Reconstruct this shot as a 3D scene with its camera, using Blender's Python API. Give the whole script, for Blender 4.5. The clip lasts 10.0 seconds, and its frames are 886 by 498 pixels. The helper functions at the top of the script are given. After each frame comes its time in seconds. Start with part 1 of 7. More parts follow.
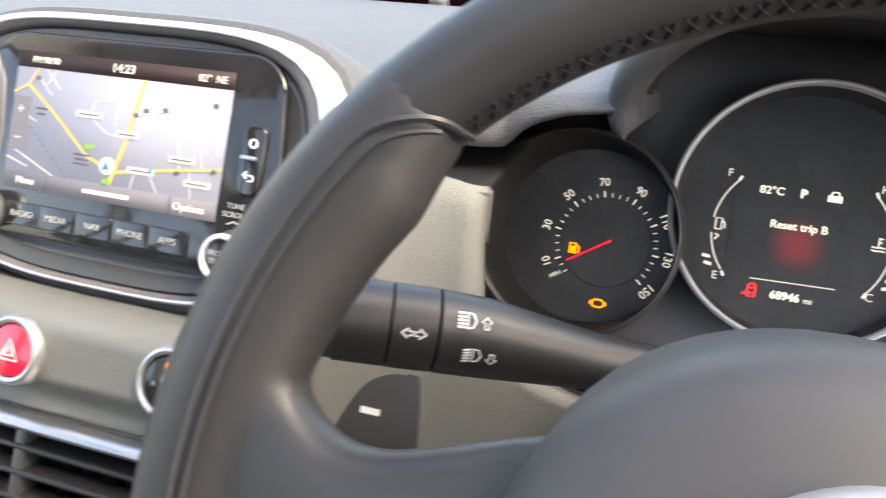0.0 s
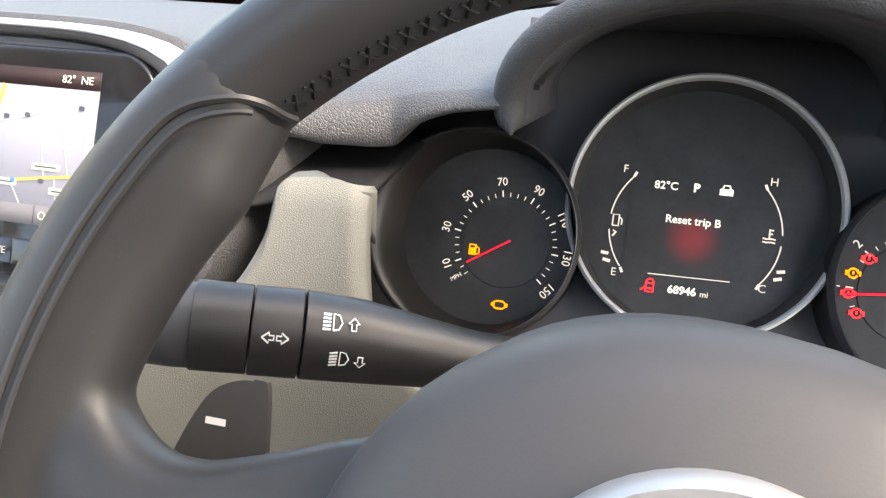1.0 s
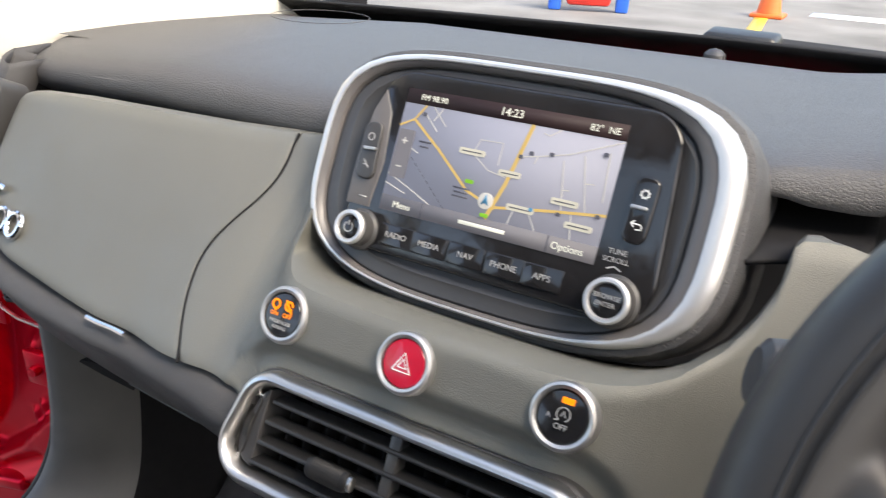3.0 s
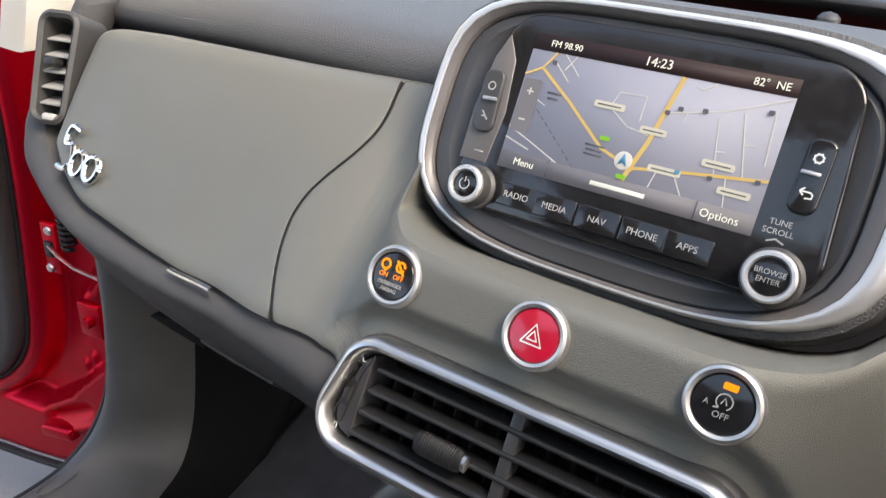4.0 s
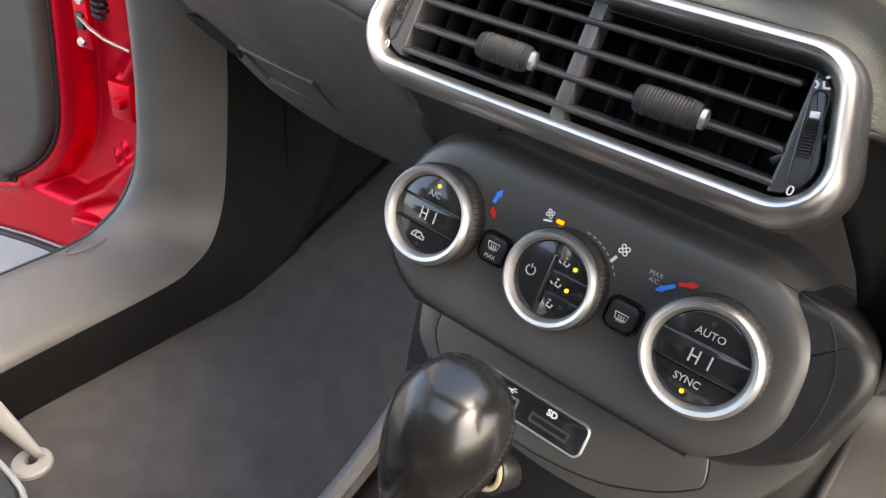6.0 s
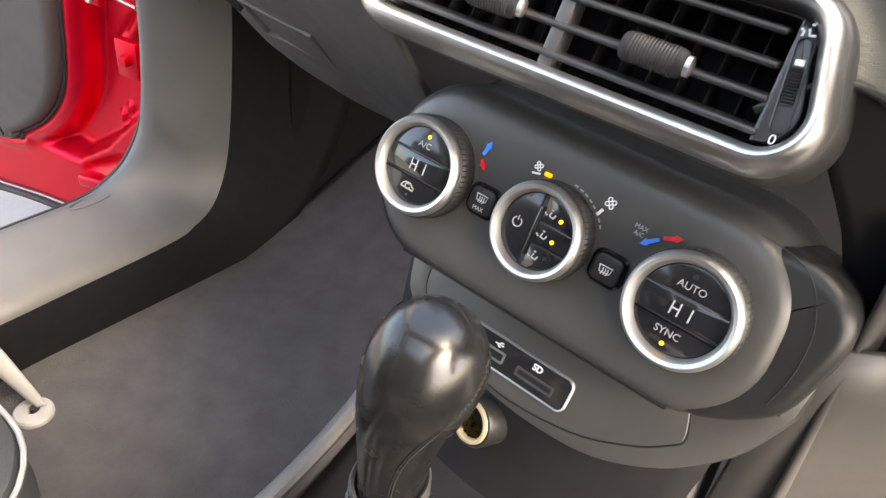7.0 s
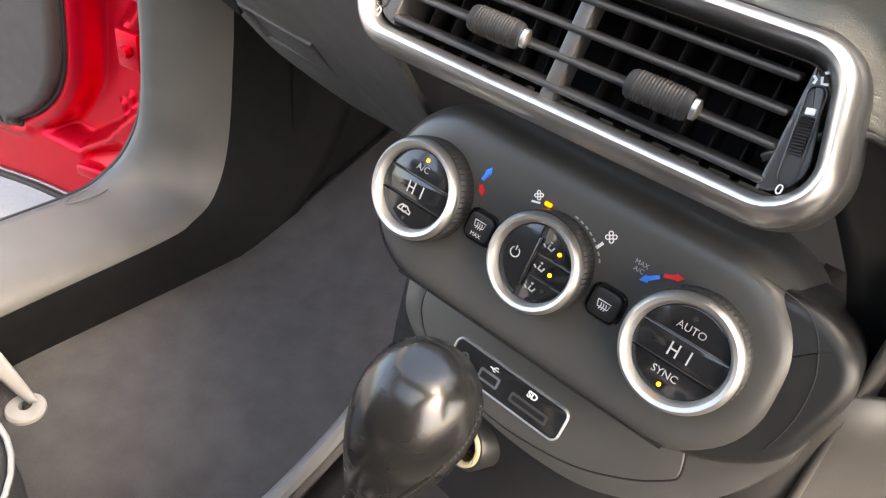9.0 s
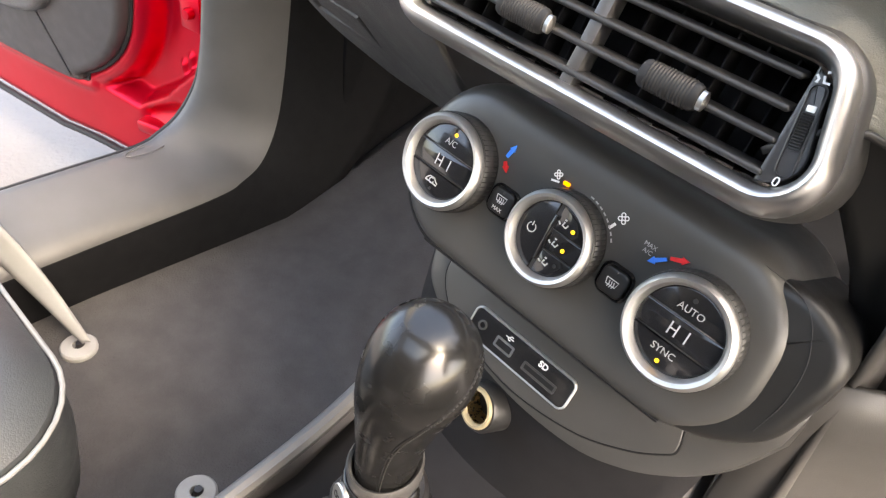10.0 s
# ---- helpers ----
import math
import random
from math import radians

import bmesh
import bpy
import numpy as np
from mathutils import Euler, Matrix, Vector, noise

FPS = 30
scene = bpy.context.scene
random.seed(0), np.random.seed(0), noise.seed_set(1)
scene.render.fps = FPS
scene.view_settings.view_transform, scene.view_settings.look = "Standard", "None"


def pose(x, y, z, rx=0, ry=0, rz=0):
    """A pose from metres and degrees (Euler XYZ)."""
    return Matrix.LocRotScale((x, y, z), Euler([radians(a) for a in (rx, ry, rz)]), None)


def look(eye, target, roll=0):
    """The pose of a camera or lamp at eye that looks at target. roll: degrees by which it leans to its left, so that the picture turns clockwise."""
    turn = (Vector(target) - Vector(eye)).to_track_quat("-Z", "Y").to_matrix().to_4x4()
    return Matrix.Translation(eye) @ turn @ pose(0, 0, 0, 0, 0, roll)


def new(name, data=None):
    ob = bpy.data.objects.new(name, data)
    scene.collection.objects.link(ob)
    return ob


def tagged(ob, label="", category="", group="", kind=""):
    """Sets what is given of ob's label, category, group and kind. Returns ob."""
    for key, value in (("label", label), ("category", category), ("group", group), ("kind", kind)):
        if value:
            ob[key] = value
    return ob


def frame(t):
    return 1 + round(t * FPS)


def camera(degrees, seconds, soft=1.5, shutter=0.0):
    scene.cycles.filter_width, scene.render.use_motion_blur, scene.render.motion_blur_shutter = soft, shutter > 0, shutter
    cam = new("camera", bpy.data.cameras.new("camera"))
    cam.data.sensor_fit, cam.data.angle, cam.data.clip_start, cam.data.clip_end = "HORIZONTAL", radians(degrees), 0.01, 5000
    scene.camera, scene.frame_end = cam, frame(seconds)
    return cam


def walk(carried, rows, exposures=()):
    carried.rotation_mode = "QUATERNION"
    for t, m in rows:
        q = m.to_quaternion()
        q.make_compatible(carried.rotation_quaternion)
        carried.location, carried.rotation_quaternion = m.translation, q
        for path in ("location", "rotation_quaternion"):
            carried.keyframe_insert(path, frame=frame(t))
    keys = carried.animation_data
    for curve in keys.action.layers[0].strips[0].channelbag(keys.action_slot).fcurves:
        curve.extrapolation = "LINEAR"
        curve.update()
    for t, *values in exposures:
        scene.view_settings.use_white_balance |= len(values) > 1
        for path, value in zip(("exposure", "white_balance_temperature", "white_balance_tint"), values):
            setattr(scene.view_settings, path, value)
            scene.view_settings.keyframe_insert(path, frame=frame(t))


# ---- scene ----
cam = camera(60.6, 10.0, soft=1.2, shutter=0.3)
PATH = [
    (0, (0.0789, 0.0962, 1.2104), (-0.5074, 1.7800, 0.3043), 0.75),
    (0.5, (0.1087, 0.1238, 1.1994), (-0.3682, 1.8527, 0.3143), 1.04),
    (1, (0.1021, 0.1120, 1.2000), (-0.3409, 1.8567, 0.3283), 1.12),
    (1.5, (0.1001, 0.1086, 1.2091), (-0.3923, 1.8488, 0.3551), 1.50),
    (2, (0.0743, 0.0813, 1.2075), (-0.5826, 1.7721, 0.3650), 1.13),
    (2.5, (0.0175, 0.0369, 1.2177), (-0.7849, 1.6684, 0.3844), 1.52),
    (3, (-0.0324, 0.0327, 1.2199), (-0.9465, 1.6033, 0.3847), 2.04),
    (3.2, (-0.0509, 0.0391, 1.2134), (-0.9983, 1.5900, 0.3785), 2.25),
    (4.3, (-0.0964, 0.0241, 1.1776), (-1.0549, 1.5165, 0.2534), 3.94),
    (4.5, (-0.0917, 0.0129, 1.1573), (-1.0638, 1.4971, 0.2341), 4.09),
    (5, (-0.0755, -0.0014, 1.1195), (-1.0301, 1.4390, 0.1125), 4.58),
    (5.5, (-0.0773, -0.0026, 1.0687), (-1.0183, 1.3914, -0.0135), 5.11),
    (5.7, (-0.0804, -0.0055, 1.0471), (-1.0116, 1.3774, -0.0577), 5.83),
    (6.8, (-0.0511, 0.0058, 1.0490), (-0.9604, 1.3440, -0.1267), 8.06),
    (7, (-0.0594, -0.0019, 1.0393), (-0.9706, 1.3241, -0.1487), 7.90),
    (7.5, (-0.0663, -0.0018, 1.0322), (-0.9743, 1.3092, -0.1747), 8.06),
    (8, (-0.0676, 0.0048, 1.0400), (-0.9701, 1.3122, -0.1749), 8.25),
    (8.5, (-0.0682, 0.0121, 1.0446), (-0.9644, 1.3237, -0.1706), 8.80),
    (9, (-0.0711, 0.0141, 1.0513), (-0.9685, 1.3247, -0.1640), 9.45),
    (9.5, (-0.0683, 0.0065, 1.0512), (-0.9849, 1.2843, -0.1845), 10.07),
    (10, (-0.0483, 0.0087, 1.0659), (-1.0047, 1.2063, -0.2191), 10.48),
]

EXPOSURE = [(0.0, 2.70, 7450, 12), (1.5, 2.72, 7450, 12), (2.2, 2.52, 7350, 12), (2.6, 2.08, 7200, 12), (3.0, 1.85, 7150, 12), (4.5, 1.82, 7250, 13), (5.0, 2.25, 7450, 13), (5.5, 2.62, 7550, 13), (7.0, 3.36, 8000, 13), (10.0, 3.36, 8000, 13)]
walk(cam, [(t, look(eye, target, roll)) for t, eye, target, roll in PATH], EXPOSURE)

# ---- daylight: an overcast sky over a wet yard ----
SUN_AZ = 100
SUN_EL = 50
world = bpy.data.worlds.new("overcast_sky")
scene.world = world
world.use_nodes = True
wn = world.node_tree
sky = wn.nodes.new("ShaderNodeTexSky")
sky.sky_type = "NISHITA"
sky.sun_disc = False
sky.sun_elevation = radians(SUN_EL)
sky.sun_rotation = radians(SUN_AZ)
sky.air_density, sky.dust_density, sky.ozone_density = 1.0, 3.5, 0.8
wn.links.new(sky.outputs[0], wn.nodes["Background"].inputs[0])
wn.nodes["Background"].inputs[1].default_value = 0.20
sun = new("sun", bpy.data.lights.new("sun", "SUN"))
sun.data.energy = 0.6
sun.data.angle = radians(25)
sun.data.color = (1.0, 0.98, 0.95)
sun.matrix_world = look((0, 0, 5), (0 + math.sin(radians(SUN_AZ)) * -math.cos(radians(SUN_EL)), -math.cos(radians(SUN_AZ)) * math.cos(radians(SUN_EL)), 5 - math.sin(radians(SUN_EL))))


# ---- materials ----
def material(name, color, rough=0.5, metal=0.0, grain=400.0, bump=0.0, vary=0.12, stain=6.0, coat=0.0, kind="noise", spec=0.5, rvary=0.1):
    """A surface with fine grain (bump) and slow variation of its colour and gloss."""
    m = bpy.data.materials.new(name)
    m.use_nodes = True
    nt = m.node_tree
    b = nt.nodes["Principled BSDF"]
    b.inputs["Metallic"].default_value = metal
    b.inputs["Specular IOR Level"].default_value = spec
    b.inputs["Coat Weight"].default_value = coat
    b.inputs["Coat Roughness"].default_value = 0.05
    co = nt.nodes.new("ShaderNodeTexCoord")
    big = nt.nodes.new("ShaderNodeTexNoise")
    big.inputs["Scale"].default_value = stain
    big.inputs["Detail"].default_value = 5
    nt.links.new(co.outputs["Object"], big.inputs["Vector"])
    ramp = nt.nodes.new("ShaderNodeMapRange")
    ramp.inputs["From Min"].default_value, ramp.inputs["From Max"].default_value = 0.3, 0.7
    ramp.inputs["To Min"].default_value, ramp.inputs["To Max"].default_value = 1 - vary, 1 + vary
    nt.links.new(big.outputs["Fac"], ramp.inputs["Value"])
    mul = nt.nodes.new("ShaderNodeVectorMath")
    mul.operation = "SCALE"
    mul.inputs[0].default_value = color
    nt.links.new(ramp.outputs[0], mul.inputs["Scale"])
    nt.links.new(mul.outputs[0], b.inputs["Base Color"])
    rr = nt.nodes.new("ShaderNodeMapRange")
    rr.inputs["From Min"].default_value, rr.inputs["From Max"].default_value = 0.3, 0.7
    rr.inputs["To Min"].default_value, rr.inputs["To Max"].default_value = max(0.02, rough * (1 - rvary)), min(1, rough * (1 + rvary))
    mid = nt.nodes.new("ShaderNodeTexNoise")
    mid.inputs["Scale"].default_value = stain * 7
    mid.inputs["Detail"].default_value = 3
    nt.links.new(co.outputs["Object"], mid.inputs["Vector"])
    nt.links.new(mid.outputs["Fac"], rr.inputs["Value"])
    nt.links.new(rr.outputs[0], b.inputs["Roughness"])
    if bump:
        if kind == "cell":
            fine = nt.nodes.new("ShaderNodeTexVoronoi")
            out = fine.outputs["Distance"]
        elif kind == "leather":
            # flat plates parted by fine creases
            fine = nt.nodes.new("ShaderNodeTexVoronoi")
            fine.feature = "DISTANCE_TO_EDGE"
            crease = nt.nodes.new("ShaderNodeMapRange")
            crease.interpolation_type = "SMOOTHSTEP"
            crease.inputs["From Max"].default_value = 0.22
            nt.links.new(fine.outputs["Distance"], crease.inputs["Value"])
            out = crease.outputs[0]
        else:
            fine = nt.nodes.new("ShaderNodeTexNoise")
            fine.inputs["Detail"].default_value = 3
            out = fine.outputs["Fac"]
        fine.inputs["Scale"].default_value = grain
        if kind == "leather":
            warp = nt.nodes.new("ShaderNodeTexNoise")
            warp.inputs["Scale"].default_value = grain * 0.6
            push = nt.nodes.new("ShaderNodeVectorMath")
            push.operation = "MULTIPLY_ADD"
            push.inputs[1].default_value = (0.9 / grain,) * 3
            nt.links.new(co.outputs["Object"], warp.inputs["Vector"])
            nt.links.new(warp.outputs["Color"], push.inputs[0])
            nt.links.new(co.outputs["Object"], push.inputs[2])
            nt.links.new(push.outputs[0], fine.inputs["Vector"])
        else:
            nt.links.new(co.outputs["Object"], fine.inputs["Vector"])
        bp = nt.nodes.new("ShaderNodeBump")
        bp.inputs["Strength"].default_value = bump
        bp.inputs["Distance"].default_value = 0.6 / grain
        nt.links.new(out, bp.inputs["Height"])
        nt.links.new(bp.outputs[0], b.inputs["Normal"])
    return m


def glow(name, color, strength):
    m = bpy.data.materials.new(name)
    m.use_nodes = True
    b = m.node_tree.nodes["Principled BSDF"]
    b.inputs["Base Color"].default_value = (*[c * 0.3 for c in color], 1)
    b.inputs["Emission Color"].default_value = (*color, 1)
    b.inputs["Emission Strength"].default_value = strength
    b.inputs["Roughness"].default_value = 0.6
    b.inputs["Specular IOR Level"].default_value = 0.2
    return m


def clear(name, rough=0.0, tint=(1, 1, 1), ior=1.45):
    m = bpy.data.materials.new(name)
    m.use_nodes = True
    b = m.node_tree.nodes["Principled BSDF"]
    b.inputs["Transmission Weight"].default_value = 1.0
    b.inputs["Base Color"].default_value = (*tint, 1)
    b.inputs["Roughness"].default_value = rough
    b.inputs["IOR"].default_value = ior
    return m


def pane(name, tint):
    """Thin clear glass: light passes straight on, with a faint gloss."""
    m = bpy.data.materials.new(name)
    m.use_nodes = True
    nt = m.node_tree
    nt.nodes.remove(nt.nodes["Principled BSDF"])
    thru = nt.nodes.new("ShaderNodeBsdfTransparent")
    thru.inputs["Color"].default_value = (*tint, 1)
    gloss = nt.nodes.new("ShaderNodeBsdfGlossy")
    gloss.inputs["Roughness"].default_value = 0.02
    mix = nt.nodes.new("ShaderNodeMixShader")
    mix.inputs[0].default_value = 0.05
    nt.links.new(thru.outputs[0], mix.inputs[1])
    nt.links.new(gloss.outputs[0], mix.inputs[2])
    nt.links.new(mix.outputs[0], nt.nodes["Material Output"].inputs["Surface"])
    return m


PAD = material("soft_dash_plastic", (0.060, 0.060, 0.061), 0.50, grain=560, bump=0.42, vary=0.04, kind="leather", spec=0.55, rvary=0.02)
PAD_FINE = material("fine_grain_plastic", (0.034, 0.033, 0.034), 0.55, grain=1100, bump=0.25, vary=0.15, spec=0.4)
FASCIA = material("satin_bronze_grey_paint", (0.143, 0.1435, 0.126), 0.44, metal=0.22, grain=1750, bump=1.0, vary=0.06, stain=5, rvary=0.12)
CHROME = material("satin_chrome", (0.63, 0.63, 0.622), 0.36, metal=0.72, vary=0.03, stain=10, rvary=0.06)
VENT_CHROME = material("satin_vent_chrome", (0.53, 0.528, 0.52), 0.36, metal=1.0, vary=0.03, stain=8, rvary=0.05)
BRIGHT = material("polished_chrome", (0.82, 0.82, 0.82), 0.10, metal=1.0, vary=0.04, stain=25)
ALU = material("satin_aluminium", (0.53, 0.53, 0.52), 0.48, metal=1.0, grain=1500, bump=0.05, vary=0.06, stain=30)
PRINT_SOFT = material("soft_white_print", (0.32, 0.32, 0.31), 0.5, vary=0.06, stain=80)
GLOSS = material("piano_black", (0.012, 0.012, 0.013), 0.12, vary=0.3, stain=30, coat=0.2, rvary=0.7)
BLACK = material("black_plastic", (0.017, 0.017, 0.017), 0.42, grain=1500, bump=0.10, vary=0.15, stain=15)
BLACK_SATIN = material("black_satin_plastic", (0.042, 0.0415, 0.041), 0.46, grain=1500, bump=0.10, vary=0.15, stain=12)
HOOD = material("dark_grey_hood_plastic", (0.060, 0.060, 0.062), 0.55, grain=560, bump=0.30, vary=0.08, kind="leather", spec=0.35)
SILVER = material("satin_silver_paint", (0.74, 0.74, 0.73), 0.36, metal=0.35, vary=0.04, stain=20, rvary=0.10)
CHEEK = material("black_cheek_plastic", (0.015, 0.015, 0.0148), 0.38, grain=1700, bump=0.12, vary=0.12, stain=12, spec=0.4)
CONSOLE = material("console_satin_plastic", (0.050, 0.049, 0.0465), 0.36, grain=1900, bump=0.12, vary=0.16, stain=12, spec=0.5)
KNEE = material("grey_knee_trim", (0.060, 0.057, 0.053), 0.42, grain=1300, bump=0.2, vary=0.25, stain=9)
SMOKE = material("smoke_grey_plastic", (0.105, 0.099, 0.097), 0.36, grain=1400, bump=0.06, vary=0.1, stain=20)
RAIL = material("grey_rail_plastic", (0.055, 0.054, 0.054), 0.58, grain=1000, bump=0.40, vary=0.06, kind="leather", spec=0.38)
# near-black; sheets of it in coves and gaps stand in for shade
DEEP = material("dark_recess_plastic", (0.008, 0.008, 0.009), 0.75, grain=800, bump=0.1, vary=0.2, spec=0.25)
BEZEL = material("dark_grey_bezel_plastic", (0.040, 0.040, 0.041), 0.34, grain=1500, bump=0.10, vary=0.1, stain=10)
LEATHER = material("black_wheel_leather", (0.024, 0.0237, 0.0238), 0.44, grain=1500, bump=0.06, vary=0.14, stain=22, kind="leather", spec=0.48)
GRIP = material("worn_smooth_leather", (0.026, 0.0255, 0.0252), 0.44, grain=1100, bump=0.06, vary=0.14, stain=22, spec=0.5)
HUB = material("hub_soft_plastic", (0.056, 0.0548, 0.0552), 0.54, grain=1400, bump=0.06, vary=0.08, stain=10, spec=0.42)
KNOB = material("polished_knob_leather", (0.0085, 0.0085, 0.0085), 0.24, grain=900, bump=0.04, vary=0.1, stain=12, rvary=0.25)
GAITER = material("gaiter_leather", (0.016, 0.016, 0.017), 0.45, grain=350, bump=0.4, vary=0.25, stain=25)
SEAT = material("seat_leather", (0.040, 0.045, 0.048), 0.42, grain=420, bump=0.16, vary=0.2, stain=10, kind="leather", spec=0.45)
PIPING = material("pale_seat_piping", (0.20, 0.203, 0.20), 0.5, grain=900, bump=0.2, vary=0.1, stain=20)
CARPET = material("charcoal_carpet", (0.062, 0.060, 0.061), 0.95, grain=420, bump=1.0, vary=0.12, stain=28, spec=0.1)
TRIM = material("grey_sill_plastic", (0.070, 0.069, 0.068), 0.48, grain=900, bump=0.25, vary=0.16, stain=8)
# blacker than the plastic itself: deep footwell shade is put into the colour
KICK_SHADE = material("kick_shade_plastic", (0.006, 0.0062, 0.0070), 0.66, grain=900, bump=0.25, vary=0.14, stain=8, spec=0.10)
RED = material("metallic_red_paint", (0.50, 0.003, 0.020), 0.32, metal=0.75, vary=0.08, stain=5, spec=0.3)
GAUGE_WALL = material("smooth_binnacle_plastic", (0.085, 0.085, 0.092), 0.55, grain=1600, bump=0.05, vary=0.06)
RUBBER = material("black_rubber", (0.011, 0.011, 0.0115), 0.55, grain=900, bump=0.15, vary=0.2, spec=0.3)
IVORY = material("ivory_pillar_trim", (0.50, 0.487, 0.435), 0.65, grain=900, bump=0.2, vary=0.05, stain=4)
LINING = material("grey_headlining", (0.50, 0.49, 0.46), 0.9, grain=900, bump=0.3, vary=0.05)
STEEL = material("zinc_steel", (0.55, 0.54, 0.52), 0.35, metal=1.0, grain=300, bump=0.1, vary=0.2, stain=40)
BRASS = material("brass_contact", (0.72, 0.52, 0.24), 0.28, metal=1.0, vary=0.2, stain=60)
CREAM = material("cream_socket_ring", (0.34, 0.28, 0.17), 0.4, vary=0.15, stain=60)
PRINT = material("white_print", (0.72, 0.72, 0.70), 0.5, vary=0.05, stain=80)
PRINT_GREY = material("grey_print", (0.34, 0.34, 0.33), 0.5, vary=0.08, stain=80)
PRINT_BLUE = material("blue_print", (0.02, 0.20, 0.75), 0.45, vary=0.05, stain=80)
PRINT_RED = material("red_print", (0.62, 0.015, 0.02), 0.45, vary=0.05, stain=80)
RED_LENS = material("red_button_lens", (0.42, 0.008, 0.03), 0.16, vary=0.1, stain=60, coat=0.5)
CLIP = material("grey_clip_plastic", (0.28, 0.28, 0.27), 0.5, grain=800, bump=0.1, vary=0.1, stain=40)
DIAL = material("matt_dial_black", (0.026, 0.026, 0.026), 0.6, grain=900, bump=0.05, vary=0.3, stain=40)
GROUND = material("damp_concrete", (0.195, 0.190, 0.182), 0.95, grain=60, bump=0.4, vary=0.25, stain=0.9, spec=0.05)
CONE_ORANGE = material("orange_cone_plastic", (0.75, 0.13, 0.02), 0.5, vary=0.1)
WHITE_PAINT = material("white_band_paint", (0.75, 0.74, 0.70), 0.6, vary=0.1)
BLUE_PAINT = material("blue_paint", (0.02, 0.12, 0.55), 0.45, vary=0.1)
RED_PAINT = material("red_barrier_plastic", (0.60, 0.03, 0.02), 0.45, vary=0.1)
YELLOW_PAINT = material("yellow_paint", (0.72, 0.45, 0.03), 0.5, vary=0.1)
HEDGE = material("hedge_leaf", (0.06, 0.09, 0.03), 0.7, vary=0.4, stain=3)
GLASS = pane("window_glass", (0.93, 0.97, 0.95))
AMBER = glow("amber_lamp", (1.0, 0.25, 0.004), 0.42)
LED = glow("yellow_led", (1.0, 0.50, 0.025), 0.40)
WARN_RED = glow("red_lamp", (1.0, 0.03, 0.04), 0.420)
NEEDLE = glow("lit_red_needle", (0.85, 0.02, 0.05), 0.189)
SEGMENT = glow("display_segments", (0.80, 0.80, 0.88), 0.036)
LIT = glow("lit_white_figures", (0.92, 0.88, 0.82), 0.143)
DISPLAY_TEXT = glow("display_text", (0.92, 0.95, 0.85), 0.195)
MAP_LAND = glow("map_land", (0.50, 0.53, 0.66), 0.080)
MAP_ROAD = glow("map_main_road", (0.92, 0.66, 0.22), 0.097)
MAP_LANE = glow("map_lane", (0.88, 0.88, 0.84), 0.103)
MAP_DARK = glow("map_dark_bar", (0.060, 0.036, 0.040), 0.049)
MAP_BAR = glow("map_grey_bar", (0.30, 0.30, 0.34), 0.065)
MAP_LABEL = glow("map_label", (0.86, 0.85, 0.72), 0.097)
MAP_GREEN = glow("map_green", (0.30, 0.75, 0.05), 0.090)
MAP_BLUE = glow("map_arrow", (0.12, 0.42, 0.72), 0.090)
MAP_INK = glow("map_ink", (0.16, 0.17, 0.22), 0.066)


def fading_glow(name, color, radius, strength):
    """Light that fades from the middle of a small lamp behind a dial."""
    m = glow(name, color, strength)
    nt = m.node_tree
    co = nt.nodes.new("ShaderNodeTexCoord")
    ln = nt.nodes.new("ShaderNodeVectorMath")
    ln.operation = "LENGTH"
    fade = nt.nodes.new("ShaderNodeMapRange")
    fade.interpolation_type = "SMOOTHERSTEP"
    fade.inputs["From Min"].default_value, fade.inputs["From Max"].default_value = 0.0, radius
    fade.inputs["To Min"].default_value, fade.inputs["To Max"].default_value = strength, 0.0
    nt.links.new(co.outputs["Object"], ln.inputs[0])
    nt.links.new(ln.outputs["Value"], fade.inputs["Value"])
    b = nt.nodes["Principled BSDF"]
    b.inputs["Base Color"].default_value = (0.026, 0.026, 0.026, 1)
    b.inputs["Specular IOR Level"].default_value = 0.5
    nt.links.new(fade.outputs[0], b.inputs["Emission Strength"])
    return m


RED_GLOW = fading_glow("soft_red_backlight", (1.0, 0.01, 0.03), 0.021, 0.032)


# ---- mesh helpers ----
def grid_frame(o, tilt, roll=0.0, yaw=0.0):
    """A frame on a panel: x to the right along it, y up along it, z out of it; tilt: degrees it leans back."""
    return pose(*o, 90 - tilt, 0, yaw) @ pose(0, 0, 0, 0, 0, roll)


def thing(name, m, label, category, group="", kind=""):
    ob = new(name)
    ob.matrix_world = m
    ob.empty_display_size = 0.01
    return tagged(ob, label, category, group, kind)


def finish(ob, mat, smooth=35):
    ob.data.materials.append(mat)
    if smooth:
        for p in ob.data.polygons:
            p.use_smooth = True
        sharp = ob.data.attributes.new("sharp_edge", "BOOLEAN", "EDGE")
        ob.data.update()
        bm = bmesh.new()
        bm.from_mesh(ob.data)
        flags = [len(e.link_faces) == 2 and e.calc_face_angle(0) > radians(smooth) for e in bm.edges]
        bm.free()
        sharp.data.foreach_set("value", flags)
    return ob


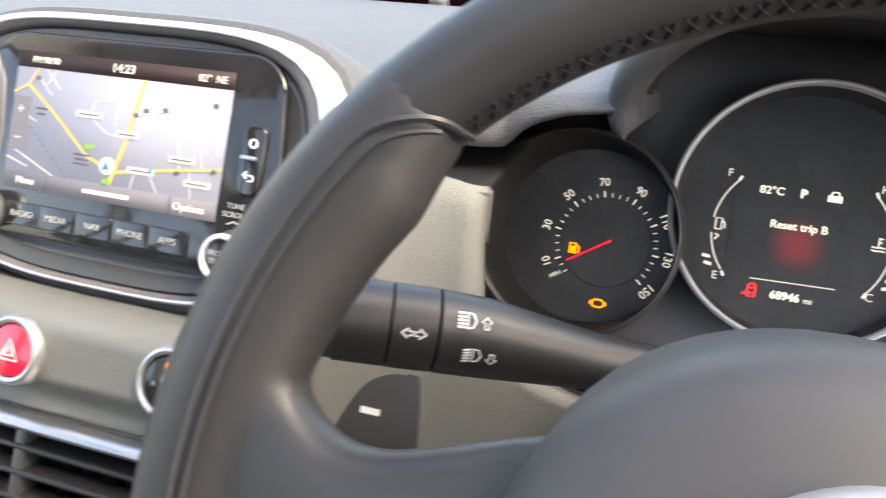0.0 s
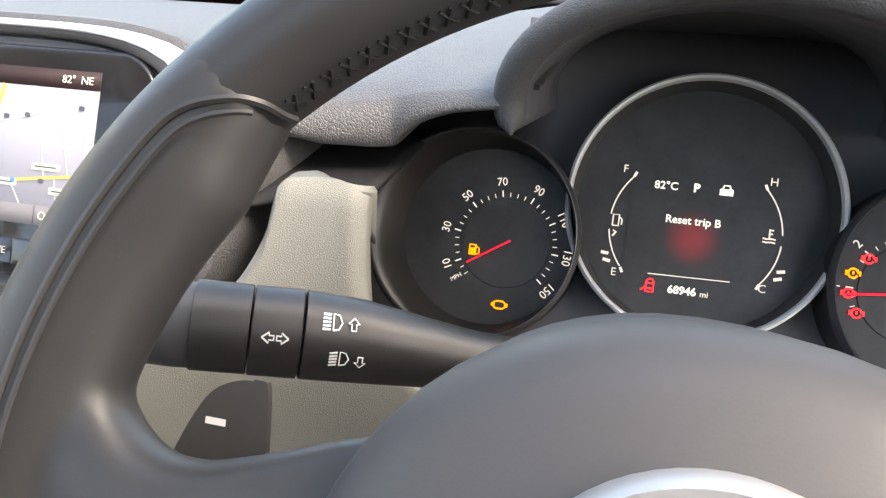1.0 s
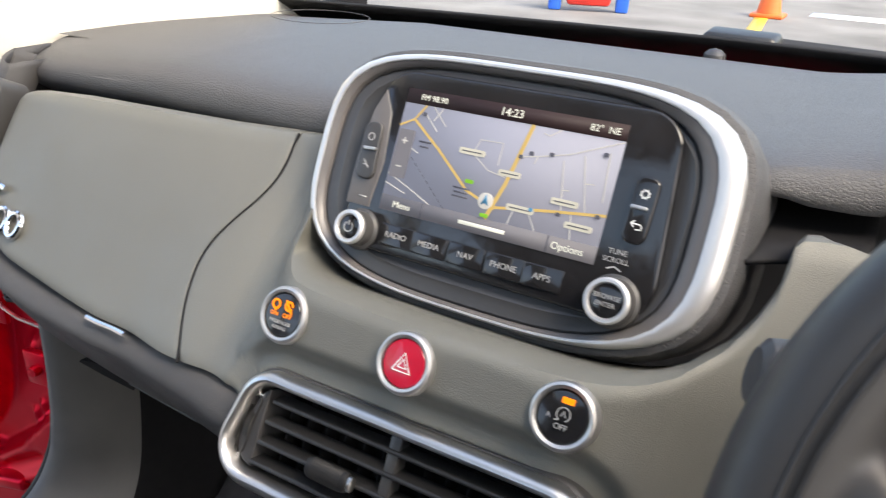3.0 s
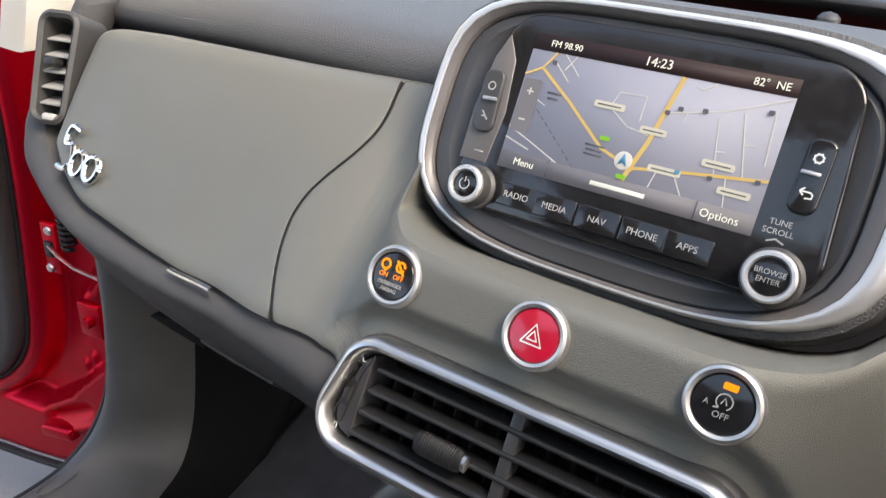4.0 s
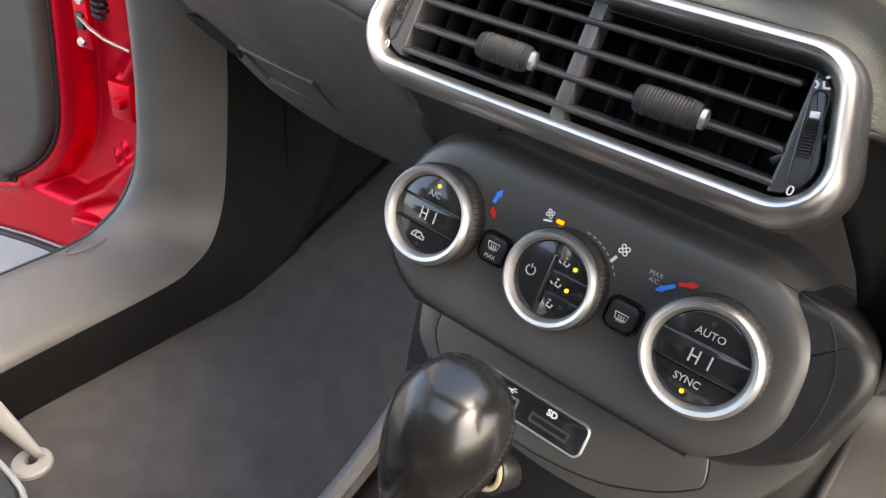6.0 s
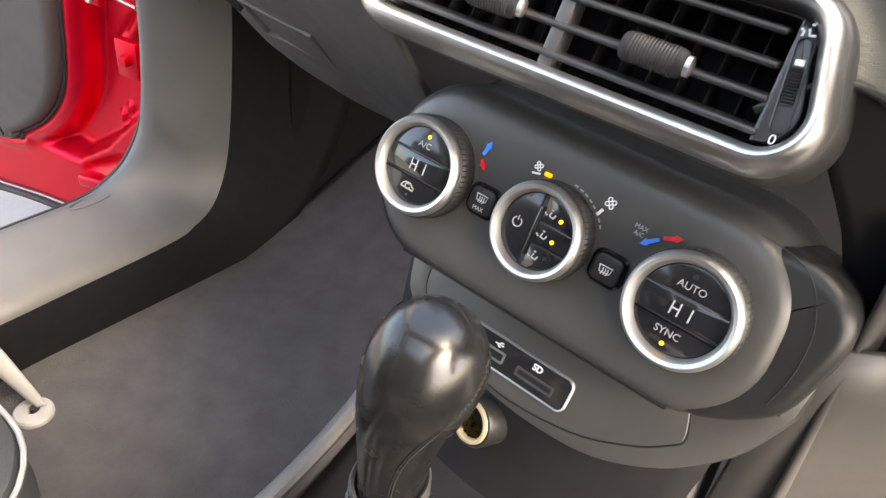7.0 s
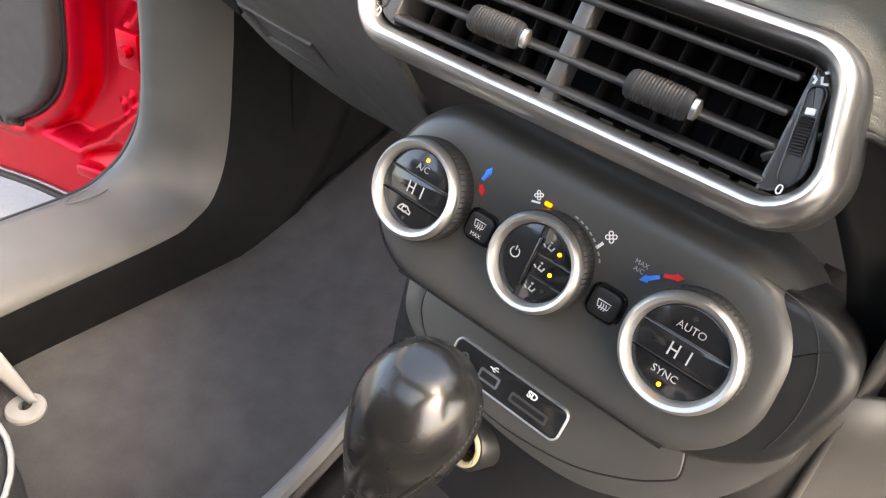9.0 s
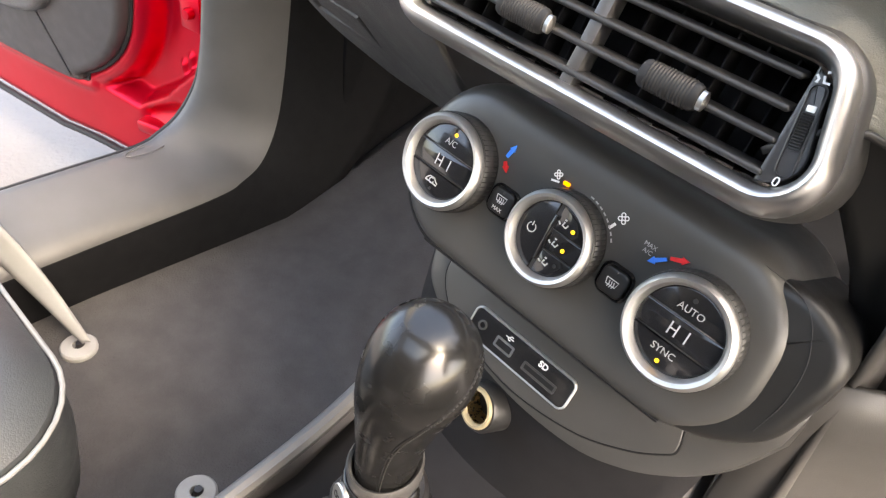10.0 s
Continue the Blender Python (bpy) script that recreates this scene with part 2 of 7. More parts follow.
def part(name, bm, mat, parent=None, label="", at=None, smooth=35, thick=0.0):
    """Links a bmesh as one mesh object under a thing or a part."""
    bmesh.ops.remove_doubles(bm, verts=bm.verts, dist=1e-6)
    bmesh.ops.recalc_face_normals(bm, faces=bm.faces)
    me = bpy.data.meshes.new(name)
    bm.to_mesh(me)
    bm.free()
    ob = new(name, me)
    finish(ob, mat, smooth)
    if parent:
        ob.parent = parent
    if at is not None:
        ob.matrix_basis = at
    if label:
        tagged(ob, label)
    if thick:
        mod = ob.modifiers.new("thickness", "SOLIDIFY")
        mod.thickness, mod.offset = thick, -1
    return ob


def box(sx, sy, sz, at=(0, 0, 0), bevel=0.0, seg=2, bm=None, rot=None):
    bm = bm or bmesh.new()
    m = Matrix.Translation(at) @ (rot or Matrix()) @ Matrix.Diagonal((sx, sy, sz, 1))
    r = bmesh.ops.create_cube(bm, size=1, matrix=m)
    if bevel:
        es = list({e for v in r["verts"] for e in v.link_edges})
        bmesh.ops.bevel(bm, geom=es, offset=bevel, segments=seg, affect="EDGES", profile=0.5)
    return bm


def loft(loops, closed=True, caps=(True, True), bm=None):
    """Skins loops of equally many points."""
    bm = bm or bmesh.new()
    rows = [[bm.verts.new(p) for p in lp] for lp in loops]
    n = len(rows[0])
    for a, b in zip(rows, rows[1:]):
        for i in range(n if closed else n - 1):
            j = (i + 1) % n
            bm.faces.new((a[i], a[j], b[j], b[i]))
    if closed and caps[0]:
        bm.faces.new(rows[0][::-1])
    if closed and caps[1]:
        bm.faces.new(rows[-1])
    return bm


def rtrap(wb, wt, h, r, cx=0.0, cy=0.0, n=8):
    """Outline of a rounded trapezoid, wb wide at the bottom and wt at the top."""
    V = [Vector((wb / 2, -h / 2)), Vector((wt / 2, h / 2)), Vector((-wt / 2, h / 2)), Vector((-wb / 2, -h / 2))]
    pts = []
    for i in range(4):
        p, a, b = V[i], (V[i - 1] - V[i]).normalized(), (V[(i + 1) % 4] - V[i]).normalized()
        half = math.acos(max(-1, min(1, a.dot(b)))) / 2
        c = p + (a + b).normalized() * (r / math.sin(half))
        e0, e1 = p + a * (r / math.tan(half)) - c, p + b * (r / math.tan(half)) - c
        a0, da = math.atan2(e0.y, e0.x), math.pi - 2 * half
        for k in range(n + 1):
            q = a0 + da * k / n
            pts.append((cx + c.x + r * math.cos(q), cy + c.y + r * math.sin(q)))
    return pts


def squircle(hx, hy, cx=0.0, cy=0.0, top=4.0, low=3.2, n=72):
    """Outline of a soft-cornered oblong, squarer above than below."""
    pts = []
    for k in range(n):
        a = 2 * math.pi * k / n
        c, w = math.cos(a), math.sin(a)
        e = top if w > 0 else low
        r = (abs(c / hx) ** e + abs(w / hy) ** e) ** (-1 / e)
        pts.append((cx + r * c, cy + r * w))
    return pts


def at_z(outline, z):
    return [(x, y, z) for x, y in outline]


def grow(outline, d):
    """The outline moved out by d."""
    n = len(outline)
    out = []
    for i, (x, y) in enumerate(outline):
        x0, y0 = outline[i - 1]
        x1, y1 = outline[(i + 1) % n]
        tx, ty = x1 - x0, y1 - y0
        k = math.hypot(tx, ty) or 1
        out.append((x + d * ty / k, y - d * tx / k))
    return out


def prism(outline, z0, z1, edge=0.0, steps=3):
    """A slab with a rounded front edge (z1)."""
    loops = [at_z(outline, z0)]
    if edge:
        for k in range(steps + 1):
            a = radians(90 * k / steps)
            loops.append(at_z(grow(outline, -edge * (1 - math.cos(a))), z1 - edge + edge * math.sin(a)))
    else:
        loops.append(at_z(outline, z1))
    return loft(loops)


def frame_ring(outer, profile):
    """A ring round an outline; profile: pairs of (growth from the outline, height)."""
    loops = [at_z(grow(outer, d), z) for d, z in profile]
    return loft(loops + [loops[0]], caps=(False, False))


def circle(r, n=48, cx=0.0, cy=0.0, a0=0.0, a1=360.0):
    full = abs(a1 - a0) >= 360
    k = n if full else n + 1
    return [(cx + r * math.cos(radians(a0 + (a1 - a0) * i / n)), cy + r * math.sin(radians(a0 + (a1 - a0) * i / n))) for i in range(k)]


def lathe(profile, n=48, cx=0.0, cy=0.0, caps=(True, True)):
    """Turned shape about z; profile: pairs of (radius, height)."""
    return loft([at_z(circle(max(r, 1e-5), n, cx, cy), z) for r, z in profile], caps=caps)


def tube(pts, radius, n=12, bm=None, caps=(True, True), squash=1.0):
    """A tube along points; radius: a number or one for each point."""
    pts = [Vector(p) for p in pts]
    rad = radius if isinstance(radius, (list, tuple)) else [radius] * len(pts)
    loops, up = [], None
    for i, p in enumerate(pts):
        d = (pts[min(i + 1, len(pts) - 1)] - pts[max(i - 1, 0)]).normalized()
        if up is None:
            up = d.orthogonal().normalized()
        up = (up - d * up.dot(d)).normalized()
        side = d.cross(up)
        loops.append([p + rad[i] * (math.cos(2 * math.pi * k / n) * up + squash * math.sin(2 * math.pi * k / n) * side) for k in range(n)])
    return loft(loops, caps=caps, bm=bm)


def spline(pts, n=24):
    """Points along a smooth curve through pts."""
    P = [Vector(p) for p in pts]
    out = []
    for i in range(len(P) - 1):
        a, b, c, d = P[max(i - 1, 0)], P[i], P[i + 1], P[min(i + 2, len(P) - 1)]
        m = max(1, n // (len(P) - 1))
        for k in range(m):
            t = k / m
            out.append(0.5 * ((2 * b) + (c - a) * t + (2 * a - 5 * b + 4 * c - d) * t * t + (3 * b - a - 3 * c + d) * t ** 3))
    return out + [P[-1]]


def sheet(f, us, vs):
    """A surface f(u, v) over two lists of parameters."""
    bm = bmesh.new()
    rows = [[bm.verts.new(f(u, v)) for u in us] for v in vs]
    for a, b in zip(rows, rows[1:]):
        for i in range(len(us) - 1):
            bm.faces.new((a[i], a[i + 1], b[i + 1], b[i]))
    return bm


def steps(a, b, n):
    return [a + (b - a) * i / n for i in range(n + 1)]


def interp(x, table):
    for (x0, y0), (x1, y1) in zip(table, table[1:]):
        if x <= x1:
            t = min(1, max(0, (x - x0) / (x1 - x0)))
            return y0 + (y1 - y0) * t
    return table[-1][1]


def smooth_interp(x, table, w=0.03):
    return sum(interp(x + d * w, table) for d in (-1, -0.5, 0, 0.5, 1)) / 5


def bar_line(pts, w, z, bm=None):
    """A flat ribbon along 2D points."""
    bm = bm or bmesh.new()
    L, R = [], []
    for i, p in enumerate(pts):
        a, b = Vector(pts[max(i - 1, 0)]), Vector(pts[min(i + 1, len(pts) - 1)])
        d = (b - a).normalized()
        L.append(bm.verts.new((p[0] - d.y * w / 2, p[1] + d.x * w / 2, z)))
        R.append(bm.verts.new((p[0] + d.y * w / 2, p[1] - d.x * w / 2, z)))
    for i in range(len(pts) - 1):
        bm.faces.new((R[i], R[i + 1], L[i + 1], L[i]))
    return bm


def raise_flat(bm, h):
    """Gives a flat print its thickness."""
    r = bmesh.ops.extrude_face_region(bm, geom=bm.faces[:])
    bmesh.ops.translate(bm, vec=(0, 0, -h), verts=[v for v in r["geom"] if isinstance(v, bmesh.types.BMVert)])
    return bm


def lettering(text, size, x, y, z, mat, parent, turn=0.0, name="lettering", squeeze=1.0, bold=0.0):
    cu = bpy.data.curves.new("lettering", "FONT")
    cu.body, cu.size, cu.align_x, cu.align_y = text, size, "CENTER", "CENTER"
    cu.extrude, cu.offset, cu.resolution_u = 0.00012, bold, 3
    tmp = bpy.data.objects.new("lettering", cu)
    scene.collection.objects.link(tmp)
    me = bpy.data.meshes.new_from_object(tmp.evaluated_get(bpy.context.evaluated_depsgraph_get()))
    bpy.data.objects.remove(tmp)
    bpy.data.curves.remove(cu)
    me.materials.clear()
    me.materials.append(mat)
    ob = new(name, me)
    ob.parent = parent
    ob.matrix_basis = Matrix.Translation((x, y, z)) @ pose(0, 0, 0, 0, 0, turn) @ Matrix.Diagonal((squeeze, 1, 1, 1))
    return ob


def mark(lines, w, x, y, z, mat, parent, name="symbol", scale=1.0, turn=0.0):
    """A printed symbol from strokes."""
    bm = bmesh.new()
    for pts in lines:
        bar_line(pts, w / scale, 0, bm)
    raise_flat(bm, 0.00015 / scale)
    return part(name, bm, mat, parent, at=Matrix.Translation((x, y, z)) @ pose(0, 0, 0, 0, 0, turn) @ Matrix.Diagonal((scale, scale, scale, 1)), smooth=0)


# ---- the yard and the car's shell ----
XC = -0.215
FLOOR_Z = 0.330


def build_ground():
    us = [-600, -120, -40, -20, -12, -8, -5, -3, -1.5, 0, 1.5, 3, 5, 8, 12, 20, 40, 120, 600]
    bm = sheet(lambda u, v: Vector((u, v, 0)), us, us)
    tagged(part("ground", bm, GROUND, smooth=0), "damp pale grey concrete yard", "ground", kind="structure")


def slab(name, sx, sy, sz, at, mat, label, category, bevel=0.006, rot=None):
    return tagged(part(name, box(sx, sy, sz, at, bevel, rot=rot), mat), label, category, kind="structure")


def build_shell():
    # roof, rear and sides; the rear window and rear driver's window are left out
    # glass roof panel is made up, unseen, and lets extra daylight into the cabin
    bm = bmesh.new()
    for sx, sy, at in ((1.42, 0.22, (XC, -0.035, 1.60)), (1.42, 0.90, (XC, -1.225, 1.60)), (0.30, 0.63, (XC - 0.56, -0.46, 1.60)), (0.30, 0.63, (XC + 0.56, -0.46, 1.60))):
        box(sx, sy, 0.04, at, 0.004, bm=bm)
    tagged(part("ceiling", bm, LINING), "pale grey fabric headlining round an added glass panel", "ceiling", kind="structure")
    roof = slab("added_roof_glass", 0.86, 0.66, 0.006, (XC, -0.46, 1.624), GLASS, "unseen clear glass roof panel added to let light in", "roof glass", 0.002)
    roof.visible_shadow = False
    # unseen tailgate and driver's side walls reach the roof to block light
    slab("wall_rear", 1.50, 0.05, 1.24, (XC, -1.70, 0.98), PAD, "unseen dark tailgate wall raised to the roof to cut light", "wall")
    slab("wall_rear_driver_side", 0.06, 1.20, 1.24, (XC + 0.76, -1.10, 0.98), PAD, "unseen dark rear door side wall", "wall")
    slab("wall_rear_passenger_side", 0.06, 1.20, 0.72, (XC - 0.76, -1.10, 0.72), PAD, "unseen dark rear door side wall", "wall")
    # unseen; its height sets how much low light enters from the driver's side
    slab("wall_front_driver_side", 0.06, 1.00, 0.42, (XC + 0.76, -0.05, 0.52), PAD, "unseen dark driver's side wall set low to shape the light", "wall")
    slab("pillar_driver_side", 0.05, 0.10, 0.56, (XC + 0.72, -0.55, 1.33), LINING, "pale trimmed door pillar", "pillar")
    slab("pillar_passenger_side", 0.05, 0.10, 0.56, (XC - 0.72, -0.55, 1.33), LINING, "pale trimmed door pillar", "pillar")
    slab("pillar_rear_driver_side", 0.06, 0.30, 0.56, (XC + 0.70, -1.55, 1.33), LINING, "pale trimmed rear pillar", "pillar")
    slab("pillar_rear_passenger_side", 0.06, 0.30, 0.56, (XC - 0.70, -1.55, 1.33), LINING, "pale trimmed rear pillar", "pillar")
    # front pillar trims, wide at the foot
    for side, name in ((-1, "pillar_front_passenger_side"), (1, "pillar_front_driver_side")):
        x0 = XC + side * 0.575
        out = [(0.40, 1.02), (0.90, 1.02), (0.93, 1.075), (0.80, 1.16), (0.08, 1.60), (-0.05, 1.60), (0.10, 1.47), (0.37, 1.22), (0.42, 1.10)]
        loops = []
        for d, k in ((0.0, 0.010), (0.004, 0.003), (0.012, 0.0), (0.040, 0.0)):
            cy, cz = 0.5, 1.2
            loops.append([(x0 + side * (d + max(0, (z - 1.1)) * -0.10), cy + (y - cy) * (1 - k), cz + (z - cz) * (1 - k)) for y, z in out])
        tagged(part(name, loft(loops), IVORY), "ivory moulded windscreen pillar trim", "pillar trim", kind="structure")
    seal = spline([(XC - 0.60, 0.385, 1.04), (XC - 0.60, 0.36, 1.12), (XC - 0.59, 0.33, 1.24), (XC - 0.56, 0.08, 1.48)], 18)
    tagged(part("door_seal", tube(seal, 0.009, 8), RUBBER), "black rubber door opening seal", "door seal", kind="structure")
    # windscreen
    bm = sheet(lambda u, v: Vector((XC + u * (0.66 - 0.06 * v), 0.90 - 0.86 * v + 0.10 * (1 - u * u) * (1 - v) * 0.6, 1.074 + 0.506 * v + 0.012 * math.sin(math.pi * v))), steps(-1, 1, 16), steps(0, 1, 8))
    ws = tagged(part("windscreen", bm, GLASS), "clear raked windscreen glass", "windscreen", kind="structure")
    ws.visible_shadow = False
    bm = sheet(lambda u, v: Vector((XC + u * 0.655, 0.885 - 0.045 * v + 0.06 * (1 - u * u), 1.066 + 0.006 * min(1.0, u + 1.0) + 0.025 * v)), steps(-1, 1, 16), steps(-1.3, 1, 6))
    tagged(part("windscreen_band", bm, RUBBER, ws, thick=0.004), "black band along the foot of the windscreen")


# ---- dashboard ----
YC = [(-0.78, 0.372), (-0.67, 0.358), (-0.60, 0.356), (-0.50, 0.360), (-0.45, 0.362), (-0.40, 0.359), (-0.375, 0.361), (-0.352, 0.367), (-0.335, 0.350), (-0.320, 0.328), (-0.30, 0.3215), (-0.28, 0.320), (-0.215, 0.3185), (-0.15, 0.3190), (-0.12, 0.3225), (-0.10, 0.334), (-0.07, 0.368), (-0.04, 0.388), (0.0, 0.402), (0.06, 0.43), (0.14, 0.45)]
LEAN = [(-0.60, 0.62), (-0.45, 0.75), (-0.40, 0.95), (-0.35, 1.05), (-0.325, 0.75), (-0.30, 0.44), (-0.10, 0.42), (-0.04, 0.35), (0.10, 0.30)]


def fascia_y(x, z):
    """Depth of the painted face, leaning back more towards its top."""
    d = z - 1.0
    return smooth_interp(x, YC, 0.012) + smooth_interp(x, LEAN, 0.012) * d + (1.2 * d * d if d > 0 else -0.6 * d * d)


def rail_y(x, z):
    """Depth of the lower rail, which follows the lid's edge and leans less."""
    zb = smooth_interp(x, LID_BOTTOM, 0.012)
    base = fascia_y(x, zb) if x < -0.488 else interp(x, [(-0.488, fascia_y(-0.488, zb)), (-0.445, 0.3150), (-0.388, 0.3085), (-0.328, 0.3000)])
    return base + 0.45 * min(0.0, z - zb) + 0.7 * max(0.0, z - zb)


LID_BOTTOM = [(-0.67, 0.985), (-0.655, 0.970), (-0.612, 0.951), (-0.53, 0.942), (-0.484, 0.9385), (-0.445, 0.9395), (-0.388, 0.9435), (-0.36, 0.9440), (-0.335, 0.9430), (-0.30, 0.905), (-0.13, 0.912), (-0.106, 0.940), (-0.0943, 0.9335), (-0.08, 0.925), (-0.06, 0.916), (0.0, 0.900), (0.16, 0.885)]
SEAM = [(0.915, -0.372), (0.9445, -0.386), (0.9625, -0.4015), (0.981, -0.4105), (0.997, -0.411), (1.0117, -0.4025), (1.0316, -0.386), (1.046, -0.3815), (1.066, -0.3865)]


def under_screen(x):
    """How far the fascia dips to a ledge below the screen's surround, 0 to 1."""
    t = min(1, max(0, (x + 0.356) / 0.032))
    return t * t * (3 - 2 * t) * interp(x, [(-0.10, 1.0), (-0.09, 0.97), (-0.075, 0.82), (-0.066, 0.63), (-0.060, 0.455), (-0.057, 0.33), (-0.0555, 0.20), (-0.0535, 0.06), (-0.050, 0.0)])


def inside(p, outline):
    hit = False
    for (x0, y0), (x1, y1) in zip(outline, outline[1:] + outline[:1]):
        if (y0 > p[1]) != (y1 > p[1]) and p[0] < (x1 - x0) * (p[1] - y0) / (y1 - y0) + x0:
            hit = not hit
    return hit


def outline_gap(x, y, outline):
    """Distance from an outline, negative inside it."""
    best = 1.0
    for (x0, y0), (x1, y1) in zip(outline, outline[1:] + outline[:1]):
        dx, dy = x1 - x0, y1 - y0
        t = min(1, max(0, ((x - x0) * dx + (y - y0) * dy) / (dx * dx + dy * dy + 1e-12)))
        best = min(best, math.hypot(x - x0 - t * dx, y - y0 - t * dy))
    return -best if inside((x, y), outline) else best


VENT_FRAME = grid_frame((XC, 0.2905, 0.9327), 27, 0.6)
VENT_OUTLINE = rtrap(0.250, 0.208, 0.070, 0.024, 0.001, 0.002, 10)


def build_dashboard():
    dash = thing("dashboard", Matrix(), "dark dashboard with bronze-grey painted fascia, centre screen and vents", "dashboard")

    # soft upper pad from the fascia's lip to the foot of the windscreen
    def pad_point(u, v):
        x = u
        rise = 0.018 * max(0.0, min(1.0, (x + 0.10) / 0.13)) ** 1.4
        prof = [(0.490, 1.038), (0.458, 1.050), (0.444, 1.062), (0.444, 1.074), (0.453, 1.084), (0.475, 1.091), (0.52, 1.094), (0.62, 1.094), (0.74, 1.089), (0.84, 1.083), (0.90, 1.070), (0.96, 1.04)]
        i = min(int(v), len(prof) - 2)
        t = v - i
        a, b, c, d = (prof[min(max(j, 0), len(prof) - 1)] for j in (i - 1, i, i + 1, i + 2))
        y, z = (0.5 * (2 * b[j] + (c[j] - a[j]) * t + (2 * a[j] - 5 * b[j] + 4 * c[j] - d[j]) * t * t + (3 * b[j] - a[j] - 3 * c[j] + d[j]) * t ** 3) for j in (0, 1))
        k = min(1.0, max(0.0, (v - 2) / 3))
        back = 0.035 * max(0, min(1, (x + 0.12) / 0.10)) * (1 - min(1, max(0, v - 5) / 4))
        end = 0.05 * max(0, (-0.70 - x) / 0.08) ** 2
        y = y + back + end * (1 if v < 6 else 0)
        under = max(0.0, min(1.0, (x - (0.041 if v < 4.5 else 0.056)) / 0.006)) * max(0.0, min(1.0, (0.275 - x) / 0.006))
        y = y + (max(y, 0.63 + 0.01 * v) - y) * under
        drop = 0.012 * max(0.0, min(1.0, (-0.55 - x) / 0.20)) * (1 if v > 3 else 0.6)
        z += rise * k - drop
        # upright front face over the driver's cove, arched round the speedometer
        w = max(0.0, min(1.0, (x + 0.135) / 0.06)) * max(0.0, min(1.0, 7 - v))
        if w > 0:
            zb = interp(x, [(-0.10, 1.080), (-0.069, 1.0765), (-0.056, 1.0725), (-0.032, 1.070), (-0.0215, 1.0700), (-0.0185, 1.0725), (-0.0137, 1.0785), (-0.0070, 1.0840), (-0.0010, 1.0875), (0.0135, 1.0930), (0.0375, 1.0970)])
            zc = interp(x, [(-0.12, 1.094), (-0.034, 1.1005), (-0.003, 1.1045), (0.036, 1.1085)])
            h = interp(v, [(0, -0.02), (1, 0.0), (2, 0.10), (3, 0.48), (4, 0.84), (5, 1.0), (6, 1.08), (7, 1.2)])
            z += (zb + (zc - zb) * h - z) * w
            y += 0.035 * max(0.0, 1 - v) * w
        return Vector((x, y, z))
    bm = sheet(pad_point, steps(-0.785, -0.14, 80) + steps(-0.137, 0.060, 80) + steps(0.07, 0.48, 50), steps(0, 11, 66))
    pad = part("upper_pad", bm, PAD, dash, "charcoal grained soft pad", thick=0.004)
    ring = [(-0.615 + 0.060 * math.cos(a), 0.735 + 0.050 * math.sin(a), 1.0945) for a in [radians(k * 10) for k in range(36)]]
    part("speaker_lid", tube(ring + [ring[0]], 0.0004, 6), PAD, pad)

    # painted fascia: glovebox lid and centre panel, parted by a curved seam
    def seam_x(z):
        return smooth_interp(z, SEAM, 0.008)

    def top_z(x):
        high = interp(x, [(-0.67, 1.056), (-0.655, 1.062), (-0.60, 1.0655), (-0.33, 1.066), (-0.20, 1.068), (-0.05, 1.074), (0.16, 1.072)])
        return high + (1.0125 - high) * under_screen(x)

    def face(u, v, x0, x1, lid_side):
        xm = x0(0.95) + u * (x1(1.05) - x0(0.95))
        z0, z1 = smooth_interp(xm, LID_BOTTOM, 0.012), top_z(xm) - (0.0 if lid_side else 0.006 * (max(0, u - 0.92) / 0.08) ** 2)
        if not lid_side:
            for _ in range(6):
                xb = x0(z0) + u * (x1(z0) - x0(z0))
                z0 = 0.5 * z0 + 0.5 * smooth_interp(xb, LID_BOTTOM, 0.012)
        if v < 0:
            xb = x0(z0) + u * (x1(z0) - x0(z0))
            return Vector((xb, fascia_y(xb, z0) + 0.012 * -v, z0 + 0.004 * v))
        z = z0 + (z1 - z0) * min(1, v)
        x = x0(z) + u * (x1(z) - x0(z))
        if v > 1:
            k, w = v - 1, under_screen(x)
            back = (0.004 + 0.030 * k) * (1 - w) + (0.002 + 0.055 * k) * w
            up = (0.0028 * math.sin(k * math.pi) - 0.012 * k) * (1 - w) + (0.0045 * math.sin(min(1, k * 1.6) * math.pi) - 0.020 * k) * w
            curl = 0.0 if lid_side else 0.006 * (max(0, u - 0.975) / 0.025) ** 2
            e = 0.0 if lid_side else max(0.0, (u - 0.92) / 0.08)
            return Vector((x, fascia_y(x, z1) + back * (1 - e) + curl * e + 0.003, z1 + up * (1 - e) - 0.030 * k * e))
        lip = 0.0025 * (max(0, 0.06 - v) / 0.06) ** 2 + 0.003 * (max(0, v - 0.94) / 0.06) ** 2
        side = 0.006 * (max(0, 0.02 - u) / 0.02) ** 2 if lid_side else 0.006 * (max(0, u - 0.975) / 0.025) ** 2
        edge = 0.0006 * (max(0, u - 0.992) / 0.008) if lid_side else 0.0006 * (max(0, 0.008 - u) / 0.008)
        return Vector((x, fascia_y(x, z) + lip + side + edge, z))
    vs = [-1, -0.5, 0, 0.01, 0.03, 0.06] + steps(0.08, 0.92, 60) + [0.94, 0.96, 0.98, 1.0, 1.05, 1.1, 1.2, 1.3, 1.5, 1.75, 2]
    us = [0, 0.004, 0.01, 0.02] + steps(0.04, 0.97, 40) + [0.985, 0.992, 0.997, 1.0]
    lid = part("glovebox_lid", sheet(lambda u, v: face(u, v, lambda z: -0.668, lambda z: seam_x(z) - 0.0009, True), us, vs), FASCIA, dash, "satin bronze-grey glovebox lid", thick=0.003)
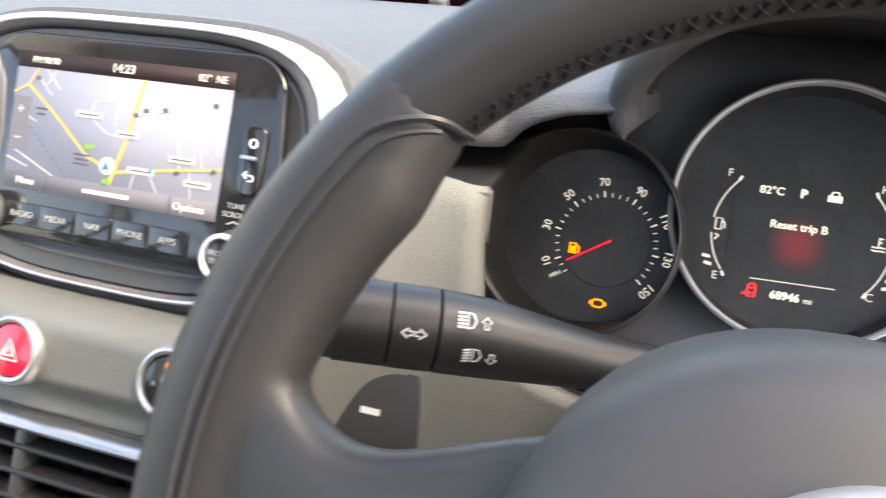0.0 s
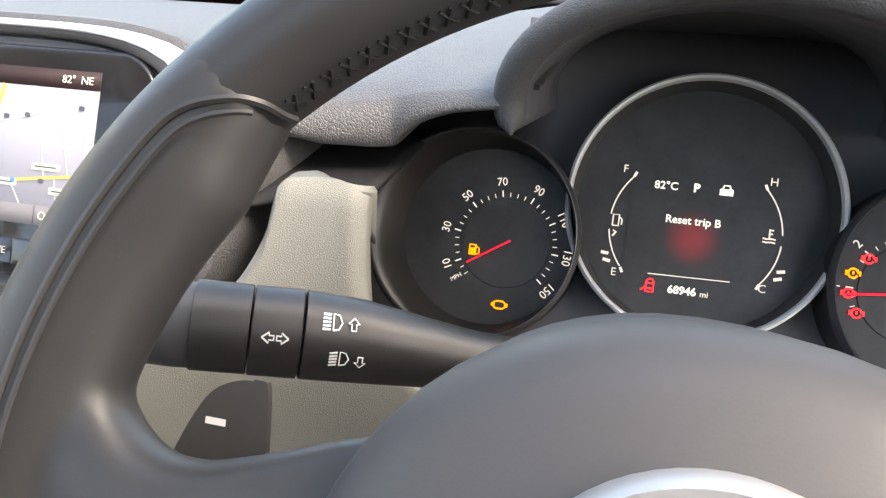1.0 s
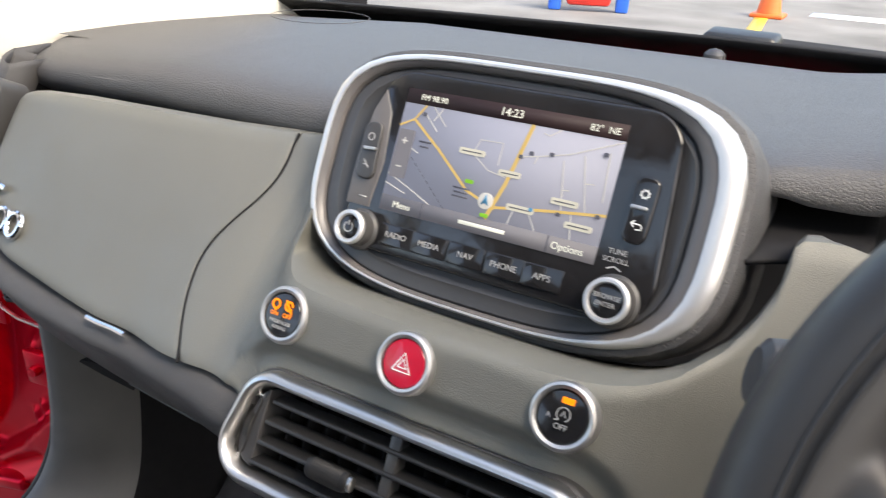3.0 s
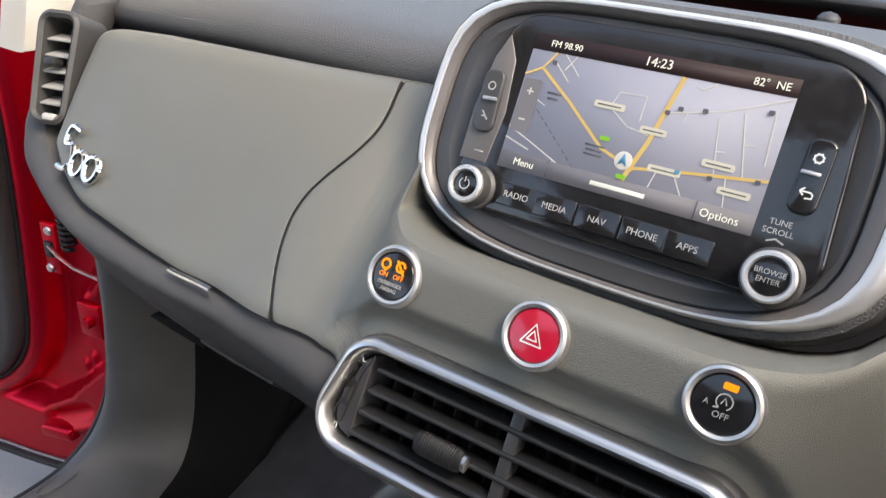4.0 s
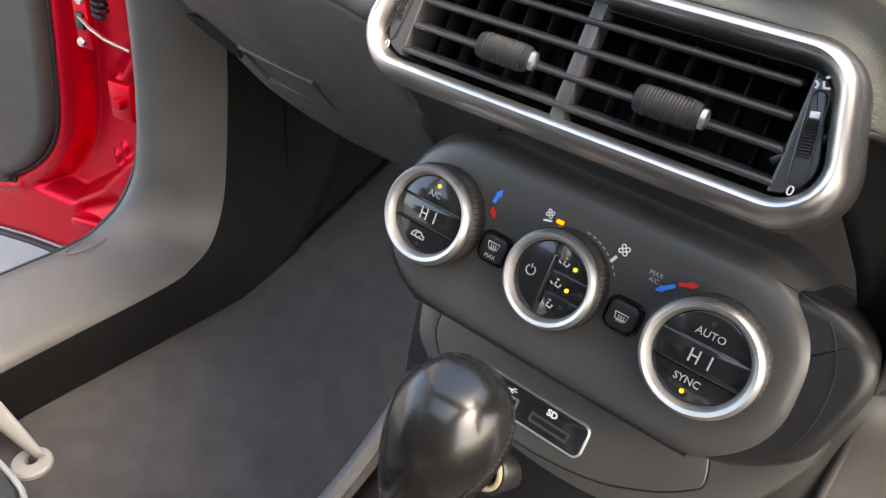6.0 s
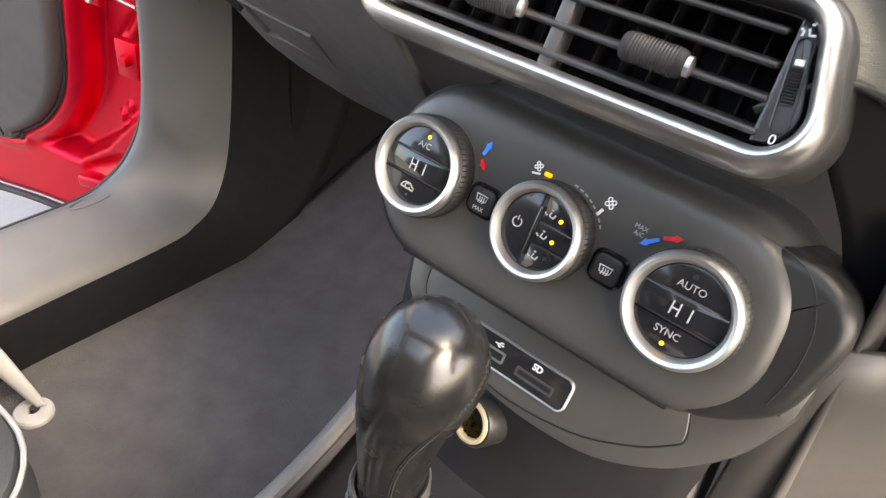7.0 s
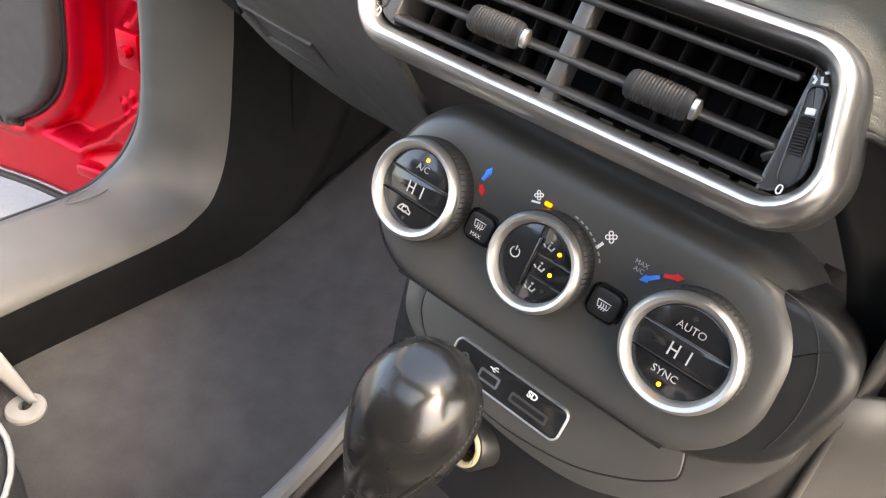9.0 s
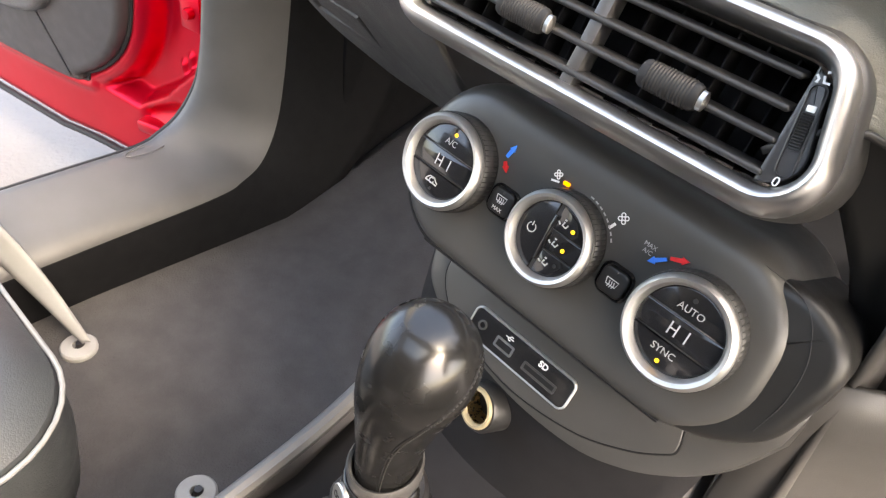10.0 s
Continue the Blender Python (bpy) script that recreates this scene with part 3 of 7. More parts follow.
    us = [0, 0.003, 0.008, 0.02] + steps(0.03, 1, 190)
    right = [(0.88, 0.16), (0.94, 0.105), (0.965, 0.044), (0.985, 0.010), (1.0, -0.005), (1.02, -0.009), (1.045, -0.0125), (1.06, -0.0135), (1.075, -0.0155), (1.10, -0.019)]
    bm = sheet(lambda u, v: face(u, v, lambda z: seam_x(z) + 0.0009, lambda z: smooth_interp(z, right, 0.008), False), us, vs)
    inv = VENT_FRAME.inverted()
    hole = grow(VENT_OUTLINE, -0.003)
    cut = [f for f in bm.faces if (inv @ f.calc_center_median()).length < 0.15 and inside((inv @ f.calc_center_median())[:2], hole)]
    bmesh.ops.delete(bm, geom=cut, context="FACES")
    loop = hole + hole[:1]
    for vert in bm.verts:
        q = inv @ vert.co
        if vert.is_boundary and abs(q.x) < 0.150 and abs(q.y) < 0.060 and abs(outline_gap(q.x, q.y, hole)) < 0.006:
            near = None
            for a, b in zip(loop, loop[1:]):
                a, b = Vector(a), Vector(b)
                w = min(1.0, max(0.0, (q.xy - a).dot(b - a) / ((b - a).length_squared + 1e-12)))
                p = a + w * (b - a)
                if near is None or (p - q.xy).length < (near - q.xy).length:
                    near = p
            vert.co = VENT_FRAME @ Vector((near.x, near.y, q.z))
    # soft groove round the vent
    for vert in bm.verts:
        q = inv @ vert.co
        if abs(q.x) > 0.150 or abs(q.y) > 0.060:
            continue
        d = outline_gap(q.x, q.y, VENT_OUTLINE)
        k = min(1.0, max(0.0, (0.023 - d) / 0.019))
        vert.co.y += 0.0110 * k * k * (3 - 2 * k)
    part("centre_fascia", bm, FASCIA, dash, "satin bronze-grey centre panel", thick=0.003)

    part("seam_gap", tube([(seam_x(z), fascia_y(seam_x(z), z) + 0.0012, z) for z in steps(0.943, 1.066, 60)], 0.0011, 6), DEEP, dash)
    # dark panel below the painted edge on the driver's side
    def below(u, v):
        x = -0.125 + 0.285 * u
        zb = smooth_interp(x, LID_BOTTOM, 0.012)
        return Vector((x, fascia_y(x, zb) + 0.004 + 0.020 * min(1, v * 8) * (1 - 0.6 * v) + 0.03 * v, zb + 0.003 - (zb - 0.77) * v * interp(x, [(-0.125, 0.10), (-0.105, 0.24), (-0.08, 0.52), (-0.055, 1.0)])))
    part("lower_panel", sheet(below, steps(0, 1, 40), [0, 0.02, 0.06, 0.12, 0.2, 0.35, 0.5, 0.75, 1]), CHEEK, dash, "dark plastic panel under the painted edge", thick=0.003)

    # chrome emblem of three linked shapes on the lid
    def on_lid(x, z, d):
        return Vector((x, fascia_y(x, z) - d, z))
    em = None
    for nm, cx in (("emblem", -0.6215), ("emblem_ring", -0.6040)):
        o = part(nm, tube([on_lid(cx + 0.0078 * math.cos(a), 0.9750 + 0.0082 * math.sin(a), 0.004) for a in [radians(k * 12) for k in range(31)]], 0.0027, 8, squash=0.9), BRIGHT, em or lid, "raised chrome emblem" if not em else "")
        em = em or o
    part("emblem_hook", tube([on_lid(x, z, 0.004) for x, z in spline_2d([(-0.630, 0.9955), (-0.6435, 0.9965), (-0.6445, 0.9850), (-0.6355, 0.9850), (-0.6310, 0.9770), (-0.6355, 0.9685), (-0.6450, 0.9690)])], 0.0026, 8, squash=0.9), BRIGHT, em)
    # chrome pull at the foot of the lid
    part("pull_strip", tube([on_lid(x, smooth_interp(x, LID_BOTTOM, 0.012) + 0.0005, 0.003) for x in steps(-0.489, -0.446, 10)], 0.0021, 8), BRIGHT, lid, "bright chrome release strip")

    # gap behind the lip, closed to the rear by a near-black sheet as shade
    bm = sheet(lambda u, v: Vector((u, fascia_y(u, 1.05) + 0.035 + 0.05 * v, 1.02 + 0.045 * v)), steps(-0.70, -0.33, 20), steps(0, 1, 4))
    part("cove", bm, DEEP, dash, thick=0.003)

    # lower pad sweeping up round the outer vent
    top = [(-0.712, 1.075), (-0.708, 1.03), (-0.700, 0.995), (-0.672, 0.965), (-0.62, 0.945), (-0.56, 0.938), (-0.50, 0.935), (-0.44, 0.935), (-0.388, 0.939), (-0.350, 0.939), (-0.328, 0.936)]
    low = [(-0.752, 1.080), (-0.752, 1.02), (-0.742, 0.985), (-0.712, 0.955), (-0.655, 0.935), (-0.59, 0.923), (-0.52, 0.919), (-0.44, 0.918), (-0.385, 0.918), (-0.350, 0.917), (-0.328, 0.914)]
    T = spline([(x, 0, z) for x, z in top], 60)
    L = spline([(x, 0, z) for x, z in low], 60)
    rows = []
    for v in (-0.35, -0.12, 0, 0.08, 0.2, 0.4, 0.6, 0.8, 0.92, 1.0, 1.12, 1.3):
        row = []
        for i, (a, b) in enumerate(zip(T, L)):
            w = min(1, max(0, v))
            p = a.lerp(b, w)
            y = rail_y(p.x, p.z) + 0.004 - 0.007 * math.sin(math.pi * min(1, max(0, w))) ** 0.7
            if v < 0:
                y += 0.10 * -v
                p = a.lerp(b, 0.3 * v * 0.3)
            if v > 1:
                y += 0.12 * (v - 1)
                p = a.lerp(b, 1 + (v - 1) * 0.15)
            out = max(0, (-0.70 - p.x) / 0.05)
            row.append(Vector((p.x, y + 0.02 * out * out, p.z)))
        rows.append(row)
    lp = part("lower_pad", loft(rows, closed=False), RAIL, dash, "charcoal grained lower rail", thick=0.003)

    # underside, running forward from the rail's lower edge to the footwell
    rows = []
    for dy, dz in ((0.000, 0.002), (0.003, -0.006), (0.008, -0.016), (0.020, -0.035), (0.040, -0.060), (0.058, -0.081), (0.075, -0.099), (0.090, -0.115), (0.105, -0.131), (0.120, -0.147), (0.133, -0.160), (0.148, -0.172), (0.165, -0.181), (0.19, -0.187), (0.25, -0.19), (0.50, -0.19)):
        rows.append([Vector((p.x + 0.25 * dy * max(0, (-0.60 - p.x) / 0.15), rail_y(p.x, p.z) + 0.004 + dy + 0.02 * max(0, (-0.70 - p.x) / 0.05) ** 2, p.z + dz * interp(p.x, [(-0.75, 0.25), (-0.69, 0.85), (-0.62, 1.08), (-0.5, 1.10)]))) for p in L])
    part("underside", loft(rows, closed=False), RAIL, dash, "grained lower face of the glovebox", thick=0.004)
    # shallow pull recess below the glovebox
    quad = [Vector(p) for p in ((-0.552, 0.383, 0.826), (-0.461, 0.378, 0.826), (-0.463, 0.412, 0.790), (-0.548, 0.409, 0.793))]
    mid = sum(quad, Vector()) / 4
    proud = Vector((0, -0.69, -0.72))
    loops = [[(p.lerp(mid, k) + proud * h) for p in quad] for k, h in ((0.0, -0.010), (0.0, 0.0075), (0.03, 0.0086), (0.07, 0.0080), (0.10, 0.0052), (0.16, 0.0048))]
    part("underside_pull", loft(loops), RAIL, dash, "raised pull ledge")
    # no recess here: a proud near-black sliver carries the slot's shade
    c, d = Vector((-0.592, 0.366, 0.838)), Vector((-0.556, 0.388, 0.815))
    loops = [[p + Vector((0, -0.004 - dy, dz * w)) for dy, dz in ((0.0, 0.010), (0.002, 0.0), (0.0, -0.010), (-0.010, 0.0))] for p, w in ((c, 0.1), (c.lerp(d, 0.4), 0.55), (d, 0.8))]
    part("slot_shade", loft(loops), DEEP, dash, "near-black sliver standing for the slot's shade beside the ledge")

    # outer air vent at the end of the fascia
    ov = thing("side_air_vent", grid_frame((-0.690, 0.372, 1.030), 24, 0, 18), "black side air vent with pale slats", "air vent")
    out = rtrap(0.034, 0.040, 0.092, 0.012)
    part("frame", frame_ring(out, [(0, -0.03), (0, 0.004), (-0.003, 0.006), (-0.006, 0.004), (-0.006, -0.03)]), BLACK_SATIN, ov)
    part("duct", prism(grow(out, -0.005), -0.045, -0.035), DEEP, ov)
    for k in range(5):
        part("slat", box(0.026, 0.002, 0.018, (0, -0.026 + 0.013 * k, -0.008), 0.0008, rot=pose(0, 0, 0, 25, 0, 0)), CLIP, ov)
    part("thumb_tab", box(0.010, 0.007, 0.012, (0, 0.004, 0.004), 0.002), BLACK, ov)
    part("thumb_wheel", box(0.012, 0.006, 0.008, (0.002, -0.040, 0.002), 0.002), PRINT_GREY, ov)
    return dash


def spline_2d(pts, n=30):
    return [(p.x, p.y) for p in spline([(x, y, 0) for x, y in pts], n)]


# ---- centre screen ----
def build_screen():
    unit = thing("infotainment_unit", grid_frame((-0.211, 0.4029, 1.0714), 26), "centre touchscreen unit with satin chrome surround showing a street map", "infotainment unit")
    ring = squircle(0.1310, 0.0742, -0.0018, -0.0026)
    inner = squircle(0.1150, 0.0680, -0.0065, -0.0042, 3.9, 3.3)
    # housing that carries the unit in the pad
    bm = loft([at_z(grow(ring, 0.008), -0.11), at_z(grow(ring, 0.008), -0.030), at_z(grow(ring, 0.007), -0.014), at_z(grow(ring, 0.004), -0.006), at_z(grow(ring, 0.001), -0.0045), at_z(grow(ring, -0.004), -0.004), at_z(grow(ring, -0.006), -0.03)])
    part("housing", bm, PAD, unit, "charcoal housing behind the surround")
    # surround, wider towards the driver, with a bright outer bevel
    rows = [[(p[0] + (q[0] - p[0]) * w, p[1] + (q[1] - p[1]) * w, z) for p, q in zip(ring, inner)] for w, z in ((0.0, -0.008), (0.0, -0.0022), (0.04, -0.0006), (0.12, 0.0012), (0.24, 0.0026), (0.38, 0.0034), (0.54, 0.0034), (0.60, 0.0030), (0.62, 0.0014))]
    part("chrome_surround", loft(rows, caps=(False, False)), CHROME, unit, "satin chrome surround")
    rows = [[(p[0] + (q[0] - p[0]) * w, p[1] + (q[1] - p[1]) * w, z) for p, q in zip(ring, inner)] for w, z in ((0.58, -0.004), (0.605, 0.0022), (0.64, 0.0024), (0.95, 0.0004), (1.0, -0.0008), (1.0, -0.022))]
    part("inner_surround", loft(rows, caps=(False, False)), SMOKE, unit, "grey inner slope of the surround")
    bez = squircle(0.1085, 0.0600, -0.0035, -0.0015, 4.0, 3.6)
    bm = loft([at_z(inner, -0.024), at_z(inner, -0.0036), at_z(grow(inner, -0.0015), -0.0024), at_z(grow(bez, 0.002), -0.0026), at_z(bez, -0.002), at_z(grow(bez, -0.004), -0.004)])
    part("bezel", bm, BEZEL, unit, "dark grey bezel")
    glass = rtrap(0.202, 0.186, 0.114, 0.022, 0.0, 0.0015, 10)
    front = part("front_panel", prism(glass, -0.008, 0.0015, 0.002), GLOSS, unit, "gloss black front panel")
    part("grey_wing", prism([(-0.1005, -0.030), (-0.083, -0.030), (-0.080, 0.0), (-0.0835, 0.030), (-0.091, 0.044), (-0.097, 0.030), (-0.1005, 0.0)], 0.0, 0.0022, 0.0008), SMOKE, front)
    # the lit display
    z = 0.0018
    disp = part("display", prism([(-0.0755, -0.0292), (0.0645, -0.0292), (0.0645, 0.0475), (-0.0755, 0.0475)], 0.0, z), MAP_LAND, unit, "lit map display")
    part("status_bar", prism([(-0.0755, 0.0385), (0.0645, 0.0385), (0.0645, 0.0475), (-0.0755, 0.0475)], z - 0.001, z + 0.0002), MAP_DARK, disp)
    part("menu_bar", prism([(-0.0755, -0.0292), (0.0645, -0.0292), (0.0645, -0.0195), (-0.0755, -0.0195)], z - 0.001, z + 0.0002), MAP_BAR, disp)
    zt = z + 0.0004

    def street(pts, w, mat, h=0.0, name="street"):
        return part(name, raise_flat(bar_line(pts, w, z + 0.00025 + h), 0.0001), mat, disp, smooth=0)
    for pts, w in (([(-0.066, 0.029), (-0.045, 0.014), (-0.020, -0.006), (0.0, -0.013)], 0.0016), ([(0.011, 0.0384), (0.007, 0.020), (0.003, 0.002), (-0.001, -0.010), (-0.004, -0.0195)], 0.0024),
                   ([(0.0, -0.012), (0.015, -0.0095), (0.035, -0.0065), (0.0645, -0.0025)], 0.0016), ([(-0.0755, 0.024), (-0.066, 0.029), (-0.060, 0.0384)], 0.0012)):
        street(pts, w, MAP_ROAD, 0.0002, "main_road")
    for pts in ([(-0.022, 0.016), (-0.019, 0.0245), (-0.0045, 0.025), (-0.0045, 0.012)], [(-0.022, 0.016), (-0.010, 0.008), (0.002, 0.006)], [(0.006, 0.019), (0.018, 0.0215), (0.036, 0.026), (0.0645, 0.038)],
                [(0.0335, 0.022), (0.039, -0.005)], [(0.0445, 0.027), (0.0525, -0.004)], [(0.058, 0.031), (0.0605, 0.004)], [(0.018, 0.0215), (0.017, 0.017)], [(0.020, -0.009), (0.027, -0.0195)], [(0.045, -0.005), (0.048, -0.0195)],
                [(-0.060, 0.034), (-0.049, 0.024)], [(-0.055, 0.0384), (-0.044, 0.028)], [(-0.048, 0.0384), (-0.053, 0.030)], [(-0.0755, -0.006), (-0.060, -0.012), (-0.042, -0.0195)], [(-0.0755, -0.012), (-0.060, -0.0165)],
                [(-0.070, 0.014), (-0.058, 0.009)], [(0.028, 0.0384), (0.022, 0.034), (0.018, 0.035)], [(0.049, 0.012), (0.054, 0.0125)], [(0.037, 0.006), (0.041, 0.0065)], [(0.012, -0.010), (0.010, -0.0195)]):
        street(pts, 0.0006, MAP_LANE)
    for k in range(9):
        street([(-0.062 + 0.0035 * k, 0.006 - 0.003 * k), (-0.060 + 0.0035 * k, 0.0042 - 0.003 * k)], 0.0004, MAP_INK)
    for x, y, w in ((-0.0225, 0.0165, 0.017), (0.004, 0.0085, 0.014), (0.0155, -0.0095, 0.017), (0.040, -0.0005, 0.016), (0.051, -0.0118, 0.016)):
        lab = part("street_label", prism(rtrap(w, w, 0.0036, 0.001, x, y, 3), z, z + 0.0006), MAP_LABEL, disp)
        part("label_bar", prism([(x - w * 0.38, y - 0.0003), (x + w * 0.38, y - 0.0003), (x + w * 0.38, y + 0.0003), (x - w * 0.38, y + 0.0003)], z, z + 0.0008), MAP_INK, lab)
    for x, y in ((-0.0195, -0.0007), (-0.005, -0.0178)):
        part("road_number", prism(rtrap(0.0052, 0.0052, 0.0022, 0.0006, x, y, 3), z, z + 0.0009), MAP_GREEN, disp)
    for x, y in ((0.008, 0.0195), (0.014, 0.0225), (0.026, 0.024), (0.056, 0.0295), (0.038, -0.0075), (-0.060, 0.033), (0.022, -0.0085), (0.060, -0.004)):
        part("map_pin", prism(rtrap(0.0026, 0.0026, 0.0022, 0.0006, x, y, 3), z, z + 0.0007), MAP_INK if x != 0.022 else MAP_BLUE, disp)
    for x, y, w in ((-0.0235, -0.0055, 0.011), (-0.0235, -0.008, 0.009), (-0.0235, -0.0105, 0.010), (-0.055, 0.0165, 0.008), (-0.055, 0.0135, 0.006)):
        part("place_bar", prism([(x - w / 2, y - 0.0005), (x + w / 2, y - 0.0005), (x + w / 2, y + 0.0005), (x - w / 2, y + 0.0005)], z, z + 0.0005), MAP_INK, disp)
    part("zoom_strip", prism(rtrap(0.011, 0.011, 0.030, 0.001, -0.069, 0.007, 3), z, z + 0.0005), MAP_BAR, disp)
    for y in (0.015, -0.001):
        part("zoom_mark", raise_flat(bar_line([(-0.071, y), (-0.067, y)], 0.0009, z + 0.0008), 0.0001), MAP_LANE, disp, smooth=0)
    part("zoom_mark", raise_flat(bar_line([(-0.069, 0.013), (-0.069, 0.017)], 0.0009, z + 0.0009), 0.0001), MAP_LANE, disp, smooth=0)
    part("position_disc", lathe([(0.0048, z), (0.0048, z + 0.0007), (0.0042, z + 0.0009)], 24, -0.0062, -0.0095), MAP_LANE, disp)
    part("position_arrow", prism([(-0.0086, -0.0122), (-0.0062, -0.0108), (-0.0038, -0.0122), (-0.0062, -0.0055)], z, z + 0.0013), MAP_BLUE, disp)
    lettering("FM 98.90", 0.0050, -0.0560, 0.0428, zt, DISPLAY_TEXT, disp)
    lettering("14:23", 0.0068, -0.0040, 0.0428, zt, DISPLAY_TEXT, disp)
    lettering("82°  NE", 0.0054, 0.0520, 0.0428, zt, DISPLAY_TEXT, disp)
    lettering("Menu", 0.0056, -0.0600, -0.0245, zt, DISPLAY_TEXT, disp)
    lettering("Options", 0.0058, 0.0480, -0.0245, zt, DISPLAY_TEXT, disp)
    part("street_name_bar", prism([(-0.020, -0.0257), (0.010, -0.0257), (0.010, -0.0235), (-0.020, -0.0235)], z, zt), DISPLAY_TEXT, disp)
    for x in (-0.046, 0.036):
        part("bar_divider", prism([(x, -0.0292), (x + 0.0006, -0.0292), (x + 0.0006, -0.0195), (x, -0.0195)], z, z + 0.0005), MAP_INK, disp)
    # row of mode keys
    for word, x in (("RADIO", -0.0580), ("MEDIA", -0.0345), ("NAV", -0.0097), ("PHONE", 0.0151), ("APPS", 0.0387)):
        key = part("mode_key", prism(rtrap(0.0238, 0.0238, 0.0130, 0.0010, x, -0.0432, 3), 0.0, 0.0028, 0.0006), GLOSS, unit)
        lettering(word, 0.0050, x, -0.0432, 0.0031, PRINT_GREY, key)
    # side keys in capsules
    for x, tilt, mat in ((-0.0913, 3, BEZEL), (0.0820, -2, GLOSS)):
        cap = part("side_key", prism(rtrap(0.0128, 0.0128, 0.036, 0.0050, 0, 0, 5), 0.001, 0.0048, 0.0012), mat, unit, at=Matrix.Translation((x, 0.0045, 0)) @ pose(0, 0, 0, 0, 0, tilt))
        part("key_lip", box(0.0090, 0.0022, 0.003, (-0.001 if x > 0 else 0.001, 0.001, 0.0052), 0.0008), ALU, cap)
        if x > 0:
            gear = [(0.0024 * (1.0 if k % 2 else 0.72) * math.cos(k * math.pi / 8), 0.0024 * (1.0 if k % 2 else 0.72) * math.sin(k * math.pi / 8)) for k in range(17)]
            mark([gear], 0.0008, 0.0, 0.0085, 0.0050, PRINT, cap)
            mark([[(-0.003, 0.0), (-0.001, 0.0018)], [(-0.003, 0.0), (-0.001, -0.0018)], [(-0.003, 0.0), (0.002, 0.0), (0.003, -0.001), (0.003, -0.0026), (0.0, -0.003)]], 0.0007, 0.0, -0.0075, 0.0050, PRINT, cap)
        else:
            mark([circle(0.0022, 12) + [(0.0022, 0)]], 0.0007, 0.0, 0.0085, 0.0050, PRINT_GREY, cap)
            mark([[(-0.002, -0.001), (0.0, -0.001), (0.002, -0.0025)], [(-0.002, 0.002), (0.002, -0.003)]], 0.0007, 0.0, -0.0080, 0.0050, PRINT_GREY, cap)
    # turning knobs
    for x, y, r, words in ((-0.0845, -0.0445, 0.0100, ()), (0.0795, -0.0452, 0.0116, ("BROWSE", "ENTER"))):
        kn = part("knob", lathe([(r + 0.0030, -0.002), (r + 0.0030, 0.003), (r + 0.0012, 0.0045), (r + 0.0010, 0.012), (r - 0.0002, 0.0145), (r - 0.002, 0.0145)], 40, x, y), BLACK_SATIN, unit)
        part("knob_ring", lathe([(r + 0.0006, 0.0110), (r + 0.0006, 0.0152), (r - 0.0004, 0.0164), (r - 0.0018, 0.0164), (r - 0.0026, 0.0152), (r - 0.0028, 0.012)], 40, x, y, (False, False)), CHROME, kn, "chrome ring")
        part("knob_cap", lathe([(r - 0.0026, 0.012), (r - 0.0028, 0.0145), (r - 0.005, 0.0152), (0.0, 0.0154)], 40, x, y), GLOSS, kn)
        for k, word in enumerate(words):
            lettering(word, 0.0036, x, y + 0.0020 - 0.0040 * k, 0.0157, PRINT_GREY, kn)
        if not words:
            mark([circle(0.0030, 16, a0=120, a1=420), [(0, 0.0010), (0, 0.0040)]], 0.0007, x, y, 0.0157, PRINT_GREY, kn)
    lettering("TUNE", 0.0040, 0.0755, -0.0195, 0.0018, PRINT_GREY, front)
    lettering("SCROLL", 0.0040, 0.0755, -0.0240, 0.0018, PRINT_GREY, front)
    mark([[(-0.004, -0.0005), (0.0, 0.0012), (0.004, -0.0005)]], 0.0008, 0.0755, -0.0285, 0.0018, PRINT_GREY, front)
    part("volume_mark", prism([(-0.092, -0.0245), (-0.086, -0.0245), (-0.086, -0.0238), (-0.092, -0.0238)], 0.0015, 0.0024), PRINT_GREY, front)


# ---- three round push buttons ----
def push_button(x, z, label, face):
    y = fascia_y(x, z)
    b = thing("push_button", grid_frame((x, y - 0.001, z), 29), label, "push button", "round buttons under the screen")
    part("trim_ring", lathe([(0.0172, -0.006), (0.0172, 0.0015), (0.0164, 0.0034), (0.0150, 0.0042), (0.0134, 0.0034), (0.0130, -0.004)], 48, caps=(False, False)), ALU, b, "satin aluminium ring")
    c = part("button_cap", lathe([(0.0130, -0.005), (0.0130, 0.0022), (0.0122, 0.0030), (0.006, 0.0036), (0.0, 0.0038)], 40), face, b)
    return b, c


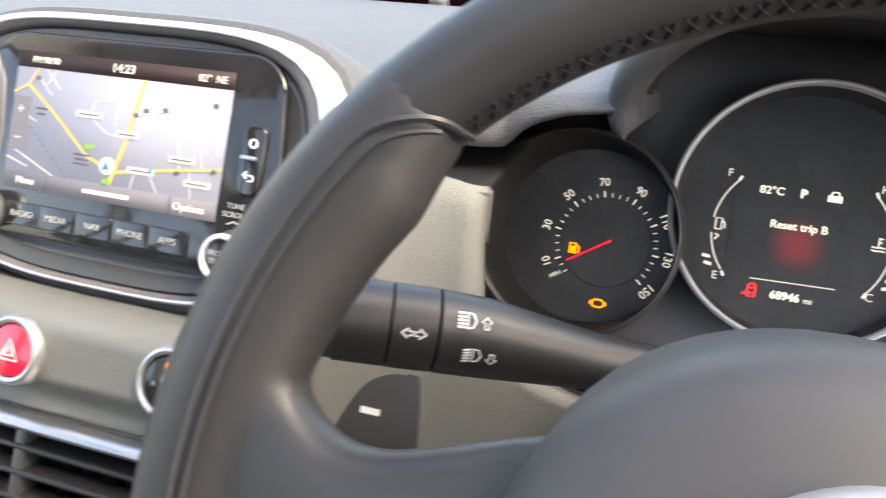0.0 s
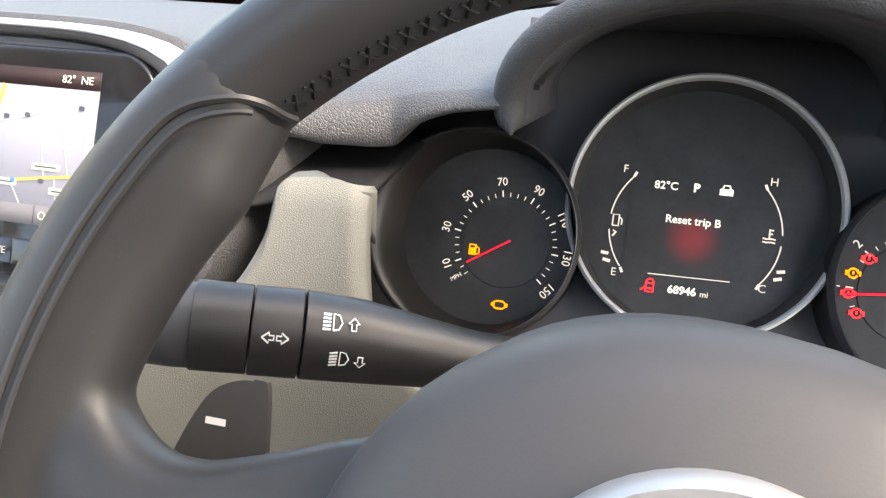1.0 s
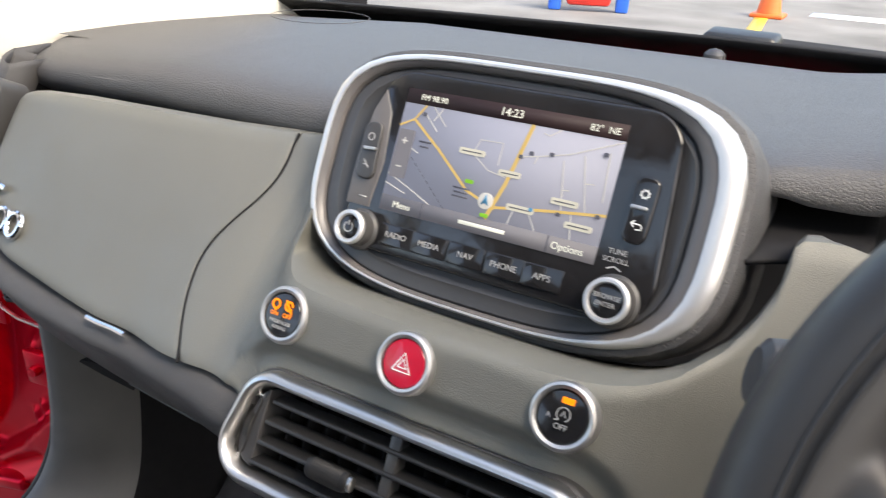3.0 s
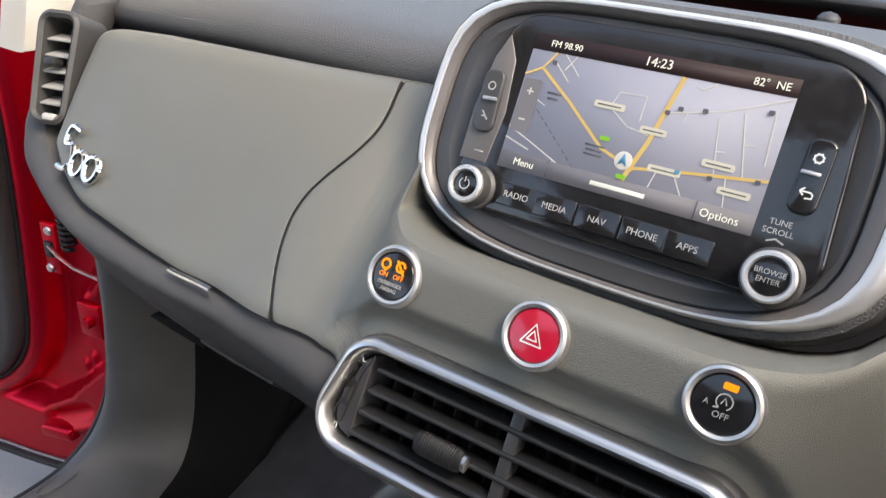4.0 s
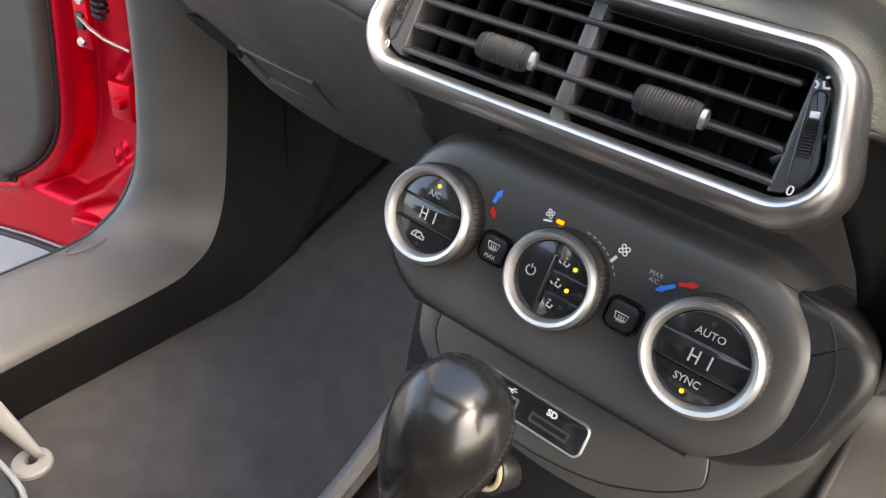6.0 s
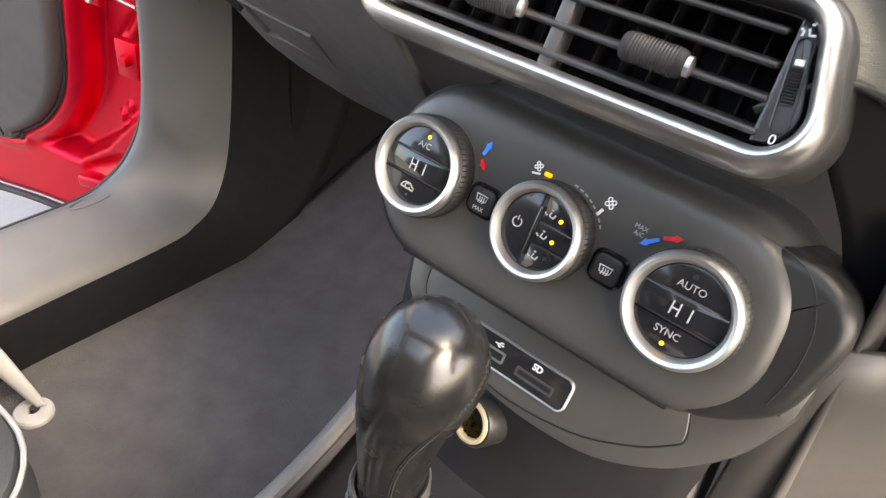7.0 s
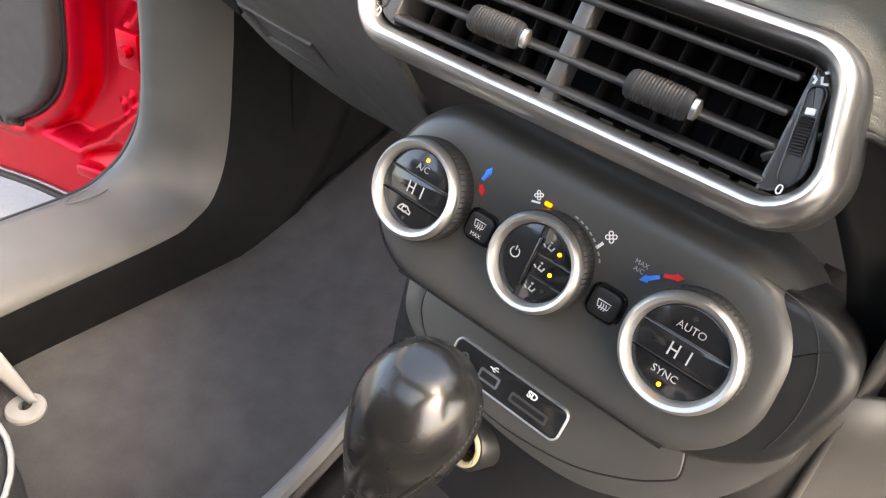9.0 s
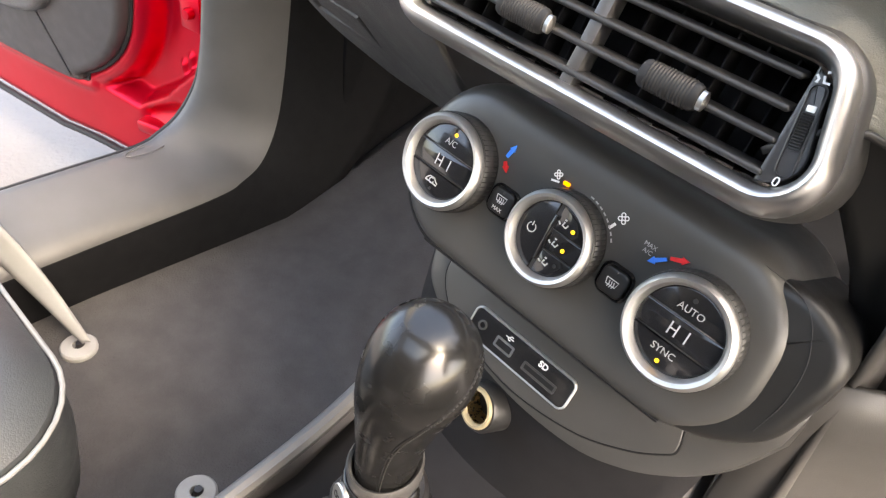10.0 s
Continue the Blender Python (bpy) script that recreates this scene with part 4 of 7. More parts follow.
def build_buttons():
    b, c = push_button(-0.3045, 0.9965, "gloss black airbag indicator with amber lamps lit", GLOSS)
    mark([circle(0.0026, 14), [(0.0, -0.004), (0.003, 0.0)]], 0.0013, -0.0058, 0.0052, 0.0042, AMBER, c, "airbag_lamp")
    mark([circle(0.0026, 14), [(-0.003, 0.003), (0.003, -0.004)]], 0.0013, 0.0036, 0.0058, 0.0042, AMBER, c, "airbag_lamp")
    lettering("ON", 0.0036, -0.0056, -0.0004, 0.0042, AMBER, c)
    lettering("OFF", 0.0038, 0.0040, -0.0002, 0.0042, AMBER, c)
    lettering("PASSENGER", 0.0030, 0.0, -0.0046, 0.0041, PRINT_GREY, c)
    lettering("AIRBAG", 0.0030, 0.0, -0.0078, 0.0039, PRINT_GREY, c)
    b, c = push_button(-0.2175, 0.9972, "red hazard warning button with white triangle", RED_LENS)
    mark([[(-0.0055, -0.0045), (0.0055, -0.0045), (0.0, 0.0055), (-0.0055, -0.0045)], [(-0.0026, -0.0024), (0.0026, -0.0024), (0.0, 0.0022), (-0.0026, -0.0024)]], 0.0008, 0.0, 0.0, 0.0040, PRINT, c, "triangle")
    b, c = push_button(-0.1292, 0.9978, "gloss black start-stop button with amber lamp lit", GLOSS)
    part("lamp", prism(rtrap(0.0062, 0.0062, 0.0030, 0.0006, 0.0012, 0.0080, 3), 0.002, 0.0042), AMBER, c)
    mark([circle(0.0034, 16, a0=-60, a1=240), [(-0.0017, -0.0030), (-0.0040, -0.0034)], [(-0.0012, -0.0012), (0.0, 0.0016), (0.0012, -0.0012)]], 0.0006, 0.0006, 0.0012, 0.0042, PRINT_GREY, c)
    lettering("A", 0.0034, -0.0066, -0.0010, 0.0041, PRINT_GREY, c)
    lettering("OFF", 0.0040, 0.0006, -0.0050, 0.0041, PRINT_GREY, c)


# ---- centre air vent ----
def build_vent():
    vent = thing("centre_air_vent", VENT_FRAME, "twin centre air vent in a satin chrome frame", "air vent")
    out = VENT_OUTLINE
    def rim_loop(d, z):
        # the outer slope is broad below and narrow above
        far = grow(out, d)
        if d <= 0:
            return at_z(far, z)
        rows = []
        for (x, y), (p, q) in zip(out, far):
            f = interp(y, [(-0.033, 1.0), (-0.010, 0.72), (0.037, 0.22)])
            rows.append((x + (p - x) * f, y + (q - y) * f, z))
        return rows
    prof = [(0.0036, -0.034), (0.0035, -0.0135), (0.0032, -0.0095), (0.0024, -0.0054), (0.0012, -0.0016), (-0.0004, 0.0012), (-0.0020, 0.0031), (-0.0034, 0.0041), (-0.0046, 0.0044), (-0.0060, 0.0036), (-0.0076, 0.0008), (-0.0088, -0.0040), (-0.0094, -0.012)]
    loops = [rim_loop(d, z) for d, z in prof]
    part("chrome_frame", loft(loops, caps=(False, False)), VENT_CHROME, vent, "satin chrome frame")
    part("surround", frame_ring(out, [(0.0040, -0.050), (0.0040, -0.016), (0.0032, -0.010), (0.0020, -0.0075), (0.0006, -0.0065), (0.0006, -0.05)]), BLACK_SATIN, vent, "dark surround")
    inn = grow(out, -0.0108)
    part("side_panel", prism([p for p in inn if p[0] < -0.0885] , -0.030, -0.004, 0.001), BEZEL, vent)
    part("side_panel", prism([p for p in inn if p[0] > 0.0905], -0.030, -0.004, 0.001), BEZEL, vent)
    part("duct", loft([at_z(inn, -0.008), at_z(inn, -0.07)], caps=(False, True)), DEEP, vent)
    for k in range(4):
        y = 0.0205 - 0.0128 * k
        w = 0.176 + 0.004 * k
        bm = box(w, 0.0030, 0.012, (0.0015, y, -0.0085), 0.00145, 4, rot=pose(0, 0, 0, 14, 0, 0))
        part("blade", bm, BLACK, vent)
    part("mullion", box(0.0072, 0.056, 0.012, (-0.001, 0.0025, -0.010), 0.0012), BEZEL, vent, "grey centre post")
    for side in (-1, 1):
        for k in range(6):
            x = side * (0.014 + 0.0135 * k)
            part("vane", box(0.0012, 0.050, 0.016, (x, 0.0015, -0.026), 0.0004, 1, rot=pose(0, 0, 0, 0, 0, 0)), DEEP, vent)
    for x in (-0.0345, 0.0460):
        # knurled barrel
        prof = [(0.0034, -0.0155, 0), (0.0050, -0.0147, 0), (0.0059, -0.0128, 0)] + [(0.0059, -0.0112 + 0.00078 * k, 0.0005 if k % 2 else -0.0002) for k in range(29)] + [(0.0059, 0.0122, 0), (0.0050, 0.0143, 0), (0.0034, 0.0152, 0)]
        bm = loft([[((r + (e if j % 2 else 0.4 * e)) * math.cos(j * math.pi / 18), (r + (e if j % 2 else 0.4 * e)) * math.sin(j * math.pi / 18), h) for j in range(36)] for r, h, e in prof])
        tab = part("slider_tab", bm, RUBBER, vent, "ribbed black slider", at=Matrix.Translation((x, -0.0050, 0.0005)) @ pose(0, 0, 0, 0, 90, 0) @ Matrix.Diagonal((0.72, 1.05, 0.95, 1)))
        part("tab_collar", lathe([(0.0030, 0.0145), (0.0042, 0.0150), (0.0042, 0.0172), (0.0026, 0.0180)], 14), STEEL, tab)
    for x, lean in ((-0.1000, -9), (0.0995, 9)):
        side = 1 if x > 0 else -1
        rows = []
        for j in range(73):
            a = radians(27 + 126 * j / 72)
            r = 0.0195 - (0.0007 if j % 2 else 0.0)
            rows.append([(w, r * math.cos(a), (r - e) * math.sin(a) - 0.0215) for w, e in ((-0.0025, 0.006), (-0.0025, 0.0008), (-0.0020, 0.0), (0.0020, 0.0), (0.0025, 0.0008), (0.0025, 0.006))])
        seat = Matrix.Translation((x, 0.0012, 0.0)) @ pose(0, 0, 0, 0, 0, lean)
        wheel = part("thumb_wheel", loft(rows, closed=False), BLACK, vent, "ribbed thumb wheel", at=seat, smooth=15)
        part("wheel_slot", frame_ring(rtrap(0.0074, 0.0074, 0.0375, 0.0034, 0, 0, 5), [(0, -0.0055), (0, -0.0034), (-0.0007, -0.0030), (-0.0010, -0.0060)]), BLACK, vent, at=seat)
        part("wheel_dot", box(0.0036, 0.0026, 0.0008, (0, 0.0090 if x > 0 else -0.0110, -0.0041 if x > 0 else -0.0052), 0.0003), PRINT, wheel)
        lettering("0", 0.0058, x + side * 0.0022, -0.0195, -0.0036, PRINT, vent)
        mark([[(-0.0004, 0.0026), (0.0008, 0.0032)], [(-0.0006, 0.0012), (0.0004, -0.0012), (0.0026, -0.0008)], [(-0.0034, 0.0006), (-0.0020, -0.0004), (-0.0022, -0.0022)]], 0.0010, x - side * 0.0030, 0.0215, -0.0036, PRINT, vent)


# ---- climate panel ----
def climate_knob(panel, x, y, r, kind):
    h = 0.018
    kn = part("climate_knob", lathe([(r * 1.02, 0.0), (r * 1.02, h - 0.004), (r * 0.99, h - 0.003), (r * 0.80, h - 0.003), (r * 0.78, h - 0.008)], 64, x, y), BLACK, panel)
    ring = []
    for k in range(120):
        a = math.radians(k * 3)
        rr = r * (1.035 if k % 2 else 1.015)
        ring.append((x + rr * math.cos(a), y + rr * math.sin(a)))
    part("knurl", loft([at_z(ring, 0.002), at_z(ring, h - 0.0045)]), BLACK_SATIN, kn, smooth=10)
    part("knob_ring", lathe([(r * 0.995, h - 0.0050), (r * 1.0, h - 0.0026), (r * 0.975, h - 0.0004), (r * 0.915, h + 0.0012), (r * 0.845, h + 0.0004), (r * 0.785, h - 0.0026), (r * 0.775, h - 0.006)], 72, x, y, (False, False)), ALU, kn, "satin aluminium ring")
    ri = r * 0.768
    zf = h - 0.0036

    def band(y0, y1, name, mat, x0=-1.0, x1=1.0, up=0.0):
        pts = [(px, py) for px, py in circle(ri, 72)]
        clipped = []
        for i in range(len(pts)):
            p = pts[i]
            if y0 <= p[1] <= y1 and x0 * ri <= p[0] <= x1 * ri:
                clipped.append(p)
        def xr(yy):
            return math.sqrt(max(0, ri * ri - yy * yy))
        corners = []
        for yy in (y0, y1):
            if abs(yy) < ri:
                w = xr(yy)
                corners += [(max(-w, x0 * ri), yy), (min(w, x1 * ri), yy)]
        for xx in (x0 * ri, x1 * ri):
            if abs(xx) < ri:
                w = math.sqrt(ri * ri - xx * xx)
                for yy in (-w, w):
                    if y0 < yy < y1:
                        corners.append((xx, yy))
        allp = clipped + corners
        mx, my = sum(p[0] for p in allp) / len(allp), sum(p[1] for p in allp) / len(allp)
        allp.sort(key=lambda p: math.atan2(p[1] - my, p[0] - mx))
        return part(name, prism([(x + p[0], y + p[1]) for p in allp], h - 0.010, zf + up, 0.0006, 2), mat, kn)
    if kind == "fan":
        band(-ri, ri, "power_key", GLOSS, -1.0, -0.14)
        g = 0.0003
        k1 = band(ri * 0.30, ri, "air_key", GLOSS, -0.02, 1.0)
        k2 = band(-ri * 0.30 + g, ri * 0.30 - g, "air_key", GLOSS, -0.02, 1.0)
        k3 = band(-ri, -ri * 0.30, "air_key", GLOSS, -0.02, 1.0)
        part("centre_bar", box(0.0020, r * 1.05, 0.003, (x - r * 0.062, y, zf - 0.0002), 0.0009), GLOSS, kn)
        mark([circle(0.0026, 16, a0=120, a1=420), [(0, 0.001), (0, 0.0036)]], 0.0006, x - ri * 0.58, y, zf + 0.0004, PRINT_GREY, kn)
        figure = [[(-0.0005, 0.0022), (0.0008, 0.0022)], [(0.0, 0.0010), (-0.0006, -0.0012), (0.0018, -0.0016), (0.0026, 0.0004)], [(-0.0034, -0.0002), (-0.0018, -0.0014)]]
        for yy, lit in ((0.58, 1), (0.0, 1), (-0.58, 0)):
            mark(figure, 0.0009, x + ri * 0.20, y + ri * yy, zf + 0.0004, PRINT_SOFT, kn)
            if lit:
                part("led", lathe([(0.0011, zf - 0.001), (0.0011, zf + 0.0004), (0.0007, zf + 0.0007)], 16, x + ri * 0.52, y + ri * yy - 0.0012), LED, kn)
            else:
                part("led_hole", lathe([(0.0011, zf - 0.001), (0.0011, zf + 0.0004)], 12, x + ri * 0.52, y + ri * yy + 0.001), BLACK, kn)
    else:
        g = 0.00035
        top = band(ri * 0.30 + g, ri, "upper_key", GLOSS)
        mid = band(-ri * 0.32 + g, ri * 0.30 - g, "display_window", GLOSS, up=-0.0004)
        low = band(-ri, -ri * 0.32 - g, "lower_key", GLOSS)
        mark([[(-0.0050, -0.0034), (-0.0050, 0.0034)], [(-0.0012, -0.0034), (-0.0012, 0.0034)], [(-0.0050, 0.0), (-0.0012, 0.0)], [(0.0046, -0.0034), (0.0046, 0.0034)]], 0.0008, x + ri * 0.02, y - ri * 0.01, zf + 0.0002, SEGMENT, mid, "temperature_figures")
        if kind == "left":
            lettering("A/C", 0.0052, x, y + ri * 0.56, zf + 0.0004, PRINT_SOFT, top)
            part("led", lathe([(0.0011, zf - 0.001), (0.0011, zf + 0.0004), (0.0007, zf + 0.0007)], 16, x + 0.001, y + ri * 0.80), LED, kn)
            mark([[(-0.0045, -0.0012), (-0.0036, 0.0006), (-0.0020, 0.0020), (0.0015, 0.0020), (0.0032, 0.0004), (0.0044, 0.0), (0.0044, -0.0014), (-0.0045, -0.0012)], circle(0.0016, 12, a0=60, a1=360)], 0.0008, x - 0.0015, y - ri * 0.60, zf + 0.0004, PRINT_SOFT, low)
            part("led_hole", lathe([(0.0009, zf - 0.001), (0.0009, zf + 0.0004)], 12, x - 0.0005, y - ri * 0.82), BLACK, kn)
        else:
            lettering("AUTO", 0.0052, x, y + ri * 0.54, zf + 0.0004, PRINT_SOFT, top)
            part("led_hole", lathe([(0.0013, zf - 0.001), (0.0013, zf + 0.0004)], 12, x - 0.001, y + ri * 0.78), BLACK, kn)
            lettering("SYNC", 0.0052, x - 0.001, y - ri * 0.56, zf + 0.0004, PRINT_SOFT, low)
            part("led", lathe([(0.0011, zf - 0.001), (0.0011, zf + 0.0004), (0.0007, zf + 0.0007)], 16, x - 0.001, y - ri * 0.82), LED, kn)
    return kn


def build_climate():
    cl = thing("climate_control_panel", grid_frame((XC, 0.2984, 0.8053), 23, -0.9), "black climate control panel with three aluminium-ringed knobs", "climate control")
    # panel plane, 18 mm behind the knob faces
    body = rtrap(0.244, 0.230, 0.098, 0.0430, 0.0165, 0.0095, 12)
    rims = [(0.0110, -0.09), (0.0074, -0.0200), (0.0064, -0.0145), (0.0050, -0.0104), (0.0032, -0.0068), (0.0012, -0.0038), (-0.0012, -0.0018), (-0.0040, -0.0006), (-0.0080, 0.0001), (-0.0120, 0.0004), (-0.0180, 0.0004), (-0.030, 0.0)]
    part("panel", loft([at_z(grow(body, d), z) for d, z in rims]), CONSOLE, cl, "black satin panel")
    flare = spline_2d([(0.085, 0.040), (0.105, 0.0535), (0.130, 0.0560), (0.152, 0.0470), (0.1615, 0.030), (0.158, 0.005), (0.149, -0.018), (0.124, -0.036), (0.100, -0.040), (0.060, -0.034)], 54)
    part("end_cheek", prism(flare[::-1], -0.08, -0.0036, 0.008, 6), CHEEK, cl)
    part("cheek_line", tube([(x, y, -0.0034) for x, y in spline_2d([(0.090, 0.0575), (0.127, 0.0527), (0.143, 0.0335), (0.147, 0.0093), (0.1435, -0.0133)], 40)], 0.00025, 5), PAD_FINE, cl)
    # dark joint between the panel and the shelf below
    joint = [p for p in grow(body, 0.0030) if p[1] < (0.012 if p[0] < 0 else -0.030) and p[0] < 0.105]
    part("joint", tube([(x, y, -0.0075) for x, y in spline_2d(sorted(joint), 60)], [0.0022 * min(1.0, 0.1 + k / 10, 0.1 + (60 - k) / 16) for k in range(len(spline_2d(sorted(joint), 60)))], 8), DEEP, cl)
    climate_knob(cl, -0.0700, 0.0115, 0.0285, "left")
    climate_knob(cl, 0.0110, 0.0110, 0.0262, "fan")
    climate_knob(cl, 0.0930, 0.0110, 0.0288, "right")
    for x, word in ((-0.0300, "MAX"), (0.0495, "")):
        b = part("defrost_button", prism(rtrap(0.0165, 0.0165, 0.0150, 0.0042, x, 0.0085, 5), -0.002, 0.0042, 0.0014), BLACK, cl)
        part("button_well", frame_ring(rtrap(0.0190, 0.0190, 0.0175, 0.0052, x, 0.0085, 5), [(0, -0.002), (0.0006, 0.0012), (-0.0006, 0.0022), (-0.0010, -0.002)]), GLOSS, b)
        lines = [[(-0.0036, 0.0020), (0.0036, 0.0020), (0.0028, -0.0014), (-0.0028, -0.0014), (-0.0036, 0.0020)], [(-0.0014, 0.0010), (-0.0010, -0.0005), (-0.0016, -0.0026)], [(0.0, 0.0010), (0.0004, -0.0005), (-0.0002, -0.0026)], [(0.0014, 0.0010), (0.0018, -0.0005), (0.0012, -0.0026)]]
        mark(lines, 0.0005, x, 0.0100 if word else 0.0080, 0.0046, PRINT, b)
        if word:
            lettering(word, 0.0032, x, 0.0040, 0.0046, PRINT, b)
        part("led_hole", lathe([(0.0008, 0.003), (0.0008, 0.0046)], 10, x, 0.0142), BLACK_SATIN, b)
    z = 0.0014
    # printed scales
    for nm, mat, x0, y0, x1, y1 in (("cold_arrow", PRINT_BLUE, -0.0412, 0.0315, -0.0388, 0.0400), ("warm_arrow", PRINT_RED, -0.0408, 0.0288, -0.0372, 0.0235), ("cold_arrow", PRINT_BLUE, 0.0664, 0.0338, 0.0582, 0.0275), ("warm_arrow", PRINT_RED, 0.0676, 0.0352, 0.0768, 0.0388)):
        d = Vector((x1 - x0, y1 - y0)).normalized()
        n = Vector((-d.y, d.x))
        p, q, k = Vector((x0, y0)), Vector((x1, y1)), Vector((x1, y1)) - d * 0.0038
        pts = [p - n * 0.0009, k - n * 0.0012, k - n * 0.0020, q, k + n * 0.0020, k + n * 0.0012, p + n * 0.0009]
        part(nm, prism([tuple(v) for v in pts], z - 0.0012, z), mat, cl, smooth=0)
    lettering("MAX", 0.0034, 0.0560, 0.0350, z, PRINT_GREY, cl)
    lettering("A/C", 0.0034, 0.0560, 0.0316, z, PRINT_GREY, cl)
    for x, y, s in ((-0.0075, 0.0395, 0.70), (0.0365, 0.0390, 0.85)):
        for k in range(4):
            a = k * math.pi / 2 + 0.5
            mark([[(x + 0.0022 * s * math.cos(a) + 0.0013 * s * math.cos(b), y + 0.0022 * s * math.sin(a) + 0.0013 * s * math.sin(b)) for b in [j * math.pi / 4 for j in range(9)]]], 0.0006, 0, 0, z, PRINT, cl, "fan_mark")
    mark([[(-0.0100, 0.0350), (-0.0050, 0.0362)]], 0.0011, 0, 0, z, PRINT, cl, "scale_tick")
    mark([[(0.0342, 0.0345), (0.0322, 0.0305)]], 0.0016, 0, 0, z, PRINT, cl, "scale_tick")
    part("fan_led", prism(rtrap(0.0038, 0.0038, 0.0019, 0.0004, -0.0008, 0.0376, 2), 0.0, z + 0.0004), AMBER, cl)
    for k in range(8):
        a = radians(82 - 7 * k)
        mark([[(0.0110 + 0.0300 * math.cos(a), 0.0110 + 0.0285 * math.sin(a)), (0.0110 + 0.0300 * math.cos(a - 0.07), 0.0110 + 0.0285 * math.sin(a - 0.07))]], 0.0008, 0, 0, z, PRINT_GREY, cl, "scale_dot")


# ---- media shelf, sockets and console ----
def build_shelf():
    sh = thing("media_shelf", grid_frame((XC, 0.3125, 0.7155), 28), "black curved shelf with media ports below the climate panel", "media shelf")
    out = spline_2d([(-0.093, 0.036), (-0.091, 0.012), (-0.081, -0.009), (-0.049, -0.026), (0.010, -0.0375), (0.062, -0.0368), (0.096, -0.026), (0.122, -0.009), (0.143, 0.014), (0.158, 0.045)], 60)
    out = out + [(0.160, 0.085), (-0.088, 0.085)]
    bm = loft([at_z(grow(out, -0.012), -0.09), at_z(grow(out, -0.002), -0.03), at_z(grow(out, 0.0), -0.012), at_z(grow(out, -0.0022), -0.003), at_z(grow(out, -0.008), -0.0005), at_z(grow(out, -0.016), 0.0)])
    part("shelf_body", bm, CONSOLE, sh)
    lidp = spline_2d([(-0.072, 0.020), (-0.069, 0.002), (-0.048, -0.016), (0.004, -0.0295), (0.056, -0.0255), (0.090, -0.0125), (0.1100, 0.0010), (0.1150, 0.0085), (0.1110, 0.0235)], 40) + [(0.108, 0.040), (-0.060, 0.040)]
    part("drawer_lid", prism(lidp, -0.004, 0.0016, 0.0014), CONSOLE, sh, "black drawer front")
    part("lid_gap", tube([(x, y, 0.0004) for x, y in lidp[:-2]], 0.0009, 6), DEEP, sh)
    plate = rtrap(0.0835, 0.0835, 0.0205, 0.0045, 0.0060, -0.0070, 5)
    pl = part("port_plate", prism(plate, -0.002, 0.0034, 0.0008), GLOSS, sh, "gloss black plate", at=pose(0, 0, 0, 0, 0, -1.0))
    part("plate_rim", frame_ring(plate, [(0.0010, 0.0005), (0.0010, 0.0034), (0.0004, 0.0039), (-0.0003, 0.0037), (-0.0005, 0.0010)]), ALU, pl, "chrome rim")
    part("jack", lathe([(0.0034, 0.0030), (0.0034, 0.0042), (0.0022, 0.0044), (0.0019, 0.0010)], 20, -0.0265, -0.0065, (False, False)), BLACK_SATIN, pl)
    u = part("usb_port", frame_ring(rtrap(0.0150, 0.0150, 0.0075, 0.0010, -0.0060, -0.0085, 2), [(0, 0.002), (0, 0.0042), (-0.0014, 0.0042), (-0.0016, -0.004)]), STEEL, pl, "metal usb port")
    part("usb_tongue", box(0.0110, 0.0018, 0.004, (-0.0060, -0.0075, 0.001), 0.0003), BLACK, u)
    part("usb_pit", prism(rtrap(0.0140, 0.0140, 0.0065, 0.0010, -0.0060, -0.0085, 2), 0.0030, 0.0036), DEEP, u)
    part("card_slot", frame_ring(rtrap(0.0270, 0.0270, 0.0062, 0.0010, 0.0245, -0.0095, 2), [(0, 0.002), (0, 0.0042), (-0.0014, 0.0042), (-0.0016, -0.002)]), BLACK_SATIN, pl)
    part("slot_pit", prism(rtrap(0.0255, 0.0255, 0.0034, 0.0008, 0.0245, -0.0095, 2), 0.0030, 0.0037), DEEP, pl)
    mark([[(-0.0035, 0.0), (0.0030, 0.0)], [(-0.001, 0.0), (0.0005, 0.0016), (0.002, 0.0016)], [(-0.002, 0.0), (-0.0005, -0.0014), (0.001, -0.0014)]], 0.0007, -0.0050, -0.0015, 0.0038, PRINT, pl)
    lettering("SD", 0.0058, 0.0235, -0.0015, 0.0038, PRINT, pl, bold=0.0002)
    # twelve-volt socket below
    so = thing("power_socket", grid_frame((-0.221, 0.292, 0.657), 20, 0, -14), "round power socket with cream ring and brass contact", "power socket")
    part("socket_ring", lathe([(0.0150, -0.010), (0.0150, 0.0), (0.0142, 0.0016), (0.0126, 0.0018), (0.0116, 0.0004), (0.0112, -0.03)], 40, caps=(False, False)), CREAM, so, "cream plastic ring")
    part("socket_sleeve", lathe([(0.0178, -0.02), (0.0178, -0.003), (0.0165, -0.0006), (0.0148, -0.0006)], 40, caps=(False, False)), BLACK, so)
    part("socket_wall", lathe([(0.0111, -0.002), (0.0111, -0.034), (0.0, -0.034)], 32, caps=(False, False)), BRASS, so)
    part("contact", lathe([(0.0046, -0.034), (0.0046, -0.020), (0.0036, -0.018), (0.0, -0.0176)], 20), BRASS, so, "brass contact pin")


